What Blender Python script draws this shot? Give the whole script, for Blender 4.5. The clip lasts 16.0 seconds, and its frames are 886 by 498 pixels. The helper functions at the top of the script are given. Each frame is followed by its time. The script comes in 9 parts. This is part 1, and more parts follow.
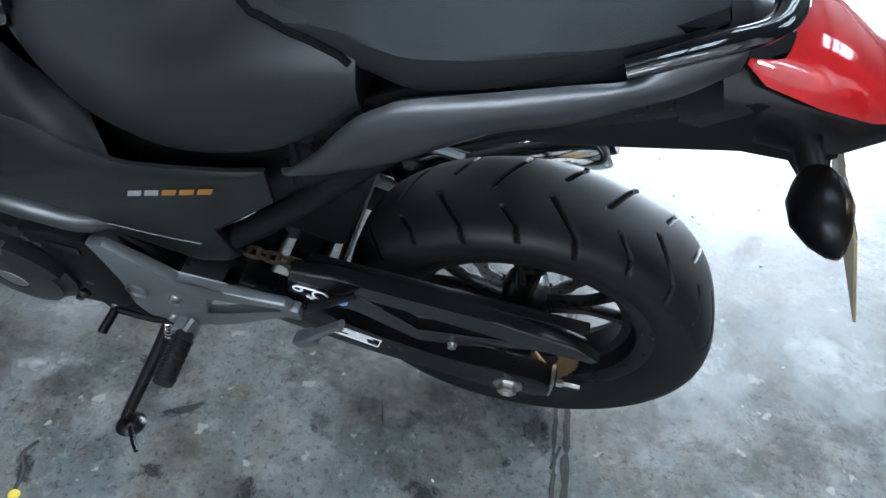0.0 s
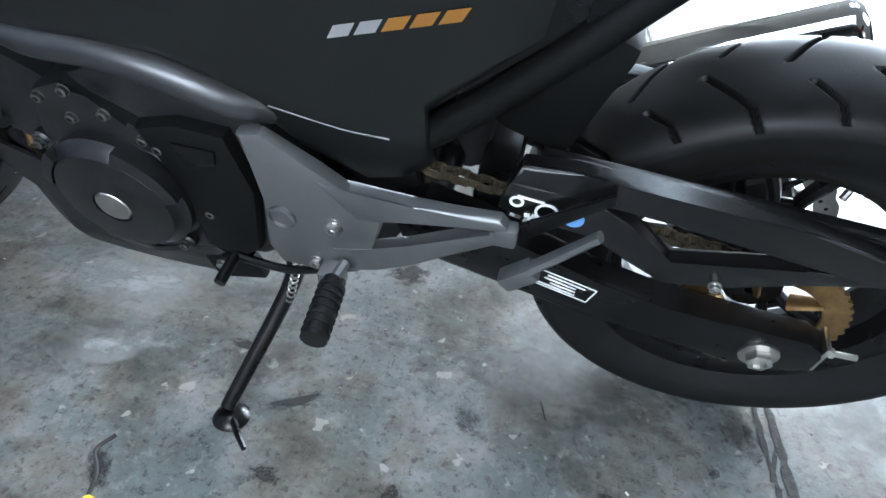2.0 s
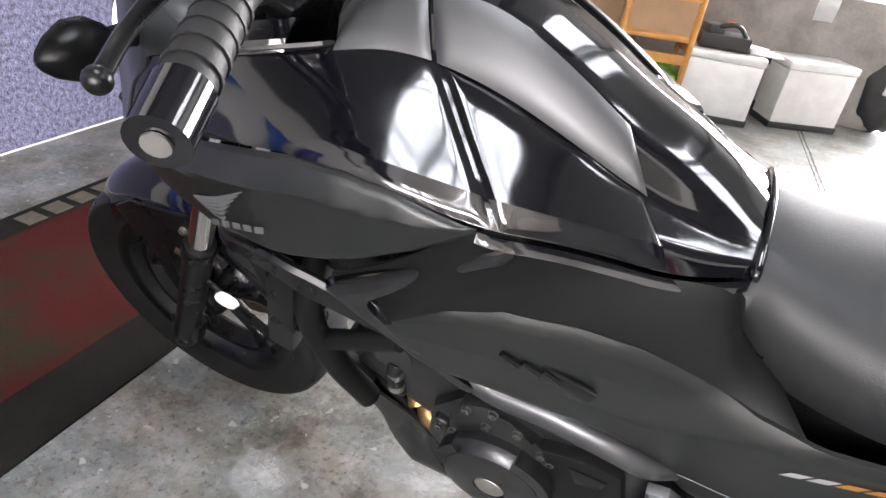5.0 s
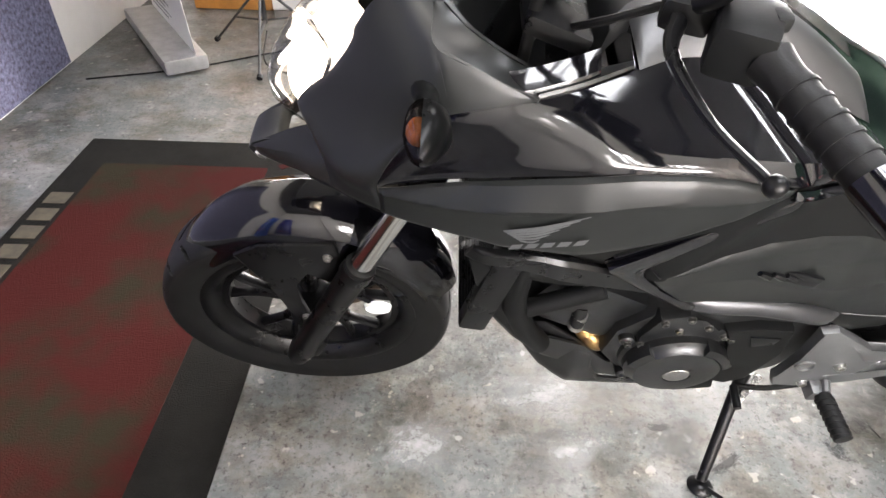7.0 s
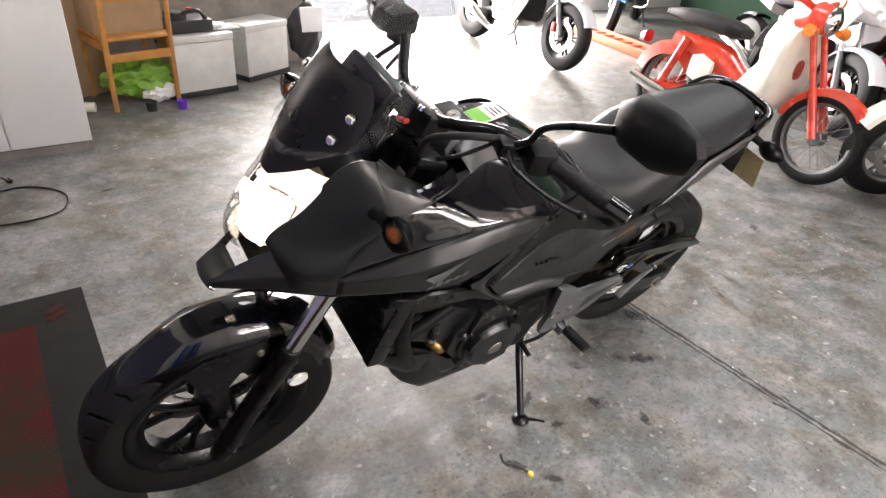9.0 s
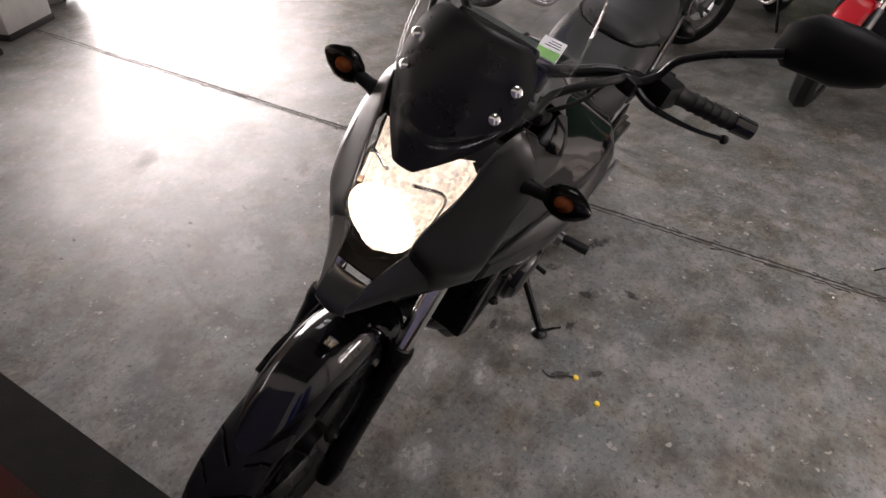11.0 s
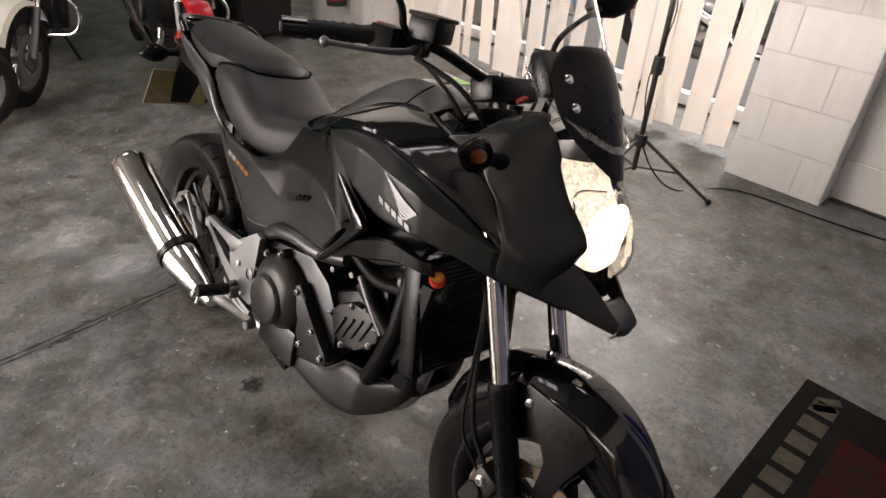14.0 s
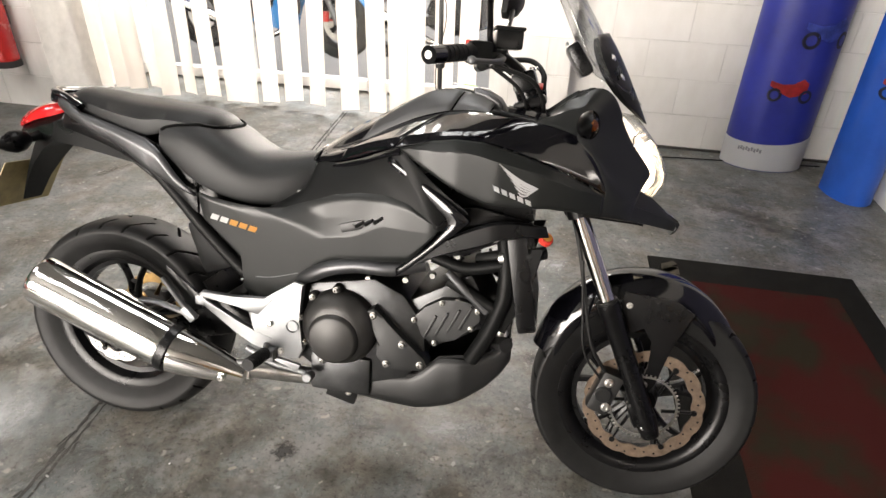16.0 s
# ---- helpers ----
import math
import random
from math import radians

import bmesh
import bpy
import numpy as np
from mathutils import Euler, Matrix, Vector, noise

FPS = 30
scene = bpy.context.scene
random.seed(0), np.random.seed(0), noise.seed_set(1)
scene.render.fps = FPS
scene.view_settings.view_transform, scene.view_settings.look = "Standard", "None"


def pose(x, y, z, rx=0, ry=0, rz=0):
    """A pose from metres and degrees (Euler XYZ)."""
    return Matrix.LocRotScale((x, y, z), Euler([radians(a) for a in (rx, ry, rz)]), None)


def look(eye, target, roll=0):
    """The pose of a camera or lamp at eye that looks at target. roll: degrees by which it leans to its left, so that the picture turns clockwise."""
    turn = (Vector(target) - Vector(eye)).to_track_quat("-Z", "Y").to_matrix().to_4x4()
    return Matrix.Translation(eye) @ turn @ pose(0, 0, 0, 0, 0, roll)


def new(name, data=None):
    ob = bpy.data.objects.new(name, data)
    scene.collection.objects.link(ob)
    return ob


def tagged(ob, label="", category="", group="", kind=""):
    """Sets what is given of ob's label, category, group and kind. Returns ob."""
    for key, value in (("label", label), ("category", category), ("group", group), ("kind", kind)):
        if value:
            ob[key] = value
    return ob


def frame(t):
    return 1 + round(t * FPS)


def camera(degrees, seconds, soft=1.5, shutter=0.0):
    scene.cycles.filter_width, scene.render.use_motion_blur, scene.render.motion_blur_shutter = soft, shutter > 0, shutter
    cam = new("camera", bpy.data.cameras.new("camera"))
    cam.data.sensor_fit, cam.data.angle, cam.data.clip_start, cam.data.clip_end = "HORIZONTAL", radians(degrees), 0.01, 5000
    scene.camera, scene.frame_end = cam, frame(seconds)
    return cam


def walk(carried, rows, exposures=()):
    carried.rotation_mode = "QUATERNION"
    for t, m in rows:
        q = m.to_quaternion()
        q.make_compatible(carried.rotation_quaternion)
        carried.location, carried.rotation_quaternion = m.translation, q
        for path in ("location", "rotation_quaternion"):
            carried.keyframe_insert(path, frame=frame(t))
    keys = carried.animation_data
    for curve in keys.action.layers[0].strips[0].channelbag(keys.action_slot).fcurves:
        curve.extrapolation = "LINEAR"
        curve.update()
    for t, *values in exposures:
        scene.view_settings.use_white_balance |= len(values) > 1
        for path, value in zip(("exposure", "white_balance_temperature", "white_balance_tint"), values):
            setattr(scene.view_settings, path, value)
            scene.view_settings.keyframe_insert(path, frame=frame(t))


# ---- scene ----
# ---- camera ----
cam = camera(71.7, 16.0)
PATH = [
    (0, (0.027, 0.871, 1.081), (0.266, -0.616, -0.235), 5.4),
    (0.5, (0.069, 0.853, 0.931), (0.272, -0.686, -0.331), 4.3),
    (1, (0.133, 0.854, 0.824), (0.286, -0.729, -0.389), 3.2),
    (1.5, (0.215, 0.858, 0.777), (0.457, -0.731, -0.413), 2.3),
    (2, (0.302, 0.863, 0.776), (0.576, -0.737, -0.393), 5.7),
    (2.5, (0.395, 0.862, 0.777), (0.715, -0.737, -0.380), 6.7),
    (3, (0.491, 0.868, 0.788), (0.930, -0.723, -0.343), 6.2),
    (3.5, (0.552, 0.874, 0.841), (1.067, -0.718, -0.254), 6.7),
    (4, (0.606, 0.873, 0.926), (1.179, -0.738, -0.111), 6.9),
    (4.5, (0.660, 0.897, 1.010), (1.285, -0.725, 0.021), 7.5),
    (5, (0.722, 0.930, 1.110), (1.309, -0.682, 0.082), 8.0),
    (5.2, (0.760, 0.937, 1.135), (1.340, -0.655, 0.072), 7.9),
    (7.5, (1.403, 1.060, 1.240), (1.099, -0.454, -0.031), 1.7),
    (8, (1.524, 1.071, 1.294), (0.919, -0.393, 0.072), 2.1),
    (8.5, (1.660, 1.178, 1.389), (0.789, -0.274, 0.324), 1.8),
    (9, (1.771, 1.283, 1.450), (0.737, -0.087, 0.424), 5.0),
    (9.5, (1.851, 1.284, 1.485), (0.745, -0.064, 0.506), 5.5),
    (10, (1.950, 1.137, 1.480), (0.681, -0.021, 0.455), 5.5),
    (10.2, (1.992, 1.060, 1.477), (0.726, -0.023, 0.370), 4.9),
    (12.3, (2.235, 0.163, 1.476), (0.625, 0.257, 0.292), 3.6),
    (12.5, (2.252, 0.069, 1.465), (0.650, 0.361, 0.305), 4.7),
    (13, (2.236, -0.207, 1.493), (0.733, 0.467, 0.359), 5.0),
    (13.5, (2.084, -0.432, 1.478), (0.717, 0.450, 0.314), 2.4),
    (14, (1.916, -0.630, 1.496), (0.741, 0.532, 0.369), 2.6),
    (14.5, (1.762, -0.846, 1.496), (0.893, 0.556, 0.366), 2.3),
    (15, (1.552, -0.959, 1.472), (0.859, 0.540, 0.345), -0.1),
    (15.5, (1.342, -1.045, 1.482), (0.841, 0.529, 0.355), -0.1),
    (16, (1.191, -1.249, 1.510), (0.909, 0.430, 0.461), 1.9),
]
EXPOSURES = [(0, 0.6, 5300, 4), (2, 1.0, 5400, 5), (3.5, 1.2, 6100, 11), (5, 1.65, 6400, 15), (7.5, 1.9, 6700, 14), (8.5, 1.4, 6800, 15), (9.0, 1.0, 6800, 17),
             (10, 0.35, 6800, 21), (12.3, -0.55, 7200, 23), (13.3, -0.6, 7200, 20), (14.5, 0.3, 7300, 18), (15.3, 0.55, 7200, 15), (16, 0.65, 7100, 13)]
walk(cam, [(t, look(eye, target, roll)) for t, eye, target, roll in PATH], EXPOSURES)

# ---- world, sun and lamps ----
world = bpy.data.worlds.new("sky")
scene.world = world
world.use_nodes = True
wn = world.node_tree.nodes
sky = wn.new("ShaderNodeTexSky")
sky.sky_type = "NISHITA"
sky.sun_disc = False
sky.sun_elevation = radians(40)
sky.sun_rotation = radians(200)
world.node_tree.links.new(sky.outputs[0], wn["Background"].inputs[0])
wn["Background"].inputs[1].default_value = 0.12


def area_lamp(name, m, sx, sy, power, colour=(1, 1, 1)):
    d = bpy.data.lights.new(name, "AREA")
    d.shape, d.size, d.size_y, d.energy, d.color = "RECTANGLE", sx, sy, power, colour
    ob = new(name, d)
    ob.matrix_world = m
    return ob


# daylight in the open workshop door and outside the blinds
area_lamp("door_daylight", pose(-2.78, -5.32, 1.5, 90, 0, 0), 4.8, 2.9, 760, (1.0, 0.98, 0.95))
area_lamp("window_daylight", look((-0.7, 5.2, 3.3), (-0.7, 2.9, 1.1)), 3.4, 1.2, 430, (0.94, 0.97, 1.0))
# lamp bars on the two light stands
area_lamp("stand_lamp_light", look((0.55, 1.84, 1.06), (0.75, 0.1, 0.45)), 1.0, 0.10, 10, (1.0, 0.98, 0.96))
area_lamp("stand_lamp_light", look((2.16, -1.95, 1.555), (1.6, -0.6, 0.0)), 1.0, 0.12, 4, (1.0, 0.98, 0.96))
# daylight in two roof lights; the second listed is added to brighten the back floor
ROOF_LIGHTS = ((-0.25, 1.25, 0.45, 1.55), (-3.6, -1.9, -0.9, 0.2), (-1.25, -0.05, -2.25, -1.35))
for rx0, rx1, ry0, ry1 in ROOF_LIGHTS:
    area_lamp("roof_daylight", pose((rx0 + rx1) / 2, (ry0 + ry1) / 2, 3.66), rx1 - rx0, ry1 - ry0, 32 * (rx1 - rx0) * (ry1 - ry0), (0.93, 0.97, 1.0))
# ---- materials ----
def material(name, colour, rough=0.5, metal=0.0, **kw):
    """Node material. kw: spread, scale (colour variation), bump, bump_scale, coat, emit, power, spec, trans."""
    m = bpy.data.materials.new(name)
    m.use_nodes = True
    n, l = m.node_tree.nodes, m.node_tree.links
    b = n["Principled BSDF"]
    b.inputs["Base Color"].default_value = (*colour, 1)
    b.inputs["Roughness"].default_value = rough
    b.inputs["Metallic"].default_value = metal
    if "coat" in kw:
        b.inputs["Coat Weight"].default_value = kw["coat"]
        b.inputs["Coat Roughness"].default_value = kw.get("coat_rough", 0.04)
    if "spec" in kw:
        b.inputs["Specular IOR Level"].default_value = kw["spec"]
    if "trans" in kw:
        b.inputs["Transmission Weight"].default_value = kw["trans"]
    if "emit" in kw:
        b.inputs["Emission Color"].default_value = (*kw["emit"], 1)
        b.inputs["Emission Strength"].default_value = kw.get("power", 1.0)
    co = n.new("ShaderNodeTexCoord")
    if kw.get("spread"):
        s = kw["spread"]
        big = n.new("ShaderNodeTexNoise")
        big.inputs["Scale"].default_value = kw.get("scale", 6.0)
        big.inputs["Detail"].default_value = 6
        big.inputs["Roughness"].default_value = 0.65
        l.new(co.outputs["Object"], big.inputs["Vector"])
        ramp = n.new("ShaderNodeValToRGB")
        ramp.color_ramp.elements[0].position, ramp.color_ramp.elements[1].position = 0.3, 0.72
        ramp.color_ramp.elements[0].color = (*[c * (1 - s) for c in colour], 1)
        ramp.color_ramp.elements[1].color = (*[min(1, c * (1 + s)) for c in colour], 1)
        l.new(big.outputs["Fac"], ramp.inputs["Fac"])
        l.new(ramp.outputs["Color"], b.inputs["Base Color"])
        rr = n.new("ShaderNodeMapRange")
        rr.inputs["To Min"].default_value, rr.inputs["To Max"].default_value = max(0.02, rough - 0.08), min(1, rough + 0.1)
        l.new(big.outputs["Fac"], rr.inputs["Value"])
        l.new(rr.outputs["Result"], b.inputs["Roughness"])
    if kw.get("bump"):
        fine = n.new("ShaderNodeTexNoise")
        fine.inputs["Scale"].default_value = kw.get("bump_scale", 300.0)
        fine.inputs["Detail"].default_value = 3
        l.new(co.outputs["Object"], fine.inputs["Vector"])
        bp = n.new("ShaderNodeBump")
        bp.inputs["Strength"].default_value = kw["bump"]
        bp.inputs["Distance"].default_value = kw.get("bump_depth", 0.001)
        l.new(fine.outputs["Fac"], bp.inputs["Height"])
        l.new(bp.outputs["Normal"], b.inputs["Normal"])
    return m


GLOSS = material("gloss_black_paint", (0.0022, 0.0022, 0.0032), 0.05, spec=0.6, spread=0.1, scale=30)
MATT = material("matt_black_plastic", (0.0042, 0.0044, 0.0044), 0.46, spec=0.13, bump=0.25, bump_scale=900, bump_depth=0.0004, spread=0.12, scale=9)
GREYP = material("matt_graphite_paint", (0.0065, 0.0073, 0.0071), 0.35, spec=0.36, bump=0.12, bump_scale=1500, bump_depth=0.0002, spread=0.08, scale=9)
STRIPM = material("matt_charcoal_strip", (0.085, 0.085, 0.086), 0.45, metal=0.85, spec=0.3, bump=0.15, bump_scale=1500, bump_depth=0.0002, spread=0.06, scale=9)
COWLM = material("matt_black_cowl", (0.0075, 0.0083, 0.0082), 0.34, spec=0.50, bump=0.2, bump_scale=1200, bump_depth=0.0003, spread=0.1, scale=9)
STEELG = material("titanium_grey_paint", (0.075, 0.076, 0.079), 0.36, metal=0.8, spread=0.1, scale=14)
SATIN = material("satin_black_paint", (0.003, 0.003, 0.0033), 0.28, spec=0.25, spread=0.25, scale=18, bump=0.05)
CAST = material("cast_engine_black", (0.046, 0.047, 0.048), 0.30, spec=0.5, metal=0.85, spread=0.25, scale=25, bump=0.3, bump_scale=500, bump_depth=0.0006)
CLUTCHM = material("cast_clutch_grey", (0.026, 0.025, 0.024), 0.38, metal=0.5, spread=0.15, scale=20, bump=0.2, bump_scale=500, bump_depth=0.0005)
CASTG = material("cast_engine_grey", (0.032, 0.032, 0.032), 0.42, metal=0.6, spread=0.25, scale=25, bump=0.3, bump_scale=450, bump_depth=0.0006)
ALU = material("silver_painted_aluminium", (0.19, 0.194, 0.198), 0.46, metal=0.85, spread=0.12, scale=18, bump=0.12, bump_scale=700, bump_depth=0.0003)
CHROME = material("chrome", (0.72, 0.71, 0.69), 0.07, metal=1.0, spread=0.06, scale=12)
STEEL = material("bare_steel", (0.5, 0.49, 0.47), 0.3, metal=1.0, spread=0.2, scale=40)
RUST = material("rusty_disc_steel", (0.21, 0.155, 0.115), 0.42, metal=0.7, spread=0.3, scale=60)
ZINC = material("dull_zinc", (0.20, 0.195, 0.185), 0.38, metal=1.0, spread=0.2, scale=40)
BRASS = material("tarnished_brass", (0.24, 0.15, 0.06), 0.35, metal=0.9, spread=0.3, scale=60)
CHAINM = material("oily_chain", (0.13, 0.105, 0.07), 0.4, metal=0.8, spread=0.4, scale=90)
RUBBER = material("tyre_rubber", (0.0075, 0.0075, 0.0075), 0.48, spec=0.2, spread=0.35, scale=30, bump=0.2, bump_scale=400, bump_depth=0.0006)
# tyre rubber with the shade inside the grooves put into its colour
GROOVE = material("darkened_groove_rubber", (0.004, 0.004, 0.004), 0.8, spec=0.05)
GUARDB = material("glossy_black_plastic", (0.004, 0.004, 0.0042), 0.22, spec=0.5, spread=0.2, scale=14)
BELLY = material("belly_grey_plastic", (0.011, 0.0112, 0.0114), 0.38, spec=0.35, spread=0.1, scale=12)
GRIPR = material("grip_rubber", (0.006, 0.006, 0.006), 0.55, spec=0.25, bump=0.2, bump_scale=600, spread=0.2)
REDL = material("red_lens", (0.38, 0.008, 0.010), 0.1, coat=1.0, spread=0.15, scale=40)
AMBER = material("amber_bulb", (0.7, 0.2, 0.03), 0.25, spread=0.2, scale=60)
REFLW = material("reflector_white", (0.75, 0.76, 0.74), 0.15, coat=1.0, spread=0.1, scale=200)
DECAL = material("decal_silver", (0.62, 0.62, 0.63), 0.35, metal=0.4)
DECALG = material("decal_grey", (0.2, 0.205, 0.21), 0.4, metal=0.3)
DECALO = material("decal_orange", (0.55, 0.27, 0.06), 0.35, metal=0.3)
WHITEP = material("white_sticker", (0.75, 0.75, 0.74), 0.4)
BLUEP = material("blue_sticker", (0.12, 0.25, 0.55), 0.4)
REDP = material("red_plastic", (0.5, 0.03, 0.02), 0.4)
GREENP = material("green_sticker", (0.16, 0.45, 0.06), 0.4)
YELLOWP = material("yellow_sticker", (0.75, 0.55, 0.05), 0.4)
PLATEY = material("dusty_yellow_plate", (0.24, 0.19, 0.085), 0.5, spread=0.25, scale=30)


def seat_vinyl():
    m = material("grained_seat_vinyl", (0.010, 0.0105, 0.011), 0.50, spec=0.32)
    n, l = m.node_tree.nodes, m.node_tree.links
    co = n.new("ShaderNodeTexCoord")
    ns = n.new("ShaderNodeTexNoise")
    ns.inputs["Scale"].default_value = 560
    l.new(co.outputs["Object"], ns.inputs["Vector"])
    bp = n.new("ShaderNodeBump")
    bp.inputs["Strength"].default_value, bp.inputs["Distance"].default_value = 0.45, 0.0006
    l.new(ns.outputs["Fac"], bp.inputs["Height"])
    l.new(bp.outputs["Normal"], n["Principled BSDF"].inputs["Normal"])
    return m


VINYL = seat_vinyl()


def clear_glass(name, colour, rough=0.02, mix=0.86):
    """Thin clear sheet: mostly see-through, with a gloss on it."""
    m = bpy.data.materials.new(name)
    m.use_nodes = True
    n, l = m.node_tree.nodes, m.node_tree.links
    n.remove(n["Principled BSDF"])
    tr = n.new("ShaderNodeBsdfTransparent")
    tr.inputs[0].default_value = (*colour, 1)
    gl = n.new("ShaderNodeBsdfGlossy")
    gl.inputs["Roughness"].default_value = rough
    fr = n.new("ShaderNodeFresnel")
    fr.inputs[0].default_value = 1.5
    ad = n.new("ShaderNodeMath")
    ad.operation = "MULTIPLY_ADD"
    ad.inputs[1].default_value, ad.inputs[2].default_value = 0.5, (1 - mix) * 0.1
    l.new(fr.outputs[0], ad.inputs[0])
    mx = n.new("ShaderNodeMixShader")
    l.new(ad.outputs[0], mx.inputs[0])
    l.new(tr.outputs[0], mx.inputs[1])
    l.new(gl.outputs[0], mx.inputs[2])
    l.new(mx.outputs[0], n["Material Output"].inputs[0])
    return m


SCREENB = material("smoked_panel", (0.012, 0.012, 0.013), 0.28, spread=0.2, scale=20)
SCREEN = clear_glass("clear_windscreen", (0.86, 0.87, 0.88))
LENS = clear_glass("clear_lens", (0.95, 0.95, 0.94))
SMOKE = clear_glass("smoked_lens", (0.35, 0.3, 0.27))
LAMPON = material("lit_headlamp_bulb", (1, 0.95, 0.85), 0.3, emit=(1.0, 0.80, 0.55), power=16)
def faceted_glow(name, low, high, colour):
    """Mirror of a lamp, broken into facets, with the bulb's light painted in as emission."""
    m = material(name, (0.9, 0.88, 0.85), 0.15, metal=0.6, emit=colour, power=low)
    n, l = m.node_tree.nodes, m.node_tree.links
    co = n.new("ShaderNodeTexCoord")
    v = n.new("ShaderNodeTexVoronoi")
    v.inputs["Scale"].default_value = 150
    l.new(co.outputs["Object"], v.inputs["Vector"])
    mr = n.new("ShaderNodeMapRange")
    mr.inputs["To Min"].default_value, mr.inputs["To Max"].default_value = low, high
    l.new(v.outputs["Color"], mr.inputs["Value"])
    l.new(mr.outputs["Result"], n["Principled BSDF"].inputs["Emission Strength"])
    return m


GLOWC = faceted_glow("emissive_headlamp_mirror", 1.6, 4.5, (1.0, 0.86, 0.66))
GLOWB = faceted_glow("emissive_headlamp_bowl", 0.3, 1.1, (1.0, 0.88, 0.7))
# ---- materials of the room ----
def floor_paint():
    """Worn grey-green floor paint over pale concrete, with scuffs and oil."""
    m = bpy.data.materials.new("worn_floor_paint")
    m.use_nodes = True
    n, l = m.node_tree.nodes, m.node_tree.links
    b = n["Principled BSDF"]
    co = n.new("ShaderNodeTexCoord")

    def noise_at(scale, detail, rough, dist=0.0):
        t = n.new("ShaderNodeTexNoise")
        t.inputs["Scale"].default_value, t.inputs["Detail"].default_value = scale, detail
        t.inputs["Roughness"].default_value, t.inputs["Distortion"].default_value = rough, dist
        l.new(co.outputs["Object"], t.inputs["Vector"])
        return t.outputs["Fac"]

    def ramp(src, *stops):
        r = n.new("ShaderNodeValToRGB")
        e = r.color_ramp.elements
        while len(e) < len(stops):
            e.new(0.5)
        for k, (p, c) in enumerate(stops):
            e[k].position, e[k].color = p, (*c, 1)
        l.new(src, r.inputs["Fac"])
        return r.outputs["Color"]

    def mix(f, a, c, kind="MIX"):
        x = n.new("ShaderNodeMix")
        x.data_type, x.blend_type = "RGBA", kind
        l.new(f, x.inputs[0]) if not isinstance(f, float) else setattr(x.inputs[0], "default_value", f)
        l.new(a, x.inputs[6])
        l.new(c, x.inputs[7])
        return x.outputs[2]

    paint = ramp(noise_at(2.2, 8, 0.6), (0.3, (0.080, 0.090, 0.089)), (0.7, (0.138, 0.149, 0.146)))
    bare = ramp(noise_at(9, 6, 0.7), (0.3, (0.135, 0.133, 0.128)), (0.75, (0.265, 0.26, 0.250)))
    worn = ramp(noise_at(5.5, 10, 0.74, 0.0), (0.45, (0, 0, 0)), (0.58, (0.9, 0.9, 0.9)))
    speck = ramp(noise_at(38, 6, 0.8), (0.54, (0, 0, 0)), (0.60, (0.8, 0.8, 0.8)))
    c = mix(worn, paint, bare)
    c = mix(speck, c, bare)
    dirt = ramp(noise_at(4.0, 10, 0.76), (0.46, (1, 1, 1)), (0.56, (0.72, 0.66, 0.58)), (0.68, (0.30, 0.25, 0.20)))
    c = mix(1.0, c, dirt, "MULTIPLY")
    fine = ramp(noise_at(60, 6, 0.8), (0.37, (0.34, 0.32, 0.30)), (0.47, (1, 1, 1)))
    c = mix(1.0, c, fine, "MULTIPLY")
    chips = ramp(noise_at(21, 3, 0.55), (0.66, (0, 0, 0)), (0.69, (0.75, 0.75, 0.75)))
    chip_col = ramp(noise_at(6, 3, 0.6), (0.35, (0.33, 0.34, 0.34)), (0.6, (0.31, 0.28, 0.23)))
    c = mix(chips, c, chip_col)
    scuff = ramp(noise_at(1.3, 12, 0.78, 0.6), (0.56, (1, 1, 1)), (0.60, (0.62, 0.60, 0.57)), (0.66, (0.95, 0.94, 0.92)))
    c = mix(1.0, c, scuff, "MULTIPLY")
    l.new(c, b.inputs["Base Color"])
    b.inputs["Specular IOR Level"].default_value = 0.5
    rr = n.new("ShaderNodeMapRange")
    rr.inputs["To Min"].default_value, rr.inputs["To Max"].default_value = 0.24, 0.58
    l.new(noise_at(3.1, 9, 0.68, 0.4), rr.inputs["Value"])
    l.new(rr.outputs["Result"], b.inputs["Roughness"])
    bp = n.new("ShaderNodeBump")
    bp.inputs["Strength"].default_value, bp.inputs["Distance"].default_value = 0.35, 0.003
    l.new(noise_at(28, 8, 0.7), bp.inputs["Height"])
    l.new(bp.outputs["Normal"], b.inputs["Normal"])
    return m


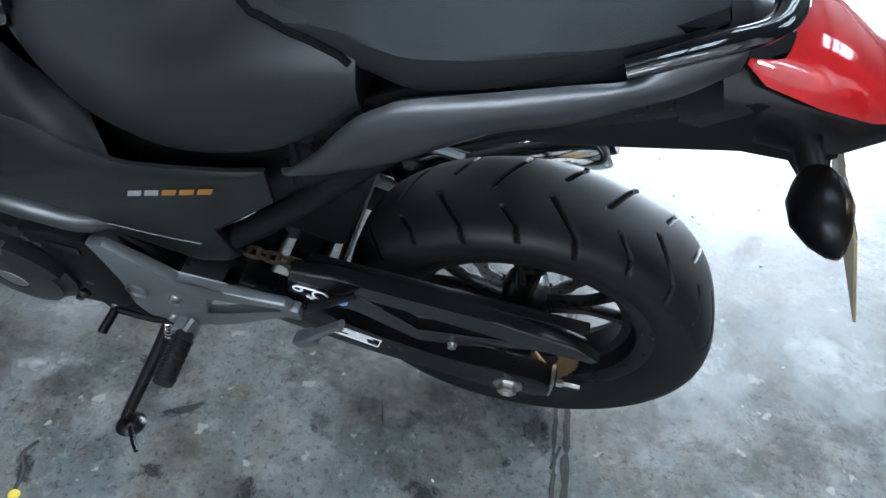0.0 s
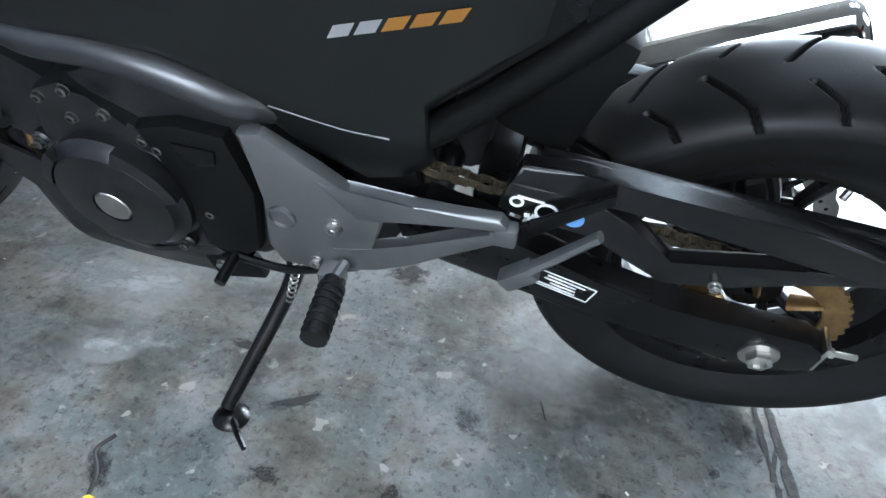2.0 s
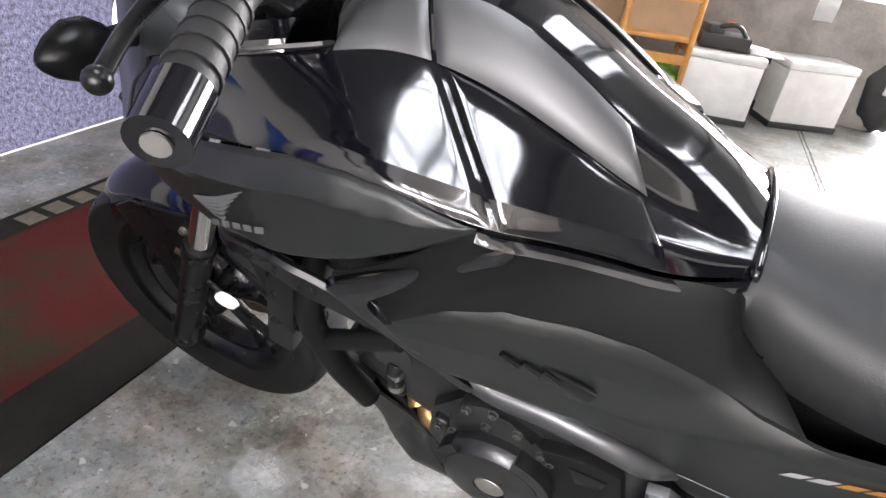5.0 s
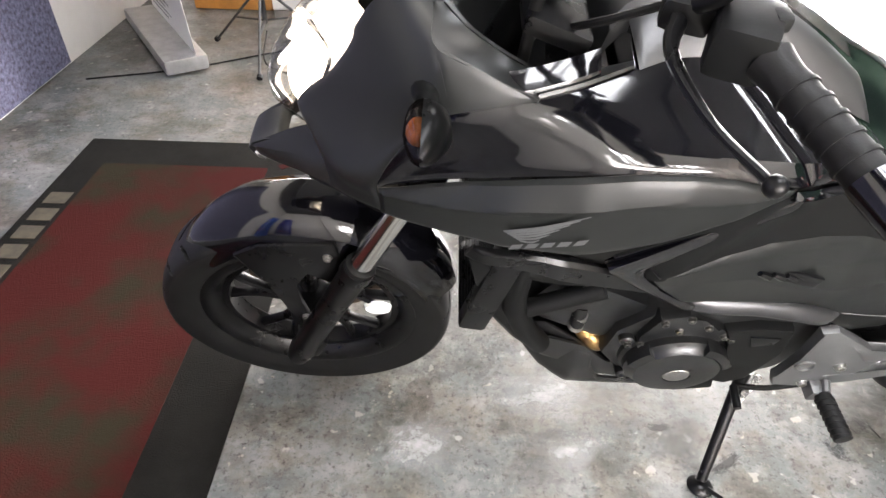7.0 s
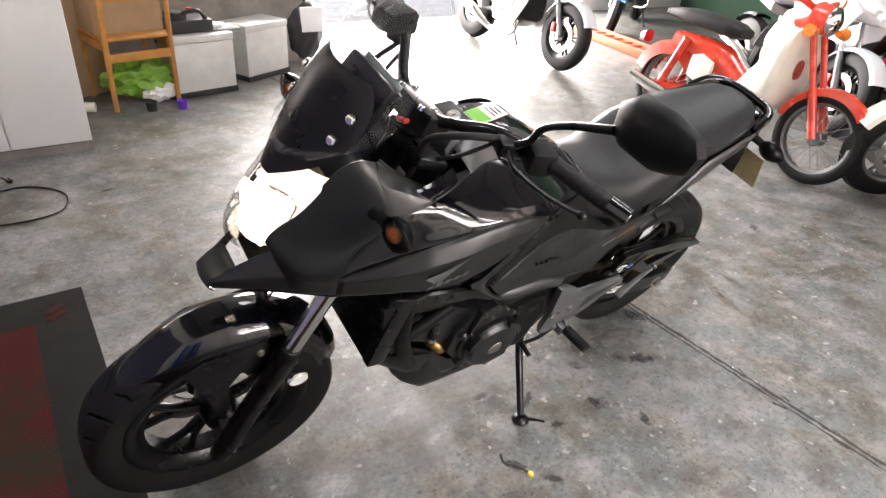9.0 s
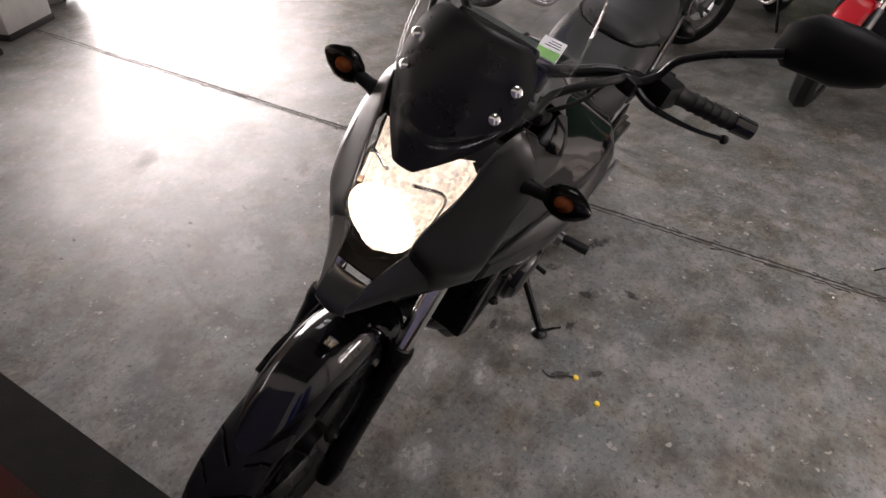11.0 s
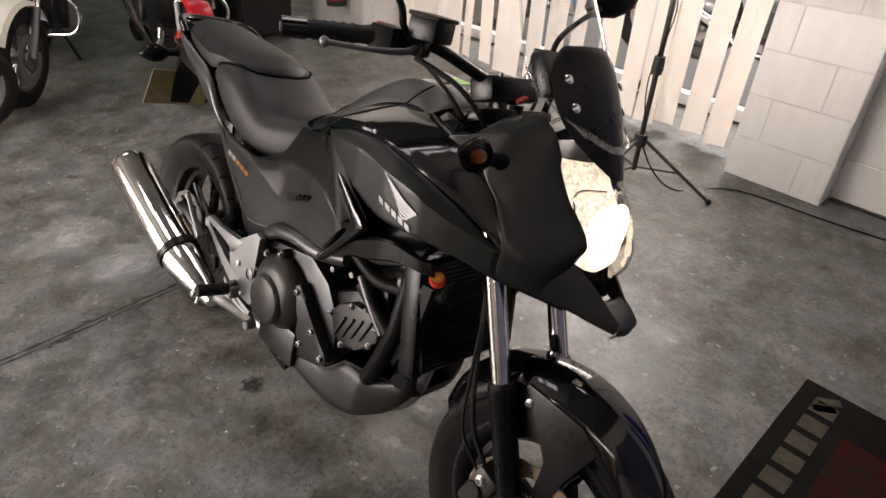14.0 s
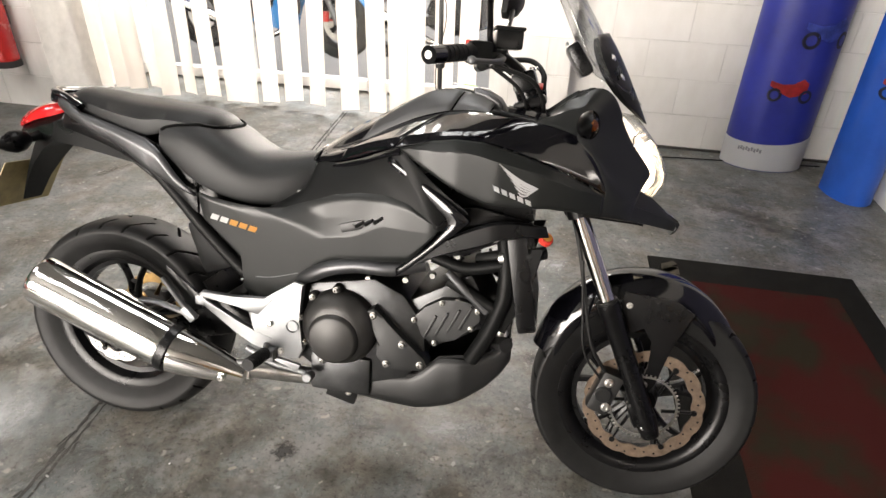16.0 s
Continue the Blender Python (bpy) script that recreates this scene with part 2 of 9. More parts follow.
def stain_material(name, colour, edge=0.35, grain=6.0, rough=0.35):
    """A stain that thins out to nothing at a ragged rim."""
    m = bpy.data.materials.new(name)
    m.use_nodes = True
    n, l = m.node_tree.nodes, m.node_tree.links
    b = n["Principled BSDF"]
    b.inputs["Base Color"].default_value, b.inputs["Roughness"].default_value = (*colour, 1), rough
    co = n.new("ShaderNodeTexCoord")
    ln = n.new("ShaderNodeVectorMath")
    ln.operation = "LENGTH"
    l.new(co.outputs["Object"], ln.inputs[0])
    rnd = n.new("ShaderNodeObjectInfo")
    ns = n.new("ShaderNodeTexNoise")
    ns.noise_dimensions = "4D"
    ns.inputs["Scale"].default_value, ns.inputs["Detail"].default_value, ns.inputs["Roughness"].default_value = grain * 0.5, 8, 0.7
    l.new(co.outputs["Object"], ns.inputs["Vector"])
    mu = n.new("ShaderNodeMath")
    mu.operation = "MULTIPLY"
    mu.inputs[1].default_value = 50
    l.new(rnd.outputs["Random"], mu.inputs[0])
    l.new(mu.outputs[0], ns.inputs["W"])
    a = n.new("ShaderNodeMath")
    a.operation = "MULTIPLY_ADD"
    a.inputs[1].default_value, a.inputs[2].default_value = 1.9, -0.42
    l.new(ns.outputs["Fac"], a.inputs[0])
    s = n.new("ShaderNodeMath")
    s.operation = "SUBTRACT"
    l.new(a.outputs[0], s.inputs[0])
    l.new(ln.outputs["Value"], s.inputs[1])
    mr = n.new("ShaderNodeMapRange")
    mr.inputs["From Min"].default_value, mr.inputs["From Max"].default_value = -0.12, edge
    mr.inputs["To Max"].default_value = 0.88
    l.new(s.outputs[0], mr.inputs["Value"])
    l.new(mr.outputs["Result"], b.inputs["Alpha"])
    return m


FLOORM = floor_paint()
OIL = stain_material("oil_stain", (0.022, 0.021, 0.02))
GRIME = stain_material("grime_stain", (0.09, 0.085, 0.075), 0.8, 7, 0.5)
BROWNS = stain_material("brown_stain", (0.10, 0.07, 0.045), 0.8, 7, 0.5)
PALE = stain_material("pale_scuff", (0.33, 0.335, 0.335), 0.6, 9, 0.5)
CRACK = material("grimy_joint", (0.035, 0.033, 0.03), 0.8, spread=0.5, scale=25, bump=0.6, bump_scale=80, bump_depth=0.004)
BLOCKW = material("white_painted_block", (0.74, 0.72, 0.69), 0.6, spread=0.07, scale=2.5, bump=0.5, bump_scale=120, bump_depth=0.002)
CONCR = material("rough_concrete", (0.23, 0.21, 0.19), 0.85, spread=0.4, scale=3.5, bump=0.7, bump_scale=60, bump_depth=0.006)
CEILM = material("ceiling_sheet", (0.10, 0.10, 0.095), 0.7, spread=0.1, scale=2)
MATRED = material("worn_red_mat", (0.028, 0.0075, 0.0065), 0.9, spec=0.08, spread=0.7, scale=5, bump=0.8, bump_scale=260, bump_depth=0.003)
rm = MATRED.node_tree
rn = rm.nodes.new("ShaderNodeTexNoise")
rn.inputs["Scale"].default_value, rn.inputs["Detail"].default_value, rn.inputs["Roughness"].default_value = 3.2, 5, 0.6
rr = rm.nodes.new("ShaderNodeValToRGB")
for e, (p, c) in zip(rr.color_ramp.elements, ((0.44, (0.040, 0.0075, 0.0065, 1)), (0.60, (0.020, 0.0165, 0.010, 1)))):
    e.position, e.color = p, c
rm.links.new(rm.nodes.new("ShaderNodeTexCoord").outputs["Object"], rn.inputs["Vector"])
rm.links.new(rn.outputs["Fac"], rr.inputs["Fac"])
rm.links.new(rr.outputs["Color"], rm.nodes["Principled BSDF"].inputs["Base Color"])
MATDARK = material("dark_mat_border", (0.010, 0.0095, 0.0085), 0.9, spec=0.08, spread=0.4, scale=7, bump=0.8, bump_scale=260, bump_depth=0.003)
MATPRINT = material("mat_print", (0.050, 0.042, 0.027), 0.85, spread=0.4, scale=30)
LOCKM = material("white_cupboard_board", (0.72, 0.71, 0.69), 0.45, spread=0.05, scale=3, bump=0.05, bump_scale=40)
PINE = material("varnished_pine", (0.46, 0.21, 0.05), 0.4, spread=0.3, scale=8, bump=0.1, bump_scale=60)
CARD = material("brown_cardboard", (0.36, 0.25, 0.15), 0.8, spread=0.12, scale=6)
CASEM = material("brushed_aluminium_case", (0.66, 0.66, 0.64), 0.4, metal=0.35, spread=0.1, scale=9, bump=0.1, bump_scale=150)
BLACKP = material("black_plastic", (0.02, 0.02, 0.02), 0.5, spread=0.2, scale=20)
CARPET = material("blue_carpet_board", (0.13, 0.128, 0.20), 0.95, spread=0.75, scale=55, bump=1.0, bump_scale=140, bump_depth=0.01)
BANBLUE = material("blue_printed_banner", (0.02, 0.03, 0.26), 0.35, spread=0.35, scale=1.6)
BANBLUE2 = material("bright_blue_banner", (0.01, 0.08, 0.42), 0.3, spread=0.25, scale=2)
BANWHITE = material("white_banner", (0.8, 0.8, 0.79), 0.4, spread=0.04, scale=2)
PRINTGREY = material("grey_print", (0.3, 0.3, 0.31), 0.5)
PRINTRED = material("red_print", (0.5, 0.03, 0.03), 0.5, spread=0.3, scale=20)
PRINTBLUE = material("blue_print", (0.05, 0.08, 0.38), 0.5, spread=0.5, scale=20)
PRINTDARK = material("dark_print", (0.02, 0.02, 0.04), 0.5, spread=0.3, scale=20)
GREENBAG = material("green_plastic_bag", (0.17, 0.36, 0.03), 0.3, spread=0.4, scale=25)
PURPLE = material("purple_plastic", (0.12, 0.03, 0.4), 0.35)
DARKGREEN = material("dark_green_sheet", (0.015, 0.06, 0.03), 0.6, spread=0.2, scale=2)
RAMPRED = material("red_ramp_paint", (0.55, 0.10, 0.04), 0.45, spread=0.2, scale=12)
CUBRED = material("scooter_red_paint", (0.60, 0.045, 0.02), 0.25, coat=0.7, spread=0.08, scale=10)
CREAM = material("cream_plastic", (0.72, 0.69, 0.60), 0.35, spread=0.07, scale=8)
SPORTW = material("sport_white_paint", (0.76, 0.76, 0.78), 0.2, coat=0.8, spread=0.05, scale=6)
SPORTB = material("sport_blue_paint", (0.03, 0.22, 0.55), 0.2, coat=0.8, spread=0.1, scale=6)
SPORTR = material("sport_red_paint", (0.42, 0.012, 0.02), 0.2, coat=0.8, spread=0.1, scale=6)
FRAMEA = material("aluminium_frame", (0.45, 0.45, 0.45), 0.4, metal=0.6, spread=0.2, scale=15)
EXTRED = material("extinguisher_red", (0.45, 0.012, 0.012), 0.25, coat=0.6, spread=0.1, scale=10)


def blind_fabric():
    m = bpy.data.materials.new("blind_fabric")
    m.use_nodes = True
    n, l = m.node_tree.nodes, m.node_tree.links
    n.remove(n["Principled BSDF"])
    co = n.new("ShaderNodeTexCoord")
    ns = n.new("ShaderNodeTexNoise")
    ns.inputs["Scale"].default_value, ns.inputs["Detail"].default_value = 7, 6
    l.new(co.outputs["Object"], ns.inputs["Vector"])
    rp = n.new("ShaderNodeValToRGB")
    rp.color_ramp.elements[0].color, rp.color_ramp.elements[1].color = (0.74, 0.68, 0.62, 1), (0.84, 0.80, 0.75, 1)
    l.new(ns.outputs["Fac"], rp.inputs["Fac"])
    df = n.new("ShaderNodeBsdfDiffuse")
    tl = n.new("ShaderNodeBsdfTranslucent")
    l.new(rp.outputs["Color"], df.inputs[0])
    l.new(rp.outputs["Color"], tl.inputs[0])
    mx = n.new("ShaderNodeMixShader")
    mx.inputs[0].default_value = 0.38
    l.new(df.outputs[0], mx.inputs[1])
    l.new(tl.outputs[0], mx.inputs[2])
    l.new(mx.outputs[0], n["Material Output"].inputs[0])
    return m


BLIND = blind_fabric()
TUBEON = material("lit_tube", (1, 1, 1), 0.4, emit=(1.0, 0.97, 0.92), power=7)
OUTSIDE = material("bright_yard", (0.8, 0.8, 0.8), 0.9, emit=(0.93, 0.96, 1.0), power=2.2)

YARD = material("dim_yard", (0.3, 0.3, 0.3), 0.9, emit=(0.75, 0.8, 0.9), power=0.14)

MORTAR = material("painted_mortar", (0.66, 0.64, 0.61), 0.75, spread=0.15, scale=8, bump=0.5, bump_scale=150, bump_depth=0.002)
# ---- mesh helpers ----
def finish(bm, name, mats, sharp=38):
    bmesh.ops.recalc_face_normals(bm, faces=bm.faces[:])
    me = bpy.data.meshes.new(name)
    bm.to_mesh(me)
    bm.free()
    for m in mats if isinstance(mats, (list, tuple)) else [mats]:
        me.materials.append(m)
    me.polygons.foreach_set("use_smooth", [True] * len(me.polygons))
    me.set_sharp_from_angle(angle=radians(sharp))
    return me


OFFSET = Vector((0, 0, 0))  # where the assembly in hand sits on the motorcycle


def part(name, bm, mats, parent=None, label="", sharp=38, m=None):
    ob = new(name, finish(bm, name, mats, sharp))
    if parent is not None:
        ob.parent = parent
        if m is None and parent.name == "motorcycle":
            m = Matrix.Translation(OFFSET)
    if m is not None:
        ob.matrix_basis = m
    if label:
        tagged(ob, label)
    return ob


def thing(name, m, label, category, group="", kind=""):
    ob = new(name)
    ob.empty_display_size = 0.1
    ob.matrix_basis = m
    return tagged(ob, label, category, group, kind)


def box(bm, c, s, rot=None, bevel=0.0, mat=0):
    m = Matrix.Translation(c) @ (rot if rot is not None else Matrix()) @ Matrix.Diagonal((*s, 1))
    r = bmesh.ops.create_cube(bm, size=1.0, matrix=m)
    faces = list({f for v in r["verts"] for f in v.link_faces})
    for f in faces:
        f.material_index = mat
    if bevel:
        edges = list({e for v in r["verts"] for e in v.link_edges})
        bmesh.ops.bevel(bm, geom=edges, offset=bevel, segments=2, affect="EDGES", profile=0.6)
    return bm


def boxed(c, s, rot=None, bevel=0.0):
    return box(bmesh.new(), c, s, rot, bevel)


def smooth_path(pts, steps=6):
    """Catmull-Rom through the points."""
    p = [Vector(q) for q in pts]
    p = [2 * p[0] - p[1]] + p + [2 * p[-1] - p[-2]]
    out = []
    for i in range(1, len(p) - 2):
        for k in range(steps):
            t = k / steps
            a, b, c, d = p[i - 1], p[i], p[i + 1], p[i + 2]
            out.append(0.5 * (2 * b + (c - a) * t + (2 * a - 5 * b + 4 * c - d) * t * t + (3 * b - a - 3 * c + d) * t ** 3))
    out.append(p[-2])
    return out


def loft(bm, rings, closed=True, caps=True, mat=0):
    """Skin over rings of points of equal count."""
    vs = [[bm.verts.new(q) for q in ring] for ring in rings]
    n = len(vs[0])
    for a, b in zip(vs, vs[1:]):
        for i in range(n if closed else n - 1):
            j = (i + 1) % n
            bm.faces.new((a[i], a[j], b[j], b[i])).material_index = mat
    if caps and closed:
        bm.faces.new(vs[0][::-1]).material_index = mat
        bm.faces.new(vs[-1]).material_index = mat
    return bm


def tube(bm, pts, radius, seg=10, smooth=True, caps=True, squash=1.0, mat=0):
    """A round bar along the points; radius a number or one per point."""
    pts = [Vector(q) for q in pts]
    rad = list(radius) if isinstance(radius, (list, tuple)) else None
    if smooth and len(pts) > 2:
        n0 = len(pts)
        pts = smooth_path(pts)
        if rad:
            rad = [float(np.interp(i / (len(pts) - 1) * (n0 - 1), range(n0), rad)) for i in range(len(pts))]
    rings, up = [], None
    for i, q in enumerate(pts):
        d = (pts[min(i + 1, len(pts) - 1)] - pts[max(i - 1, 0)]).normalized()
        if up is None:
            up = d.orthogonal().normalized()
            if abs(d.y) < 0.8:
                up = (Vector((0, 1, 0)) - d * d.y).normalized()
        up = (up - d * up.dot(d)).normalized()
        side = d.cross(up)
        r = rad[i] if rad else radius
        rings.append([q + r * (math.cos(a) * up + math.sin(a) * squash * side) for a in (2 * math.pi * k / seg for k in range(seg))])
    return loft(bm, rings, caps=caps, mat=mat)


def lathe(bm, profile, seg=32, m=None, mat=0, closed=False):
    """Turn (radius, height) pairs round z, then place by m. closed: the profile is a ring."""
    m = m or Matrix()
    rings = []
    for r, h in profile:
        if r < 1e-6:
            rings.append([bm.verts.new(m @ Vector((0, 0, h)))])
        else:
            rings.append([bm.verts.new(m @ Vector((r * math.cos(a), r * math.sin(a), h))) for a in (2 * math.pi * k / seg for k in range(seg))])
    if closed:
        rings.append(rings[0])
    for a, b in zip(rings, rings[1:]):
        for i in range(seg):
            j = (i + 1) % seg
            q = [a[i % len(a)], a[j % len(a)], b[j % len(b)], b[i % len(b)]]
            q = list(dict.fromkeys(q))
            if len(q) > 2:
                try:
                    bm.faces.new(q).material_index = mat
                except ValueError:
                    pass
    return bm


ACROSS = Matrix.Rotation(radians(-90), 4, "X")  # z of a lathe to +y


def disc(bm, c, r, h, seg=24, m=None, bevel=0.0, mat=0):
    """A short cylinder along y, centred at c."""
    b = bevel
    prof = [(0, -h / 2), (r - b, -h / 2), (r, -h / 2 + b), (r, h / 2 - b), (r - b, h / 2), (0, h / 2)] if b else [(0, -h / 2), (r, -h / 2), (r, h / 2), (0, h / 2)]
    return lathe(bm, prof, seg, Matrix.Translation(c) @ (m or Matrix()) @ ACROSS, mat)


def plate(bm, outline, y0, y1, bevel=0.0, shift=None, mat=0):
    """An outline of (x, z) pairs made solid from y0 to y1. shift(x, z): adds to y."""
    s = shift or (lambda x, z: 0.0)
    a = [bm.verts.new((x, y0 + s(x, z), z)) for x, z in outline]
    b = [bm.verts.new((x, y1 + s(x, z), z)) for x, z in outline]
    n = len(outline)
    faces = [bm.faces.new(a), bm.faces.new(b[::-1])]
    for i in range(n):
        faces.append(bm.faces.new((a[i], b[i], b[(i + 1) % n], a[(i + 1) % n])))
    for f in faces:
        f.material_index = mat
    if bevel:
        edges = list(faces[0].edges) + list(faces[1].edges)
        bmesh.ops.bevel(bm, geom=edges, offset=bevel, segments=2, affect="EDGES", profile=0.6)
    return bm


def mirror_y(bm):
    """The same mesh on the other side."""
    out = bm.copy()
    for v in out.verts:
        v.co.y = -v.co.y
    return out


def bolt(bm, c, r=0.007, h=0.008, side=1, mat=0):
    """A hexagon-socket bolt head that faces sideways."""
    lathe(bm, [(0, 0), (r * 1.25, 0), (r * 1.25, h * 0.25), (r, h * 0.3), (r, h * 0.9), (r * 0.8, h), (r * 0.5, h), (r * 0.45, h * 0.5), (0, h * 0.5)], 12,
          Matrix.Translation(c) @ Matrix.Rotation(radians(-90 * side), 4, "X"), mat)
    return bm
# ---- the room ----
def structure(ob, label="", category=""):
    return tagged(ob, label, category, kind="structure")


def slab(name, lo, hi, mat, label, category, bevel=0.0):
    c = [(a + b) / 2 for a, b in zip(lo, hi)]
    s = [b - a for a, b in zip(lo, hi)]
    return structure(part(name, boxed(c, s, None, bevel), mat), label, category)


X0, X1, Y0, Y1, HH = -7.5, 3.06, -5.2, 3.35, 3.6
slab("floor", (X0, Y0 - 6.0, -0.10), (X1 + 0.2, Y1 + 0.2, 0.0), FLOORM, "worn grey-green painted concrete workshop floor", "floor")
slab("wall_front", (X1, Y0, 0), (X1 + 0.15, Y1, HH), BLOCKW, "white painted wall", "wall")
slab("carpet_board", (X1 - 0.025, -1.75, 0.02), (X1 - 0.002, 1.45, 2.4), CARPET, "blue flecked carpet covering on the wall", "wall covering")
slab("wall_back", (X0 - 0.15, Y0, 0), (X0, Y1, HH), DARKGREEN, "dark green sheet-clad back wall", "wall")
slab("wall_right_a", (-0.35, Y0 - 0.2, 0), (X1, Y0, HH), BLOCKW, "white painted wall", "wall")
slab("wall_right_b", (X0, Y0 - 0.2, 0), (-5.2, Y0, HH), BLOCKW, "white painted wall", "wall")
slab("wall_right_c", (-5.2, Y0 - 0.2, 3.0), (-0.35, Y0, HH), BLOCKW, "white painted wall over the door opening", "wall")
slab("wall_left_outer", (X0, Y1, 0), (-2.2, Y1 + 0.15, HH), BLOCKW, "white painted wall", "wall")
slab("wall_left_lintel", (-2.2, Y1, 2.5), (0.8, Y1 + 0.15, HH), BLOCKW, "white painted wall over the window", "wall")
def roof_boards(bm, x0, x1, y0, y1):
    box(bm, ((x0 + x1) / 2, (y0 + y1) / 2, HH + 0.05), (x1 - x0, y1 - y0, 0.1))


bm = bmesh.new()
ya = Y0 - 0.2
for rx0, rx1, ry0, ry1 in sorted(ROOF_LIGHTS, key=lambda q: q[2]):
    roof_boards(bm, X0 - 0.2, X1 + 0.2, ya, ry0)
    roof_boards(bm, X0 - 0.2, rx0, ry0, ry1)
    roof_boards(bm, rx1, X1 + 0.2, ry0, ry1)
    ya = ry1
roof_boards(bm, X0 - 0.2, X1 + 0.2, ya, Y1 + 0.2)
for k in range(7):
    box(bm, (X0 + 0.75 + 1.5 * k, (Y0 + Y1) / 2, HH - 0.06), (0.08, Y1 - Y0, 0.12))
for rx0, rx1, ry0, ry1 in ROOF_LIGHTS:
    for k in range(1, 8):
        box(bm, ((rx0 + rx1) / 2, ry0 + (ry1 - ry0) * k / 8, HH + 0.02), (rx1 - rx0, 0.035, 0.03))
    box(bm, ((rx0 + rx1) / 2, (ry0 + ry1) / 2, HH), (0.05, ry1 - ry0, 0.05))
structure(part("ceiling", bm, CEILM), "dim roof boarding with cross beams and barred roof lights, one of them added", "ceiling")


# painted blockwork: single blocks with joints set back
def blockwork(name, x0, x1, y, depth, rows, label):
    base = part(name, boxed(((x0 + x1) / 2, y + depth / 2 + 0.006, HH / 2), (x1 - x0, depth, HH)), MORTAR)
    structure(base, label, "wall")
    return base


BLOCKS = []
pier = blockwork("wall_pier", 0.80, 1.30, 2.62, 0.75, 8, "white painted block pier beside the window")
wallb = blockwork("wall_left", 1.30, X1, 2.76, 0.55, 8, "white painted block wall")
pier2 = blockwork("wall_corner", -2.95, -2.2, 2.42, 0.95, 8, "white painted block corner wall")
BLOCKS += [(pier, 0.80, 1.30, 2.62), (wallb, 1.30, X1, 2.76), (pier2, -2.95, -2.2, 2.42)]
slab("wall_inner_return", (-2.95, 2.5, 0), (-2.85, Y1, HH), BLOCKW, "white painted wall return", "wall")
slab("skirting", (1.31, 2.742, 0.0), (X1 - 0.03, 2.7615, 0.012), CRACK, "dark grimy strip along the foot of the wall", "trim")

# window behind the blinds
win = structure(thing("window_1", pose(-0.7, Y1 + 0.05, 0), "wide glazed shop window with daylight behind it", "window", kind="structure"))
for x in (-1.48, -0.5, 0.5, 1.48):
    part("window_frame", boxed((x, 0, 1.25), (0.06, 0.08, 2.5), None, 0.006), LOCKM, win)
for z in (0.05, 2.45):
    part("window_frame", boxed((0, 0, z), (3.0, 0.08, 0.08), None, 0.006), LOCKM, win)
for x in (-0.99, 0.0, 0.99):
    g = part("pane", boxed((x, 0, 1.25), (0.92, 0.006, 2.34)), LENS, win)
    g.visible_shadow = False
bm = boxed((-0.7, Y1 + 3.0, 1.2), (7, 0.05, 4.2))
structure(part("backdrop_yard", bm, YARD), "bright daylight behind the window", "backdrop")
bm = boxed((-2.8, Y0 - 5.5, 1.8), (9, 0.05, 5.0))
structure(part("backdrop_street", bm, OUTSIDE), "bright daylight outside the open door", "backdrop")
# vertical blinds
blinds = thing("vertical_blinds", pose(0, 0, 0), "cream vertical fabric blinds hanging nearly to the floor", "blinds")
part("head_rail", boxed((-0.72, 2.87, 2.47), (3.0, 0.05, 0.05), None, 0.006), LOCKM, blinds)
rng = random.Random(4)
x = -2.12
k = 0
while x < 0.74:
    w = 0.127
    turn = rng.uniform(-22, 26)
    drift = rng.uniform(-0.03, 0.03)
    foot = rng.uniform(0.015, 0.06)
    bm = bmesh.new()
    rings = []
    for t in np.linspace(0, 1, 12):
        z = foot + (2.44 - foot) * t
        sway = (1 - t) ** 2
        a = radians(turn * (0.6 + 0.4 * sway))
        c = Vector((x + drift * sway, 2.87 + rng.uniform(-0.003, 0.003) - 0.03 * sway * (k % 3), z))
        row = []
        for s in np.linspace(-1, 1, 5):
            q = Vector((math.cos(a), math.sin(a), 0)) * s * w / 2 + Vector((-math.sin(a), math.cos(a), 0)) * 0.006 * (1 - s * s)
            row.append(c + q)
        rings.append(row)
    loft(bm, rings, closed=False)
    bmesh.ops.solidify(bm, geom=bm.faces[:], thickness=0.0012)
    part("slat", bm, BLIND, blinds, sharp=80)
    x += rng.choice((0.132, 0.150, 0.172, 0.195))
    k += 1
bm = bmesh.new()
tube(bm, [(0.62, 2.80, 2.4), (0.60, 2.79, 1.2), (0.66, 2.79, 0.75), (0.61, 2.80, 0.6)], 0.0025, 6)
part("pull_cord", bm, LOCKM, blinds)

# joint across the floor: two ragged lips and a dark groove
def jagged(x_of, y0, y1, half, step, seed, z=0.0015):
    r = random.Random(seed)
    bm = bmesh.new()
    prev = None
    y = y0
    while y < y1:
        w = half * r.uniform(0.4, 1.5)
        c = x_of(y) + r.uniform(-0.4, 0.4) * half
        cur = (bm.verts.new((c - w, y, z)), bm.verts.new((c + w, y, z)))
        if prev:
            bm.faces.new((prev[0], prev[1], cur[1], cur[0]))
        prev = cur
        y += step * r.uniform(0.5, 1.5)
    return bm


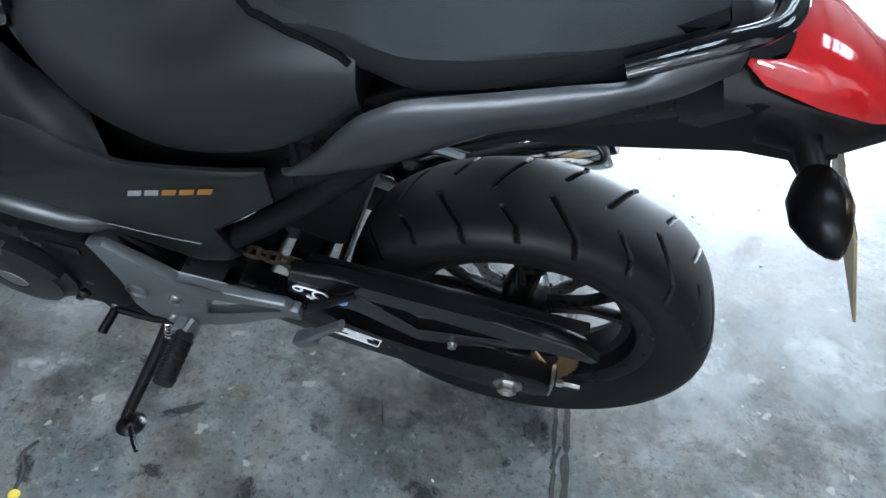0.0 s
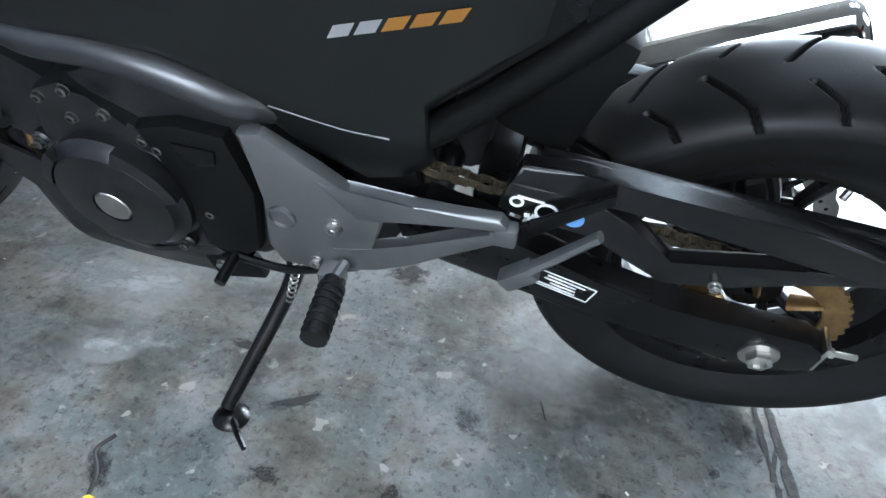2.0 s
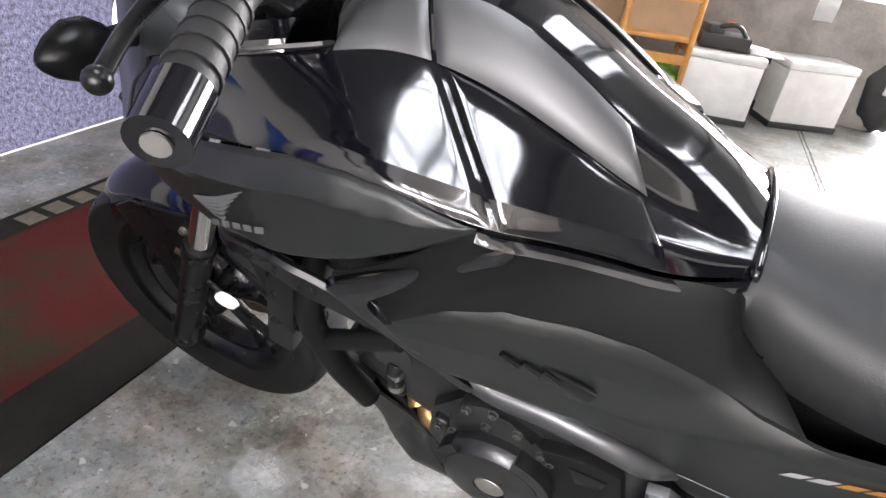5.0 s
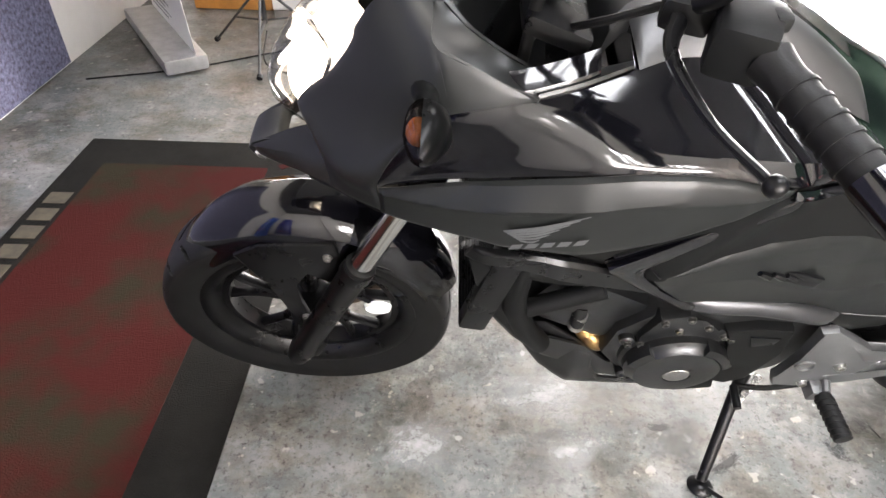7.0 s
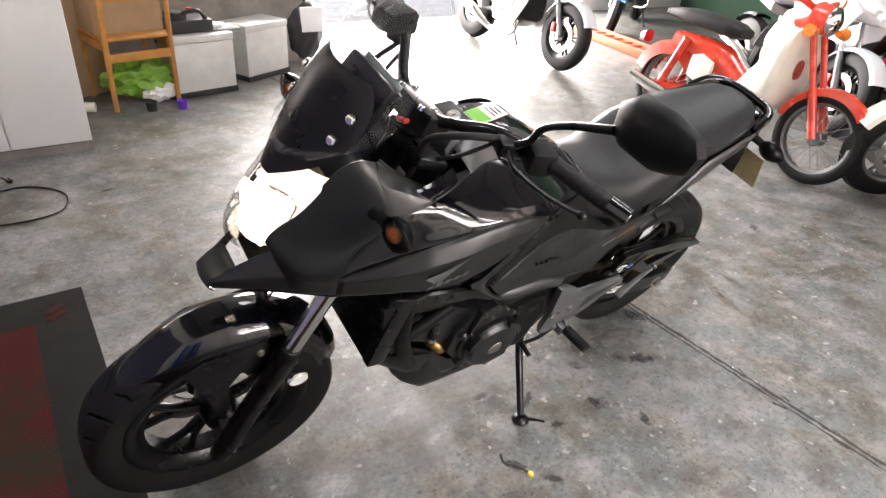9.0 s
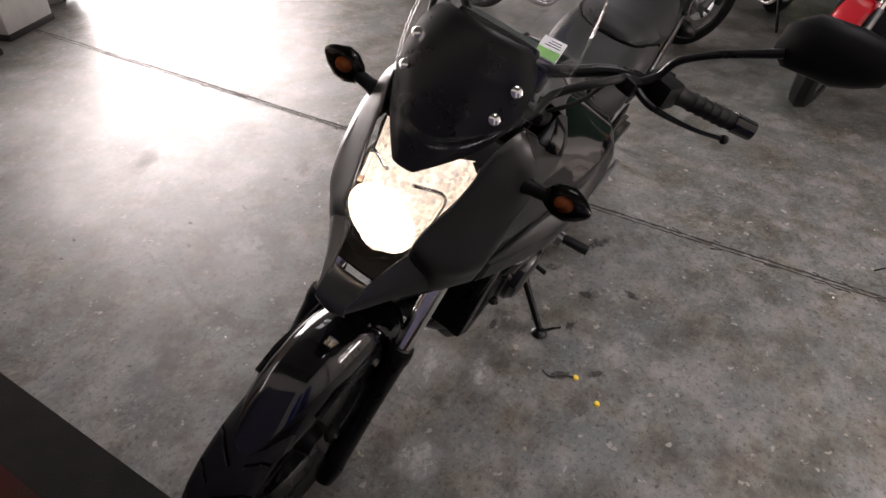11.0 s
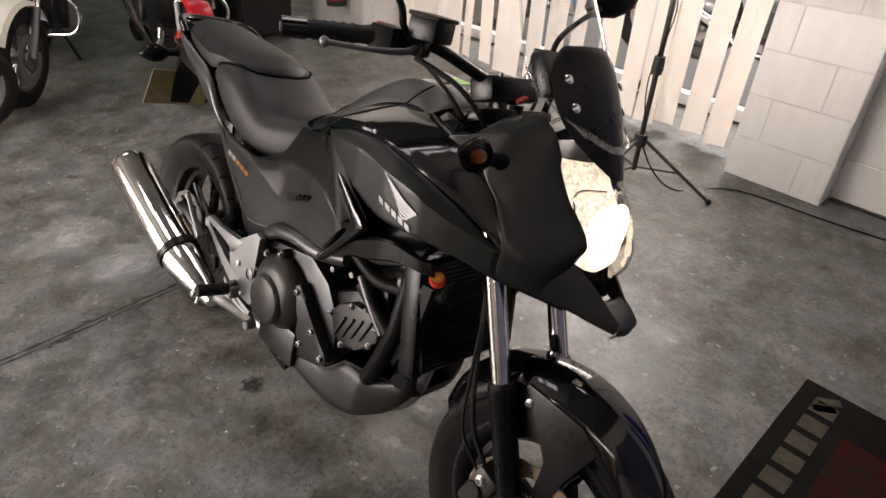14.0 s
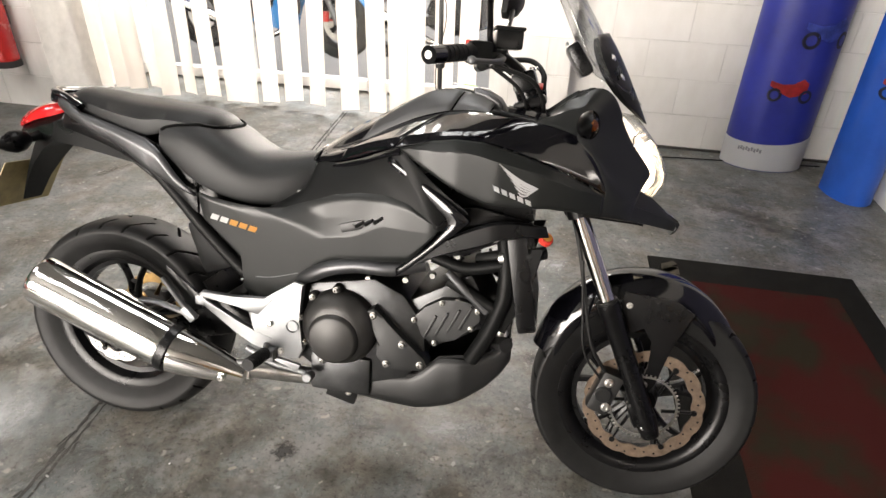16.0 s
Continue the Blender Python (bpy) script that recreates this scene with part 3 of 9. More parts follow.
fj = thing("floor_joint", pose(0, 0, 0), "grimy expansion joint across the concrete floor", "floor joint", kind="structure")
part("joint_groove", jagged(lambda y: -0.135 - 0.045 * y, -4.8, 2.9, 0.006, 0.02, 3, 0.0015), CRACK, fj)
part("joint_groove", jagged(lambda y: -0.112 - 0.045 * y, -4.8, 2.9, 0.004, 0.02, 5, 0.0016), CRACK, fj)
bm = bmesh.new()
r = random.Random(8)
for k in range(90):
    y = r.uniform(-2.2, 2.6)
    c = Vector((-0.125 - 0.045 * y + r.uniform(-0.03, 0.03), y, 0.0014))
    ln, wd, a = r.uniform(0.015, 0.06), r.uniform(0.003, 0.009), r.uniform(1.2, 1.9)
    box(bm, c, (ln, wd, 0.0006), Matrix.Rotation(a, 4, "Z"))
tagged(part("chipped_edge", bm, CRACK, fj), kind="stuff")

# stains
def stain(x, y, sx, sy, turn, mat, label, z=0.0024):
    bm = bmesh.new()
    bmesh.ops.create_circle(bm, cap_ends=True, segments=24, radius=1.0)
    ob = part("floor_stain", bm, mat)
    ob.matrix_basis = Matrix.Translation((x, y, z)) @ Matrix.Rotation(radians(turn), 4, "Z") @ Matrix.Diagonal((sx, sy, 1, 1))
    ob.visible_shadow = False
    return tagged(ob, label, "stain", "stains on the floor", "structure")


OL, GL, BL, PL = "dark oil stain on the floor", "grey grime patch on the floor", "brown grime patch on the floor", "pale scuffed patch on the floor"
for q in ((0.265, 0.17, 0.04, 0.05, 20, OIL, OL), (0.165, 0.18, 0.03, 0.05, -15, OIL, OL), (0.345, 0.235, 0.03, 0.05, 30, OIL, OL), (0.10, 0.335, 0.05, 0.08, 60, OIL, OL), (0.17, 0.285, 0.04, 0.06, 40, GRIME, GL),
          (0.61, 0.275, 0.08, 0.03, 30, OIL, OL), (0.60, 0.41, 0.04, 0.03, 0, OIL, OL), (0.42, 0.40, 0.03, 0.05, 20, OIL, OL), (0.82, 0.46, 0.025, 0.06, 40, OIL, OL), (-0.03, 0.225, 0.02, 0.02, 0, OIL, OL),
          (-0.08, 0.13, 0.045, 0.06, 0, OIL, OL), (-0.10, 0.175, 0.03, 0.02, 50, OIL, OL), (0.74, 0.19, 0.05, 0.02, 0, OIL, OL), (-0.55, 0.24, 0.22, 0.05, 70, BROWNS, BL), (-0.7, 0.22, 0.2, 0.05, 85, GRIME, GL),
          (-1.3, -0.07, 0.10, 0.05, 50, GRIME, GL), (0.75, 0.56, 0.05, 0.025, -40, OIL, OL), (0.41, 0.42, 0.06, 0.04, 20, OIL, OL), (0.33, 0.54, 0.05, 0.03, 70, OIL, OL), (0.70, 0.22, 0.14, 0.1, 20, GRIME, GL),
          (1.02, 0.30, 0.14, 0.10, 10, GRIME, GL), (0.2, 0.1, 0.3, 0.2, 0, GRIME, GL), (0.53, -0.09, 0.07, 0.06, 20, OIL, OL), (0.78, 0.06, 0.14, 0.08, 10, GRIME, GL), (-0.1, -0.27, 0.20, 0.12, 40, GRIME, GL),
          (0.45, -0.30, 0.30, 0.18, 20, GRIME, GL), (0.17, -0.87, 0.12, 0.05, 60, BROWNS, BL), (0.35, -0.98, 0.12, 0.06, 40, BROWNS, BL), (-0.35, -0.38, 0.14, 0.08, 20, BROWNS, BL), (-0.6, -0.6, 0.18, 0.06, 60, BROWNS, BL),
          (1.25, 0.49, 0.09, 0.07, 10, GRIME, GL), (1.31, 1.14, 0.12, 0.12, 0, PALE, PL), (1.2, 0.95, 0.16, 0.16, 40, PALE, PL), (1.0, 0.10, 0.2, 0.12, 10, PALE, PL), (0.95, 0.25, 0.12, 0.08, 10, PALE, PL), (-0.4, -0.15, 0.25, 0.3, 10, PALE, PL),
          (-0.75, -0.25, 0.3, 0.3, 10, PALE, PL), (1.30, 0.25, 0.14, 0.12, 0, PALE, PL), (-1.2, 1.6, 0.25, 0.06, 60, BROWNS, BL), (-0.9, 1.9, 0.2, 0.05, 30, BROWNS, BL), (-0.3, 0.05, 0.10, 0.12, 0, GRIME, GL), (-0.02, 0.06, 0.09, 0.08, 0, OIL, OL),
          (1.5, -1.9, 0.07, 0.03, 10, BROWNS, BL), (0.7, -1.6, 0.2, 0.1, 30, GRIME, GL), (1.4, -0.6, 0.25, 0.15, 20, GRIME, GL), (0.9, -0.8, 0.3, 0.2, 70, PALE, PL)):
    stain(*q)
tagged(part("worn_print", tube(bmesh.new(), [(0.235, 0.165, 0.0028), (0.225, 0.20, 0.0028)], 0.0014, 5, smooth=False), OIL), "small dark cut mark on the floor", "mark")
r = random.Random(12)
bm = bmesh.new()
for k in range(420):
    x, y = r.uniform(-1.2, 1.9), r.uniform(-1.6, 1.8)
    s = r.uniform(0.0012, 0.0045)
    box(bm, (x, y, s * 0.35), (s * r.uniform(1, 2), s, s * 0.7), Matrix.Rotation(r.uniform(0, 3), 4, "Z"))
tagged(part("grit", bm, CONCR), "scattered grit and crumbs on the floor", "grit", kind="stuff")
bm = bmesh.new()
for k in range(24):
    x, y = r.uniform(-0.9, 1.6), r.uniform(-1.2, 1.4)
    s = r.uniform(0.002, 0.006)
    box(bm, (x, y, 0.0012), (s * r.uniform(1, 2.5), s, 0.002), Matrix.Rotation(r.uniform(0, 3), 4, "Z"))
tagged(part("paint_flakes", bm, WHITEP), "pale paint flakes on the floor", "flakes", kind="stuff")
for x, y in ((0.80, 0.51), (0.86, 0.60), (0.98, 1.06)):
    bm = lathe(bmesh.new(), [(0, 0.0), (0.010, 0.0), (0.008, 0.006), (0, 0.010)], 9, Matrix.Translation((x, y, 0)))
    tagged(part("yellow_petal", bm, YELLOWP), "small yellow scrap on the floor", "scrap")
bm = tube(bmesh.new(), [(0.80, 0.515, 0.003), (0.815, 0.47, 0.004), (0.84, 0.44, 0.003), (0.83, 0.41, 0.003)], 0.003, 6)
tagged(part("dry_leaf_stem", bm, CRACK), "dark curled stem lying on the floor", "stem")

# door mat
mat_ = thing("floor_mat", pose(0, 0, 0), "worn dark red workshop mat with a dark border", "mat")
part("mat_base", boxed((2.175, 0.13, 0.004), (0.89, 2.38, 0.008), None, 0.002), MATDARK, mat_)
part("mat_field", boxed((2.20, 0.13, 0.0088), (0.60, 2.02, 0.0018)), MATRED, mat_)
for sx, y_mid, flip in ((1.82, 0.98, 1), (2.555, -0.42, -1)):
    for k in range(6):
        y = y_mid + flip * 0.26 - flip * 0.095 * k
        bm = bmesh.new()
        box(bm, (sx, y - flip * 0.027, 0.0088), (0.075, 0.066, 0.0014))
        part("mat_print_mark", bm, MATPRINT, mat_)
for sx, y in ((1.82, 1.24), (1.83, -0.93)):
    bm = bmesh.new()
    for d in (-1, 1):
        box(bm, (sx, y + d * 0.022, 0.0088), (0.07, 0.03, 0.0014), Matrix.Rotation(radians(35), 4, "Z"))
    part("mat_print_mark", bm, MATPRINT if y > 0 else MATRED, mat_)

# ---- light stands ----
def light_stand(name, x, y, feet, top, label):
    st = thing(name, pose(x, y, 0), label, "light stand")
    hub = Vector((0, 0, 0.30))
    part("mast", tube(bmesh.new(), [(0, 0, 0.14), (0, 0, top)], 0.0125, 12, smooth=False), BLACKP, st)
    part("collar", lathe(bmesh.new(), [(0, 0.62), (0.024, 0.62), (0.028, 0.65), (0.024, 0.70), (0, 0.70)], 14), BLACKP, st)
    part("leg_hub", lathe(bmesh.new(), [(0, 0.27), (0.03, 0.27), (0.032, 0.33), (0, 0.33)], 14), BLACKP, st)
    for fx, fy in feet:
        f = Vector((fx - x, fy - y, 0.008))
        part("leg", tube(bmesh.new(), [hub + f.normalized() * 0.02, f], 0.011, 8, smooth=False, squash=0.6), BLACKP, st)
        part("stretcher", tube(bmesh.new(), [(0, 0, 0.155), hub.lerp(f, 0.52)], 0.008, 8, smooth=False, squash=0.6), BLACKP, st)
        part("foot_cap", tube(bmesh.new(), [f - (f - hub).normalized() * 0.02, f + Vector((0, 0, 0.002))], 0.014, 8, smooth=False), GRIPR, st)
    return st


ls = light_stand("light_stand", 2.16, -2.02, ((2.12, -1.65), (2.46, -2.12), (1.88, -2.18)), 1.75, "black tripod light stand with a lamp bar")
ls2 = light_stand("light_stand", 0.60, 1.98, ((0.52, 1.55), (0.93, 2.20), (0.25, 2.18)), 1.07, "black tripod light stand with a lamp bar by the blinds")
for st, dx, dy, hz, rot in ((ls, 0, 0.05, 1.60, Matrix.Rotation(radians(20), 4, "Z")), (ls2, -0.05, -0.03, 1.085, Matrix.Rotation(radians(-4), 4, "Z") @ Matrix.Rotation(radians(-6), 4, "Y"))):
    part("lamp_bar", boxed((dx, dy, hz), (1.10, 0.16, 0.05), rot, 0.01), LOCKM, st)
    if st is ls2:
        part("lamp_panel", boxed((dx, dy - 0.085, hz + 0.03), (1.08, 0.012, 0.20), rot, 0.004), TUBEON, st, "lit white lamp panel")
    part("lamp_tube", tube(bmesh.new(), [Vector((dx, dy, hz - 0.035)) + rot.to_3x3() @ Vector((e * 0.52, 0.0, 0)) for e in (-1, 1)], 0.05, 12, smooth=False, squash=0.3), TUBEON, st, "lit white lamp tube")


def cable(pts, label, r=0.004):
    return tagged(part("cable", tube(bmesh.new(), pts, r, 6), GRIPR), label, "cable")


cable([(2.16, -2.02, 0.10), (2.14, -1.85, 0.005), (1.95, -1.72, 0.005), (1.72, -1.75, 0.005), (1.68, -1.95, 0.005), (1.85, -2.10, 0.005), (2.1, -2.0, 0.005), (2.5, -1.75, 0.005), (2.9, -1.6, 0.005)], "black lamp cable looped on the floor")
cable([(0.60, 1.98, 0.3), (0.68, 2.02, 0.15), (0.75, 2.2, 0.005), (0.95, 2.45, 0.005), (1.4, 2.5, 0.005), (2.0, 2.58, 0.005), (2.9, 2.66, 0.005)], "black cable along the foot of the wall")
cable([(0.60, 1.98, 1.4), (0.57, 1.96, 1.15), (0.63, 1.97, 0.9), (0.58, 1.96, 0.6), (0.61, 1.97, 0.35)], "black cable hanging down the light stand", 0.003)
cable([(-0.35, 1.30, 0.004), (-0.62, 1.55, 0.004), (-0.55, 1.75, 0.004), (-0.9, 1.95, 0.004), (-1.2, 1.9, 0.004)], "thin dark cord lying on the floor", 0.003)

# ---- display columns by the left wall ----
def display_column(x, y, rx, ry, h, mat, foot_white, label):
    col = thing("display_column", pose(x, y, 0), label, "display banner")
    bm = bmesh.new()
    outer = []
    for z in (0.0, 0.012, h * 0.5, h):
        row = []
        for a in np.linspace(math.pi * 1.0, math.pi * 2.0, 25):
            row.append((rx * math.cos(a), ry * math.sin(a), z))
        row += [(rx, 0.012, z), (-rx, 0.012, z)]
        outer.append(row)
    loft(bm, outer)
    part("printed_panel", bm, mat, col)
    if foot_white:
        bm = bmesh.new()
        rows = []
        for t in (0, 1):
            row = []
            for a in np.linspace(math.pi * 1.0, math.pi * 2.0, 25):
                u = (a - math.pi) / math.pi
                row.append(((rx + 0.003) * math.cos(a), (ry + 0.003) * math.sin(a), 0.004 if t == 0 else 0.17 - 0.05 * math.sin(u * 2.4) + 0.10 * u))
            rows.append(row)
        loft(bm, rows, closed=False)
        bmesh.ops.solidify(bm, geom=bm.faces[:], thickness=0.001)
        part("white_foot", bm, BANWHITE, col)
        bm = bmesh.new()
        for k in range(9):
            a = math.pi * (1.24 + 0.022 * k)
            box(bm, ((rx + 0.005) * math.cos(a), (ry + 0.005) * math.sin(a), 0.125 + 0.006 * (k % 2)), (0.012, 0.002, 0.022), Matrix.Rotation(a + math.pi / 2, 4, "Z"))
        part("print_bars", bm, PRINTGREY, col)
    return col


def printed_bike(parent, a, z, s, rx, ry, mat):
    """A flat printed picture of a two-wheeler on a column: two rings and a body."""
    def at(u, v):
        q = a + u * s / rx
        return Vector(((rx + 0.004) * math.cos(q), (ry + 0.004) * math.sin(q), z + v * s))

    bm = bmesh.new()
    for cu in (-0.6, 0.6):
        n = 16
        rows = []
        for r in (0.28, 0.17):
            rows.append([at(cu + r * math.cos(t), r * math.sin(t)) for t in (2 * math.pi * k / n for k in range(n + 1))])
        loft(bm, rows, closed=False)
    bmesh.ops.solidify(bm, geom=bm.faces[:], thickness=0.0008)
    part("printed_wheels", bm, PRINTDARK, parent)
    bm = bmesh.new()
    rows = [[at(u, v) for u, v in zip((-0.85, -0.4, 0.0, 0.35, 0.6), r)] for r in ((0.55, 0.45, 0.5, 0.72, 0.55), (0.35, 0.1, -0.05, 0.05, 0.15))]
    loft(bm, rows, closed=False)
    bmesh.ops.solidify(bm, geom=bm.faces[:], thickness=0.001)
    part("printed_body", bm, mat, parent)


col = display_column(2.54, 2.66, 0.235, 0.16, 2.0, BANBLUE, True, "dark blue curved display banner with printed motorcycles")
for a, z, s, mt in ((1.50, 0.47, 0.14, PRINTRED), (1.66, 0.78, 0.17, PRINTBLUE), (1.45, 1.12, 0.16, PRINTBLUE), (1.62, 1.45, 0.15, PRINTRED)):
    printed_bike(col, math.pi * a, z, s, 0.235, 0.16, mt)
col2 = display_column(2.93, 2.34, 0.13, 0.22, 2.0, BANBLUE2, False, "bright blue display banner with printed motorcycles")
for a, z, s, mt in ((1.5, 0.62, 0.12, PRINTRED), (1.55, 0.92, 0.12, PRINTDARK)):
    printed_bike(col2, math.pi * a, z, s, 0.13, 0.22, mt)

# ---- along the right-hand side ----
ban = thing("roll_up_banner", pose(2.70, -2.05, 0, 0, 0, -56), "white roll-up banner with lines of grey print", "banner")
part("banner_base", boxed((0, 0, 0.045), (0.86, 0.20, 0.07), None, 0.015), FRAMEA, ban)
part("sheet", boxed((0, 0.0, 1.08), (0.82, 0.003, 2.0), Matrix.Rotation(radians(-3), 4, "X")), BANWHITE, ban)
for k, (w, z) in enumerate(((0.42, 0.36), (0.6, 0.30), (0.55, 0.25), (0.5, 0.50), (0.62, 0.72))):
    bm = bmesh.new()
    n = int(w / 0.03)
    for i in range(n):
        box(bm, (-0.36 + 0.03 * i, -0.006 + 0.0, z), (0.02 if i % 4 else 0.012, 0.002, 0.018 if k == 0 else 0.010))
        box(bm, (-0.36 + 0.03 * i, 0.006, z), (0.02 if i % 4 else 0.012, 0.002, 0.018 if k == 0 else 0.010))
    bm.transform(Matrix.Translation((0, 0.0, 0)) @ Matrix.Rotation(radians(-3), 4, "X"))
    part("print_bars", bm, PRINTGREY, ban)

lk = thing("white_cupboard", pose(1.85, -2.72, 0), "tall white two-door cupboard", "cupboard")
part("carcass", boxed((0, -0.01, 1.0), (0.78, 0.48, 1.90), None, 0.004), LOCKM, lk)
part("plinth", boxed((0, 0.0, 0.025), (0.77, 0.47, 0.05)), CONCR, lk)
for s in (-1, 1):
    d = part("door", boxed((s * 0.195, 0.24, 1.0), (0.384, 0.018, 1.88), None, 0.003), LOCKM, lk)
    part("knob", lathe(bmesh.new(), [(0, 0), (0.008, 0), (0.008, 0.012), (0.015, 0.02), (0.012, 0.03), (0, 0.032)], 14, Matrix.Translation((s * 0.045, 0.249, 0.78)) @ Matrix.Rotation(radians(-90), 4, "X")), STEEL, d)
pc = thing("pine_cupboard", pose(2.50, -2.86, 0), "orange varnished pine cupboard", "cupboard")
part("carcass", boxed((0, 0, 0.95), (0.46, 0.46, 1.9), None, 0.008), PINE, pc)
for z, h in ((0.22, 0.28), (0.85, 0.85), (1.55, 0.5)):
    d = part("panel_door", boxed((0, 0.238, z), (0.40, 0.02, h), None, 0.006), PINE, pc)
    part("raised_panel", boxed((0, 0.25, z), (0.28, 0.012, h - 0.12), None, 0.006), PINE, d)
part("base_rail", boxed((0, 0.236, 0.04), (0.46, 0.02, 0.07), None, 0.004), PINE, pc)

# chair with its back to the room
ch = thing("wooden_chair", pose(1.03, -3.12, 0, 0, 0, 192), "orange varnished wooden chair seen from behind", "chair")
for s in (-1, 1):
    part("back_post", tube(bmesh.new(), [(s * 0.21, 0.0, 0), (s * 0.205, -0.01, 0.45), (s * 0.20, -0.07, 0.93)], [0.017, 0.019, 0.016], 8), PINE, ch)
    part("front_leg", tube(bmesh.new(), [(s * 0.20, 0.40, 0), (s * 0.20, 0.39, 0.44)], 0.017, 8, smooth=False), PINE, ch)
    part("side_rail", boxed((s * 0.20, 0.20, 0.40), (0.022, 0.38, 0.05), None, 0.004), PINE, ch)
part("seat", boxed((0, 0.20, 0.455), (0.44, 0.44, 0.024), None, 0.008), PINE, ch)
part("rear_rail", boxed((0, -0.005, 0.34), (0.41, 0.022, 0.055), None, 0.005), PINE, ch)
for z, h, y in ((0.905, 0.07, -0.068), (0.80, 0.045, -0.052), (0.70, 0.045, -0.038)):
    part("back_slat", boxed((0, y, z), (0.40, 0.02, h), None, 0.006), PINE, ch)
cb = thing("cardboard_box", pose(1.08, -3.36, 0.467, 0, 0, 10), "open brown cardboard box on the chair seat", "box")
for sx, sy, w, d in ((0, 0.16, 0.42, 0.006), (0, -0.16, 0.42, 0.006), (0.21, 0, 0.006, 0.33), (-0.21, 0, 0.006, 0.33)):
    part("side", boxed((sx, sy, 0.17), (w, d, 0.34)), CARD, cb)
part("bottom", boxed((0, 0, 0.004), (0.41, 0.31, 0.006)), CARD, cb)
part("flap", boxed((0.26, 0, 0.36), (0.12, 0.32, 0.005), Matrix.Rotation(radians(-25), 4, "Y")), CARD, cb)
bk = part("bucket", lathe(bmesh.new(), [(0, 0), (0.10, 0), (0.13, 0.28), (0.135, 0.28), (0.128, 0.27), (0.10, 0.01), (0, 0.01)], 28), BANWHITE)
bk.matrix_basis = pose(1.04, -3.36, 0.475)
tagged(bk, "white plastic tub standing in the box", "tub")
cb2 = part("cardboard_sheet", boxed((1.42, -3.42, 0.45), (0.50, 0.02, 0.88), Matrix.Rotation(radians(24), 4, "Z")), CARD)
tagged(cb2, "brown cardboard sheet leaning behind the chair", "cardboard")
bm = bmesh.new()
bmesh.ops.create_icosphere(bm, subdivisions=4, radius=1.0)
for v in bm.verts:
    n_ = noise.noise(v.co * 2.3) * 0.35 + noise.noise(v.co * 6) * 0.16
    v.co = Vector((v.co.x * 0.24, v.co.y * 0.13, max(-0.12, v.co.z * 0.13))) * (1 + n_)
lowest = min(v.co.z for v in bm.verts)
gb = part("plastic_bag", bm, GREENBAG, sharp=25, m=pose(1.0, -3.32, -lowest))
tagged(gb, "crumpled green plastic bag under the chair", "bag")
bm = bmesh.new()
bmesh.ops.create_icosphere(bm, subdivisions=3, radius=1.0)
for v in bm.verts:
    v.co = Vector((v.co.x * 0.11, v.co.y * 0.07, max(-0.05, v.co.z * 0.06))) * (1 + 0.5 * noise.noise(v.co * 3))
lowest = min(v.co.z for v in bm.verts)
tagged(part("white_rag", bm, BANWHITE, sharp=25, m=pose(0.93, -3.22, -lowest)), "crumpled white rag under the chair", "rag")
for nm, x, y, mt, lb in (("small_tub", 1.03, -3.03, BLACKP, "small black plastic tub on the floor"), ("small_tub", 0.84, -3.0, PURPLE, "small purple plastic tub on the floor")):
    bm = lathe(bmesh.new(), [(0, 0), (0.030, 0), (0.036, 0.06), (0.038, 0.06), (0.034, 0.055), (0.028, 0.006), (0, 0.006)], 20)
    tagged(part(nm, bm, mt, m=pose(x, y, 0)), lb, "tub")
can = part("spray_can", lathe(bmesh.new(), [(0, 0), (0.030, 0), (0.032, 0.006), (0.032, 0.17), (0.024, 0.185), (0.014, 0.19), (0.014, 0.21), (0, 0.21)], 20), CREAM, m=pose(1.35, -3.12, 0.032, 90, 0, 70))
tagged(can, "pale spray can lying on the floor", "can")

# panniers
def pannier(x, y, turn, label):
    pn = thing("pannier_case", pose(x, y, 0, 0, 0, turn), label, "pannier case", "metal panniers")
    part("body", boxed((0, 0, 0.20), (0.44, 0.27, 0.34), None, 0.012), CASEM, pn)
    part("lid", boxed((0, 0, 0.395), (0.45, 0.28, 0.05), None, 0.012), CASEM, pn)
    part("base_trim", boxed((0, 0, 0.02), (0.455, 0.285, 0.04), None, 0.008), BLACKP, pn)
    for sx in (-1, 1):
        for z, h in ((0.065, 0.06), (0.36, 0.05)):
            part("corner_guard", boxed((sx * 0.205, 0.125, z), (0.05, 0.04, h), None, 0.008), BLACKP, pn)
    part("seam", boxed((0, 0.1365, 0.365), (0.43, 0.004, 0.006)), BLACKP, pn)
    part("latch", boxed((0, 0.14, 0.35), (0.06, 0.012, 0.04), None, 0.004), STEEL, pn)
    return pn


pannier(0.62, -3.36, 190, "silver aluminium pannier case with black corners")
pn2 = pannier(0.09, -3.64, 205, "scratched silver aluminium pannier case with black corners")
bm = bmesh.new()
r2 = random.Random(5)
for k in range(34):
    box(bm, (r2.uniform(-0.16, 0.16), 0.1362, 0.30 if k % 2 else 0.09), (r2.uniform(0.02, 0.05), 0.002, r2.uniform(0.006, 0.02)), Matrix.Rotation(r2.uniform(-0.4, 0.4), 4, "Y"))
tagged(part("scuff_marks", bm, CONCR, pn2), kind="stuff")
bm = bmesh.new()
box(bm, (0, 0, 0.05), (0.30, 0.20, 0.08), None, 0.015)
box(bm, (0.08, 0.02, 0.11), (0.10, 0.12, 0.06), Matrix.Rotation(0.4, 4, "Z"), 0.012)
tube(bm, [(-0.14, 0.05, 0.06), (-0.05, 0.10, 0.15), (0.05, 0.06, 0.13)], 0.014, 8)
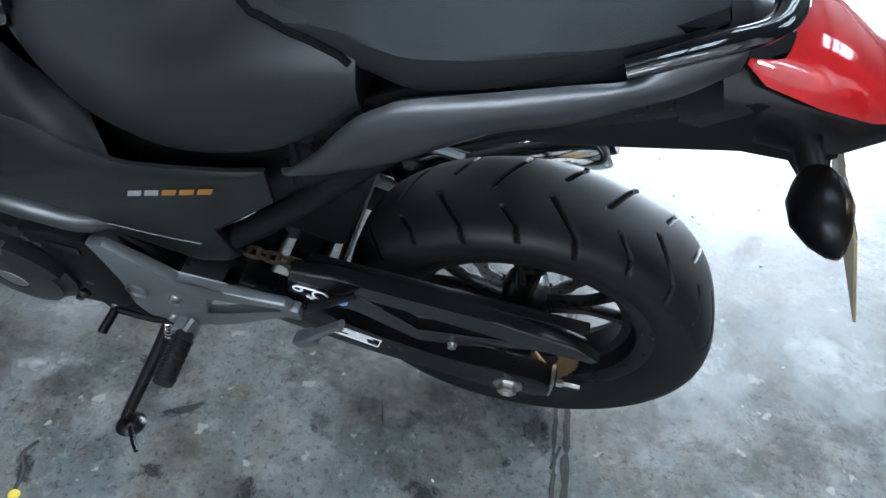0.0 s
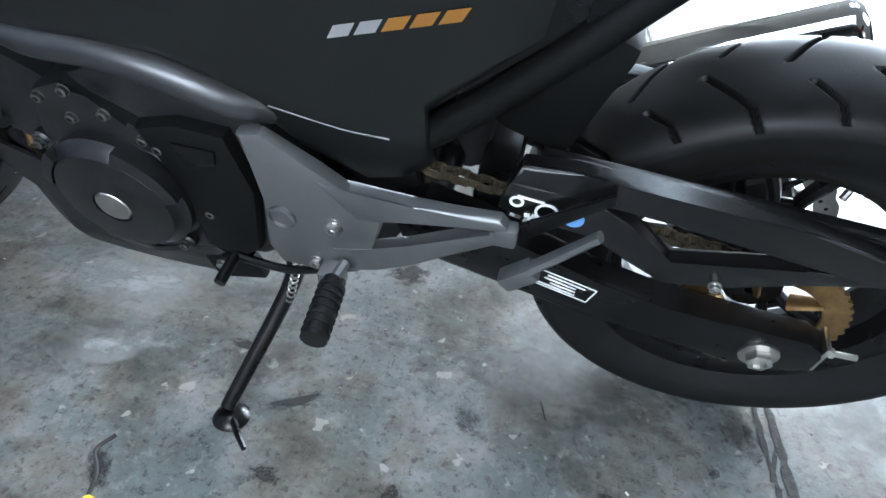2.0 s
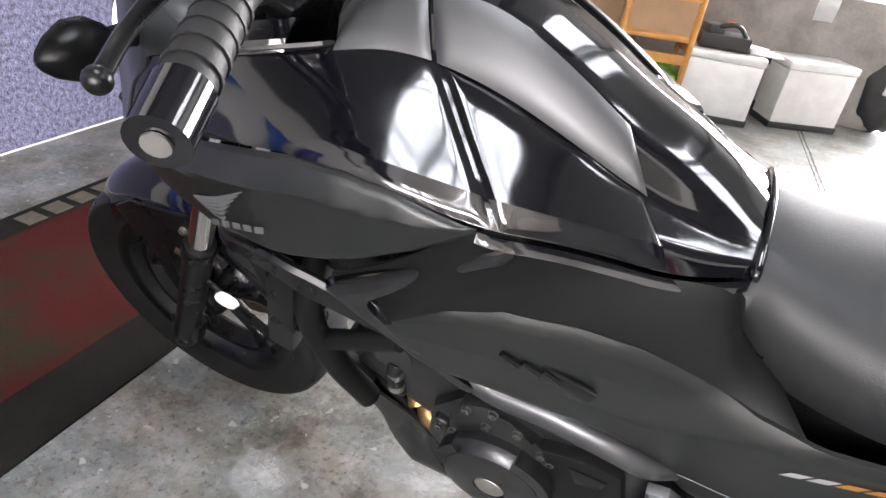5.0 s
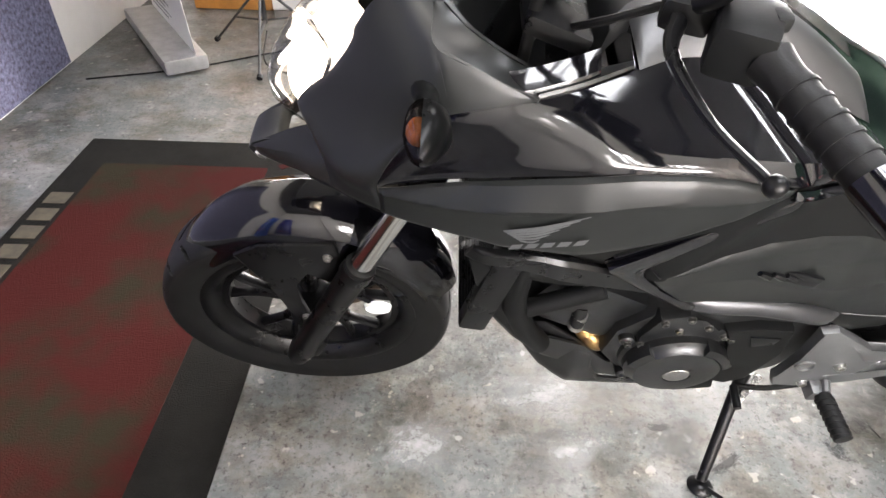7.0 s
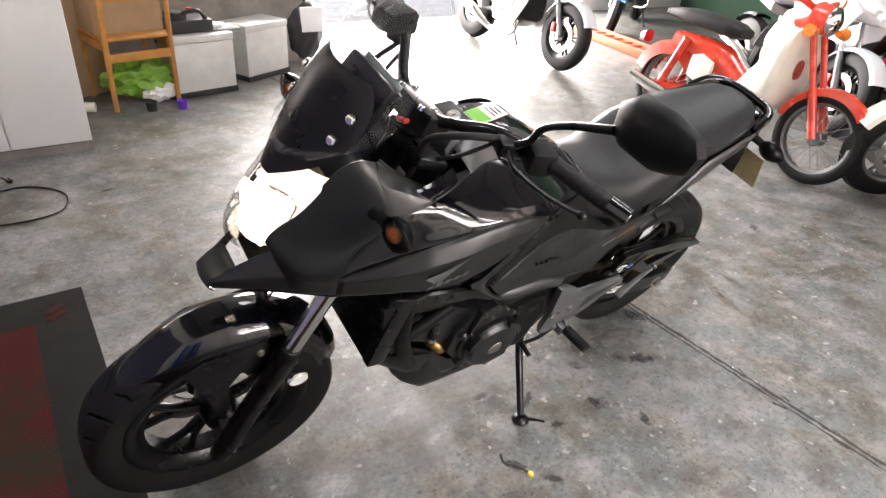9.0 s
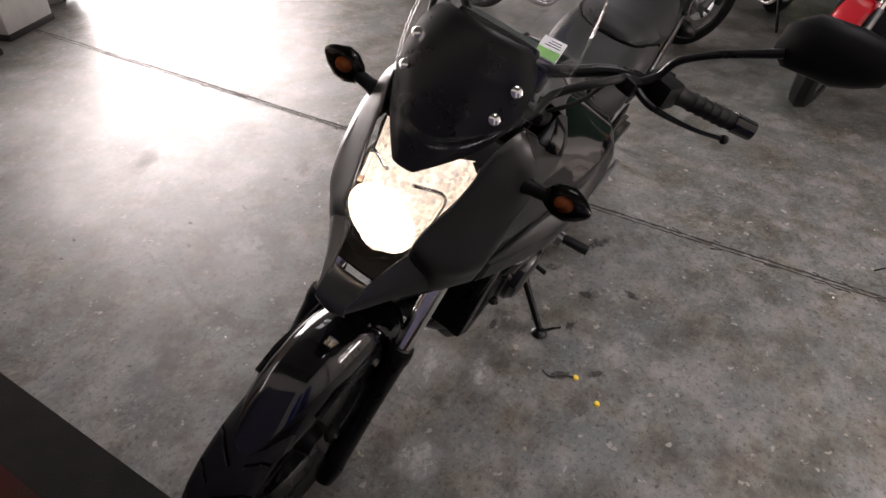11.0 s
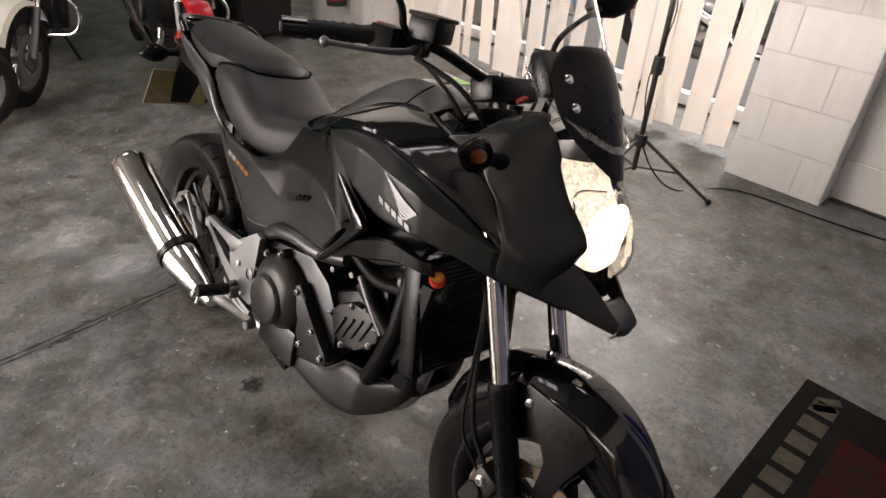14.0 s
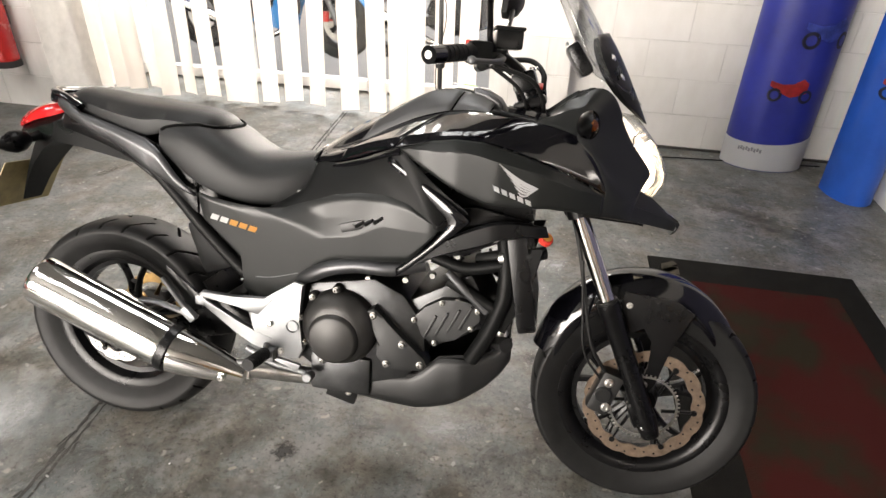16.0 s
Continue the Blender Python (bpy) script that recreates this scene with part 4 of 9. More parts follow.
tagged(part("tool_bag", bm, BLACKP, m=pose(0.66, -3.37, 0.42, 0, 0, 8)), "black tool bag on a pannier case", "bag")
tagged(part("red_cap", lathe(bmesh.new(), [(0, 0), (0.022, 0), (0.02, 0.02), (0, 0.022)], 14, Matrix.Translation((0.64, -3.33, 0.562))), REDP), "red plastic cap on a black bag", "cap")
bm = bmesh.new()
for k in range(5):
    box(bm, (0.02 * k - 0.04, 0.01 * (k % 2), 0.006 + 0.007 * k), (0.20 - 0.02 * k, 0.16, 0.006), Matrix.Rotation(0.25 * k, 4, "Z"))
tagged(part("paper_stack", bm, BANWHITE, m=pose(0.44, -3.42, 0.42, 0, 0, 10)), "loose pile of papers on a pannier case", "papers")

# concrete ledge behind them, with things on it
slab("concrete_ledge", (-0.42, -4.35, 0), (1.75, -3.86, 0.78), CONCR, "rough grey concrete bench wall", "ledge", 0.03)
bm = boxed((0, 0, 0.05), (0.55, 0.30, 0.10), None, 0.03)
tagged(part("folded_jacket", bm, BLACKP, m=pose(0.55, -4.05, 0.78, 0, 0, 8)), "folded black jacket on the concrete ledge", "jacket")
bm = bmesh.new()
for k in range(4):
    box(bm, (0.01 * k, 0, 0.01 + 0.02 * k), (0.36 - 0.03 * k, 0.26, 0.018), Matrix.Rotation(0.15 * k, 4, "Z"), 0.003)
tagged(part("folded_cloth", bm, BANWHITE, m=pose(0.05, -4.05, 0.78)), "folded pale cloths on the concrete ledge", "cloth")
bm = bmesh.new()
loft(bm, [[(x, 0.02 * math.sin(k + x * 20), -0.03 * k) for x in np.linspace(-0.06, 0.06, 6)] for k in range(7)], closed=False)
bmesh.ops.solidify(bm, geom=bm.faces[:], thickness=0.004)
tagged(part("hanging_rag", bm, BANWHITE, m=pose(0.12, -3.84, 0.80)), "white rag hanging over the ledge edge", "rag")
# rucksack
bm = bmesh.new()
bmesh.ops.create_icosphere(bm, subdivisions=4, radius=1.0)
for v in bm.verts:
    v.co = Vector((v.co.x * 0.20, v.co.y * 0.15, max(-0.24, v.co.z * 0.27))) * (1 + 0.12 * noise.noise(v.co * 3))
lowest = min(v.co.z for v in bm.verts)
rk = thing("rucksack", pose(-0.42, -3.95, 0), "black and white rucksack on the floor", "rucksack")
part("body", bm, BLACKP, rk, sharp=60, m=Matrix.Translation((0, 0, -lowest)))
part("white_panel", boxed((-0.05, 0.13, 0.36), (0.20, 0.03, 0.20), Matrix.Rotation(radians(12), 4, "X"), 0.012), BANWHITE, rk)
part("strap", tube(bmesh.new(), [(0.08, 0.06, 0.48), (0.05, 0.09, 0.56), (-0.02, 0.07, 0.50)], 0.012, 8), BLACKP, rk)

# fire extinguisher, bins by the corner wall
fe = thing("fire_extinguisher", pose(-2.42, 2.33, 0.32), "red fire extinguisher hung on the white wall", "extinguisher")
part("cylinder", lathe(bmesh.new(), [(0, 0), (0.06, 0), (0.075, 0.02), (0.078, 0.05), (0.078, 0.40), (0.06, 0.46), (0.025, 0.49), (0.02, 0.53), (0, 0.53)], 24), EXTRED, fe)
part("bracket", boxed((0, 0.085, 0.3), (0.06, 0.03, 0.12), None, 0.004), BLACKP, fe)
part("label_panel", boxed((0, -0.074, 0.25), (0.07, 0.012, 0.12), None, 0.004), BANWHITE, fe)
part("valve", boxed((0, -0.02, 0.55), (0.03, 0.10, 0.04), None, 0.008), BLACKP, fe)
part("base_ring", lathe(bmesh.new(), [(0.07, -0.012), (0.081, -0.012), (0.081, 0.03), (0.07, 0.03)], 24, closed=True), BLACKP, fe)
for x, y, w, h in ((-3.1, 1.95, 0.55, 1.1), (-3.2, 1.30, 0.55, 1.05)):
    wb = thing("wheelie_bin", pose(x, y, 0), "black plastic wheeled bin", "bin", "bins by the corner")
    bm = bmesh.new()
    loft(bm, [[(sx * w / 2 * k, sy * w / 2 * k, z) for sx, sy in ((-1, -1), (1, -1), (1, 1), (-1, 1))] for z, k in ((0.02, 0.82), (h - 0.1, 1.0), (h - 0.08, 1.06), (h - 0.04, 1.06))])
    bmesh.ops.bevel(bm, geom=bm.edges[:], offset=0.02, segments=2, affect="EDGES")
    part("bin_body", bm, BLACKP, wb)
    part("bin_lid", boxed((0, 0, h), (w * 1.08, w * 1.1, 0.05), Matrix.Rotation(radians(4), 4, "Y"), 0.02), BLACKP, wb)
    for s in (-1, 1):
        part("wheel", disc(bmesh.new(), (-w * 0.4, s * w * 0.4, 0.09), 0.09, 0.05, 20, bevel=0.01), GRIPR, wb)
rmp = thing("loading_ramp", pose(-4.0, -3.5, 0, 0, 0, 80), "red painted metal loading ramp on the floor", "ramp")
for s in (-1, 1):
    part("ramp_rail", boxed((0, s * 0.13, 0.05), (1.5, 0.03, 0.09), None, 0.006), RAMPRED, rmp)
for k in range(9):
    part("ramp_rung", boxed((-0.66 + 0.165 * k, 0, 0.06), (0.04, 0.24, 0.02), None, 0.004), RAMPRED, rmp)
# ---- parked motorcycles behind ----
def road_wheel(name, parent, c, R, wide, tyre_mat, rim_mat, style, turn=0.0):
    """A wheel with tyre, rim, hub and spokes; style: wire, cast."""
    w = new(name)
    w.parent = parent
    w.matrix_basis = Matrix.Translation(c) @ Matrix.Rotation(turn, 4, "Z")
    tr, rr = wide * 0.62, R - wide * 0.95
    prof = [(rr, -wide * 0.38), (rr + 0.01, -wide * 0.46), (R - tr * 0.75, -wide * 0.5), (R - tr * 0.25, -wide * 0.36), (R, 0), (R - tr * 0.25, wide * 0.36), (R - tr * 0.75, wide * 0.5), (rr + 0.01, wide * 0.46), (rr, wide * 0.38)]
    part("tyre", lathe(bmesh.new(), prof + [(rr - 0.004, 0)], 40, ACROSS, closed=True), tyre_mat, w)
    rim = [(rr + 0.008, -wide * 0.40), (rr - 0.016, -wide * 0.30), (rr - 0.022, 0), (rr - 0.016, wide * 0.30), (rr + 0.008, wide * 0.40), (rr - 0.004, 0)]
    part("rim", lathe(bmesh.new(), rim, 40, ACROSS, closed=True), rim_mat, w)
    part("hub", disc(bmesh.new(), (0, 0, 0), 0.045, wide * 1.1, 18, bevel=0.006), rim_mat, w)
    if style == "wire":
        bm = bmesh.new()
        for k in range(28):
            a = 2 * math.pi * k / 28
            b = a + (0.45 if k % 2 else -0.45)
            s = 1 if k % 4 < 2 else -1
            tube(bm, [(0.042 * math.cos(b), s * wide * 0.45, 0.042 * math.sin(b)), ((rr - 0.018) * math.cos(a), 0, (rr - 0.018) * math.sin(a))], 0.0022, 5, smooth=False)
        tagged(part("wire_spokes", bm, STEEL, w), kind="stuff")
    else:
        for k in range(5):
            a = 2 * math.pi * k / 5
            for d in (-0.16, 0.16):
                bm = tube(bmesh.new(), [(0.04 * math.cos(a), 0, 0.04 * math.sin(a)), ((rr - 0.014) * math.cos(a + d), 0, (rr - 0.014) * math.sin(a + d))], [0.014, 0.010], 8, smooth=False)
                part("spoke", bm, rim_mat, w)
        for s in (-1, 1):
            part("brake_disc", lathe(bmesh.new(), [(0.14, 0), (0.095, 0), (0.095, 0.005), (0.14, 0.005)], 32, Matrix.Translation((0, s * 0.062, 0)) @ ACROSS, closed=True), STEEL, w)
    return w


def arch(R, c, a0, a1, half, drop=0.02, n=16):
    """A curved mudguard round a wheel, with folded-down sides."""
    rings = []
    for a in np.linspace(radians(a0), radians(a1), n):
        u = Vector((math.cos(a), 0, math.sin(a)))
        prof = [(-half, -drop), (-half * 0.8, -0.004), (0, 0.006), (half * 0.8, -0.004), (half, -drop), (half - 0.004, -drop), (half * 0.78, -0.010), (0, 0.0), (-half * 0.78, -0.010), (-half + 0.004, -drop)]
        rings.append([Vector(c) + u * (R + h) + Vector((0, y, 0)) for y, h in prof])
    return loft(bmesh.new(), rings)


def hull(stations, power=2.4, n=18):
    """A rounded body along x: x, middle z, half width, half height."""
    rings = []
    for x, z, w, h in dense_rows(stations, 22):
        ring = []
        for k in range(n):
            a = 2 * math.pi * k / n
            c, s = math.cos(a), math.sin(a)
            ring.append((x, w * math.copysign(abs(c) ** (2 / power), c), z + h * math.copysign(abs(s) ** (2 / power), s)))
        rings.append(ring)
    return loft(bmesh.new(), rings)


def dense_rows(rows, n):
    s = np.array(rows, float)
    t = np.linspace(0, len(s) - 1, n)
    return list(zip(*[np.interp(t, range(len(s)), s[:, k]) for k in range(s.shape[1])]))


def parked_bike(rear, front, style, paint, second, label, lean=-9, steer=0.0, R=0.305, wide=0.12, guard=None, plate_mat=None):
    d = Vector((front[0] - rear[0], front[1] - rear[1], 0))
    L = d.length
    yaw = math.degrees(math.atan2(d.y, d.x))
    b = thing("parked_motorcycle", pose(rear[0], rear[1], 0, 0, 0, yaw) @ Matrix.Rotation(radians(lean), 4, "X"), label, "motorcycle", "parked motorcycles")
    rim_mat = SATIN if style == "sport" else ALU
    kind = "wire" if style == "cub" else "cast"
    road_wheel("rear_wheel", b, (0, 0, R), R, wide * (1.35 if style == "sport" else 1.0), RUBBER, rim_mat, kind)
    S = Matrix.Translation((L - 0.08, 0, 0)) @ Matrix.Rotation(steer, 4, "Z") @ Matrix.Translation((0.08 - L, 0, 0))
    fw = S @ Vector((L, 0, R))
    road_wheel("front_wheel", b, fw, R, wide, RUBBER, rim_mat, kind, steer)
    g = guard or paint
    rake = Vector((-0.27, 0, 0.60))
    top = Vector((L, 0, R)) + rake
    for s in (-1, 1):
        o = Vector((0, s * (0.075 if style != "cub" else 0.06), 0))
        part("fork_leg", tube(bmesh.new(), [S @ (Vector((L, 0, R)) + o), S @ (Vector((L, 0, R)) + rake * 0.45 + o)], 0.026, 12, smooth=False), (paint if style == "cub" else ALU), b)
        part("fork_tube", tube(bmesh.new(), [S @ (Vector((L, 0, R)) + rake * 0.45 + o), S @ (top + o)], 0.019, 12, smooth=False), (paint if style == "cub" else CHROME), b)
        if style != "cub":
            part("caliper", boxed(S @ Vector((L - 0.11, s * 0.07, R + 0.06)), (0.05, 0.04, 0.09), None, 0.01), REDP if style == "sport" else CAST, b)
    bm = arch(R + 0.022, (L, 0, R), 40 if style == "cub" else 25, 165 if style == "cub" else 150, wide * 0.62, 0.05 if style == "cub" else 0.03)
    bm.transform(S)
    part("front_mudguard", bm, g, b, sharp=50)
    bar_c = top + Vector((-0.05, 0, 0.10))
    pts = [(-0.10, 0.36, 0.02), (-0.02, 0.20, 0.03), (0.0, 0.06, 0.0)]
    if style == "sport":
        pts = [(-0.08, 0.30, -0.02), (-0.02, 0.18, 0.0), (0.0, 0.06, 0.0)]
    hb = part("handlebar", tube(bmesh.new(), [S @ (bar_c + Vector(q)) for q in pts] + [S @ (bar_c + Vector((q[0], -q[1], q[2]))) for q in pts[::-1]], 0.012 if style != "cub" else 0.02, 10), paint if style == "cub" else CHROME, b)
    for s in (-1, 1):
        a, c = (S @ (bar_c + Vector((q[0], s * q[1], q[2]))) for q in (pts[0], (pts[0][0] + 0.06, pts[0][1] - 0.12, pts[0][2] + 0.006)))
        part("grip", tube(bmesh.new(), [a, c], 0.018, 12, smooth=False), GRIPR, hb)
        part("indicator", tube(bmesh.new(), [S @ (top + Vector((0.06, s * 0.12, -0.02))), S @ (top + Vector((0.06, s * 0.20, -0.02)))], [0.02, 0.038], 12, smooth=False), AMBER, b)
    part("swingarm", hull([(-0.04, R, 0.10, 0.03), (0.2, R + 0.01, 0.10, 0.035), (0.45, R + 0.06, 0.09, 0.045)], 4), SATIN if style != "cub" else paint, b)
    if style == "cub":
        part("rear_mudguard", arch(R + 0.03, (0, 0, R), 35, 165, 0.075, 0.10), paint, b, sharp=50)
        part("frame_body", hull([(-0.02, 0.60, 0.07, 0.06), (0.2, 0.58, 0.09, 0.09), (0.42, 0.54, 0.085, 0.11), (0.60, 0.44, 0.06, 0.07), (0.78, 0.44, 0.05, 0.05), (0.92, 0.62, 0.05, 0.06)]), paint, b)
        part("leg_shield", hull([(0.62, 0.40, 0.12, 0.10), (0.70, 0.45, 0.17, 0.16), (0.80, 0.53, 0.20, 0.22), (0.88, 0.62, 0.22, 0.24), (0.92, 0.70, 0.20, 0.18)], 3), second, b, "cream moulded leg shield")
        for s in (-1, 1):
            part("side_cover", hull([(0.22, 0.47, 0.012, 0.07), (0.30, 0.47, 0.022, 0.095), (0.40, 0.46, 0.012, 0.07)]), second, b, m=Matrix.Translation((0, s * 0.10, 0)))
            part("shock_absorber", tube(bmesh.new(), [(0.02, s * 0.105, R + 0.02), (0.13, s * 0.10, 0.63)], 0.028, 12, smooth=False), paint, b)
        part("seat", hull([(-0.12, 0.77, 0.10, 0.03), (0.05, 0.775, 0.13, 0.05), (0.25, 0.765, 0.13, 0.055), (0.42, 0.745, 0.11, 0.055), (0.50, 0.74, 0.07, 0.03)], 3), VINYL, b, "black dual seat")
        part("engine", hull([(0.42, 0.30, 0.10, 0.08), (0.55, 0.30, 0.12, 0.10), (0.70, 0.31, 0.09, 0.08), (0.80, 0.32, 0.06, 0.055)], 3), CASTG, b)
        part("chain_case", hull([(-0.04, R, 0.02, 0.05), (0.2, R - 0.005, 0.02, 0.045), (0.45, 0.30, 0.02, 0.06)], 3), paint, b, m=Matrix.Translation((0, 0.10, 0)))
        part("exhaust", tube(bmesh.new(), [(0.74, -0.06, 0.28), (0.62, -0.10, 0.16), (0.40, -0.13, 0.20), (0.0, -0.14, 0.25), (-0.22, -0.145, 0.29)], [0.016, 0.016, 0.03, 0.042, 0.036], 12), CHROME, b, "chrome exhaust")
        hn = part("headlamp_nacelle", hull([(L - 0.40, 0.90, 0.07, 0.05), (L - 0.30, 0.93, 0.10, 0.09), (L - 0.20, 0.92, 0.09, 0.085)], 2.2), paint, b)
        part("headlamp", lathe(bmesh.new(), [(0, 0.03), (0.05, 0.02), (0.078, 0.0), (0.085, -0.02), (0, -0.02)], 24, S @ Matrix.Translation((L - 0.19, 0, 0.92)) @ Matrix.Rotation(radians(90), 4, "Y")), CHROME, b)
        part("tail_lamp", hull([(-0.36, 0.55, 0.03, 0.03), (-0.30, 0.56, 0.05, 0.045)], 3), REDL, b)
        return b
    part("engine", hull([(0.42, 0.42, 0.15, 0.12), (0.55, 0.40, 0.19, 0.16), (0.75, 0.44, 0.18, 0.18), (0.90, 0.48, 0.14, 0.14)], 4), CAST, b)
    for s in (-1, 1):
        part("engine_cover", disc(bmesh.new(), (0.60, s * 0.19, 0.40), 0.10, 0.05, 24, bevel=0.012), CASTG, b)
        part("frame_spar", tube(bmesh.new(), [(0.42, s * 0.13, 0.42), (0.52, s * 0.15, 0.62), (0.80, s * 0.14, 0.76), (L - 0.30, s * 0.05, 0.88)], 0.03, 10), SATIN, b)
    part("fuel_tank", hull([(0.48, 0.80, 0.09, 0.06), (0.58, 0.84, 0.14, 0.10), (0.75, 0.89, 0.17, 0.13), (0.92, 0.90, 0.16, 0.13), (1.02, 0.88, 0.10, 0.09)], 2.8), paint, b)
    part("seat", hull([(-0.05, 0.86, 0.10, 0.03), (0.15, 0.82, 0.14, 0.045), (0.35, 0.79, 0.15, 0.05), (0.52, 0.80, 0.11, 0.045)], 3), VINYL, b)
    tail = part("tail", hull([(-0.32, 0.90, 0.04, 0.02), (-0.18, 0.86, 0.10, 0.05), (0.05, 0.80, 0.14, 0.065), (0.30, 0.73, 0.14, 0.06)], 3), paint, b)
    part("tail_lamp", hull([(-0.36, 0.89, 0.04, 0.02), (-0.30, 0.885, 0.06, 0.03)], 3), REDL, tail)
    part("rear_mudguard", arch(R + 0.035, (0, 0, R), 80, 165, 0.085, 0.03), SATIN, b)
    part("exhaust", tube(bmesh.new(), [(0.82, -0.10, 0.40), (0.80, -0.13, 0.20), (0.50, -0.15, 0.18), (0.20, -0.19, 0.30), (-0.15, -0.21, 0.42)], [0.022, 0.022, 0.025, 0.05, 0.052], 14), CHROME, b)
    if plate_mat:
        pl = part("number_plate", boxed((-0.40, 0, 0.70), (0.004, 0.23, 0.17), Matrix.Rotation(radians(20), 4, "Y")), plate_mat, b, "yellow rear number plate")
        for k in range(3):
            part("plate_bar", boxed((-0.403, -0.06 + 0.06 * k, 0.70), (0.003, 0.035, 0.06), Matrix.Rotation(radians(20), 4, "Y")), SATIN, pl)
    if style == "sport":
        for s in (-1, 1):
            bm = bmesh.new()
            out = [(0.55, 0.30), (0.50, 0.52), (0.62, 0.74), (0.90, 0.86), (L - 0.30, 1.02), (L - 0.02, 0.86), (L - 0.10, 0.70), (L - 0.36, 0.60), (L - 0.46, 0.42), (0.85, 0.24)]
            plate(bm, out, s * 0.20, s * 0.215, 0.004, lambda x, z, s=s: -s * (0.10 * max(0, x - L + 0.45) + 0.10 * max(0, z - 0.8)))
            part("fairing_side", bm, paint, b, sharp=30)
            part("fairing_stripe", plate(bmesh.new(), [(0.62, 0.40), (0.80, 0.66), (L - 0.36, 0.88), (L - 0.28, 0.82), (L - 0.5, 0.66), (0.80, 0.42)], s * 0.216, s * 0.219, 0, lambda x, z, s=s: -s * (0.10 * max(0, x - L + 0.45) + 0.10 * max(0, z - 0.8))), second, b)
        part("nose", hull([(L - 0.36, 0.93, 0.19, 0.12), (L - 0.18, 0.91, 0.16, 0.12), (L - 0.02, 0.86, 0.10, 0.07), (L + 0.05, 0.83, 0.04, 0.03)], 2.6), paint, b)
        for s in (-1, 1):
            part("headlamp", hull([(L - 0.10, 0.88, 0.05, 0.035), (L + 0.0, 0.868, 0.035, 0.022)], 2.2), LENS_CHROME, b, m=Matrix.Translation((0.02, s * 0.065, 0.01)))
        bm = loft(bmesh.new(), [[(x, y * w, z - 0.06 * abs(y) ** 2) for y in np.linspace(-1, 1, 9)] + [(x - 0.003, y * w, z - 0.004 - 0.06 * abs(y) ** 2) for y in np.linspace(1, -1, 9)] for x, w, z in ((L - 0.08, 0.12, 1.00), (L - 0.20, 0.14, 1.09), (L - 0.32, 0.13, 1.13))])
        part("screen", bm, SMOKE, b)
    else:
        hl = S @ Vector((L - 0.20, 0, 0.88))
        Hm = Matrix.Translation(hl) @ Matrix.Rotation(steer, 4, "Z") @ Matrix.Rotation(radians(90), 4, "Y")
        sh = part("headlamp_shell", lathe(bmesh.new(), [(0, -0.11), (0.05, -0.10), (0.085, -0.05), (0.092, 0.0), (0.086, 0.004), (0, 0.004)], 28, Hm), CHROME, b)
        part("headlamp_lens", lathe(bmesh.new(), [(0, 0.022), (0.05, 0.017), (0.084, 0.006), (0.084, 0.002), (0, 0.002)], 28, Hm), REFLW, sh)
        for s in (-1, 1):
            part("clock", lathe(bmesh.new(), [(0, 0.02), (0.038, 0.018), (0.042, 0.0), (0.03, -0.04), (0, -0.045)], 20, S @ Matrix.Translation((L - 0.30, s * 0.055, 1.02)) @ Matrix.Rotation(radians(-35), 4, "Y")), CHROME, b)
        part("radiator", boxed((0.98, 0, 0.55), (0.04, 0.30, 0.32), Matrix.Rotation(radians(-18), 4, "Y"), 0.008), SATIN, b)
        part("crash_bar", tube(bmesh.new(), [(0.80, 0.10, 0.30), (0.92, 0.26, 0.36), (0.96, 0.28, 0.52), (0.92, 0.10, 0.66)], 0.013, 10), CHROME, b)
    part("side_stand", tube(bmesh.new(), [(0.45, 0.14, 0.26), (0.48, 0.30, 0.26 - 0.26 + 0.30 * abs(math.tan(radians(lean))) * -1 + 0.012)], 0.012, 8, smooth=False), SATIN, b)
    return b


LENS_CHROME = REFLW
parked_bike((-2.26, -1.50), (-2.16, -0.30), "cub", CUBRED, CREAM, "red and cream step-through motorcycle with a black seat", -6, R=0.28, wide=0.07)
parked_bike((-2.57, -4.28), (-2.52, -2.87), "sport", SPORTW, REDP, "white sports motorcycle with red brake calipers", -8)
parked_bike((-3.70, 0.46), (-2.40, 0.03), "naked", SATIN, ALU, "black roadster motorcycle with a round headlamp and pale mudguard", -10, steer=-0.35, guard=CREAM)
parked_bike((-3.95, -1.95), (-3.36, -0.76), "sport", SPORTW, SPORTB, "white and blue sports motorcycle in the back row", -8)
parked_bike((-5.05, 0.30), (-4.05, -0.58), "sport", SPORTR, SATIN, "red sports motorcycle in the back row", -8, plate_mat=YELLOWP)
parked_bike((-3.2, 1.15), (-1.87, 0.86), "naked", SPORTR, SATIN, "red roadster motorcycle in the dark corner", -8)
parked_bike((-5.3, -1.7), (-3.95, -1.75), "naked", GREYP, SATIN, "grey roadster motorcycle in the back row", -9, steer=0.2)
parked_bike((-5.6, -4.55), (-4.4, -3.98), "naked", SPORTB, SATIN, "blue roadster motorcycle in the back row", -9, steer=0.3)
parked_bike((-5.9, -0.7), (-4.75, -1.05), "naked", SATIN, SATIN, "black roadster motorcycle in the back row", -9, steer=-0.2)
# behind the window
parked_bike((-2.1, 4.30), (-0.75, 4.25), "sport", SPORTB, SATIN, "blue sports motorcycle in the yard behind the blinds", -8)
parked_bike((-0.35, 4.45), (1.0, 4.30), "naked", SATIN, SPORTB, "dark roadster motorcycle in the yard behind the blinds", -8)
# ---- the motorcycle ----
# Own axes: x ahead from the rear axle, y to its left, z up; it leans 16 degrees on its stand.
bike = thing("motorcycle", pose(0, 0, 0, -16), "black and graphite adventure motorcycle leaning on its side stand", "motorcycle")


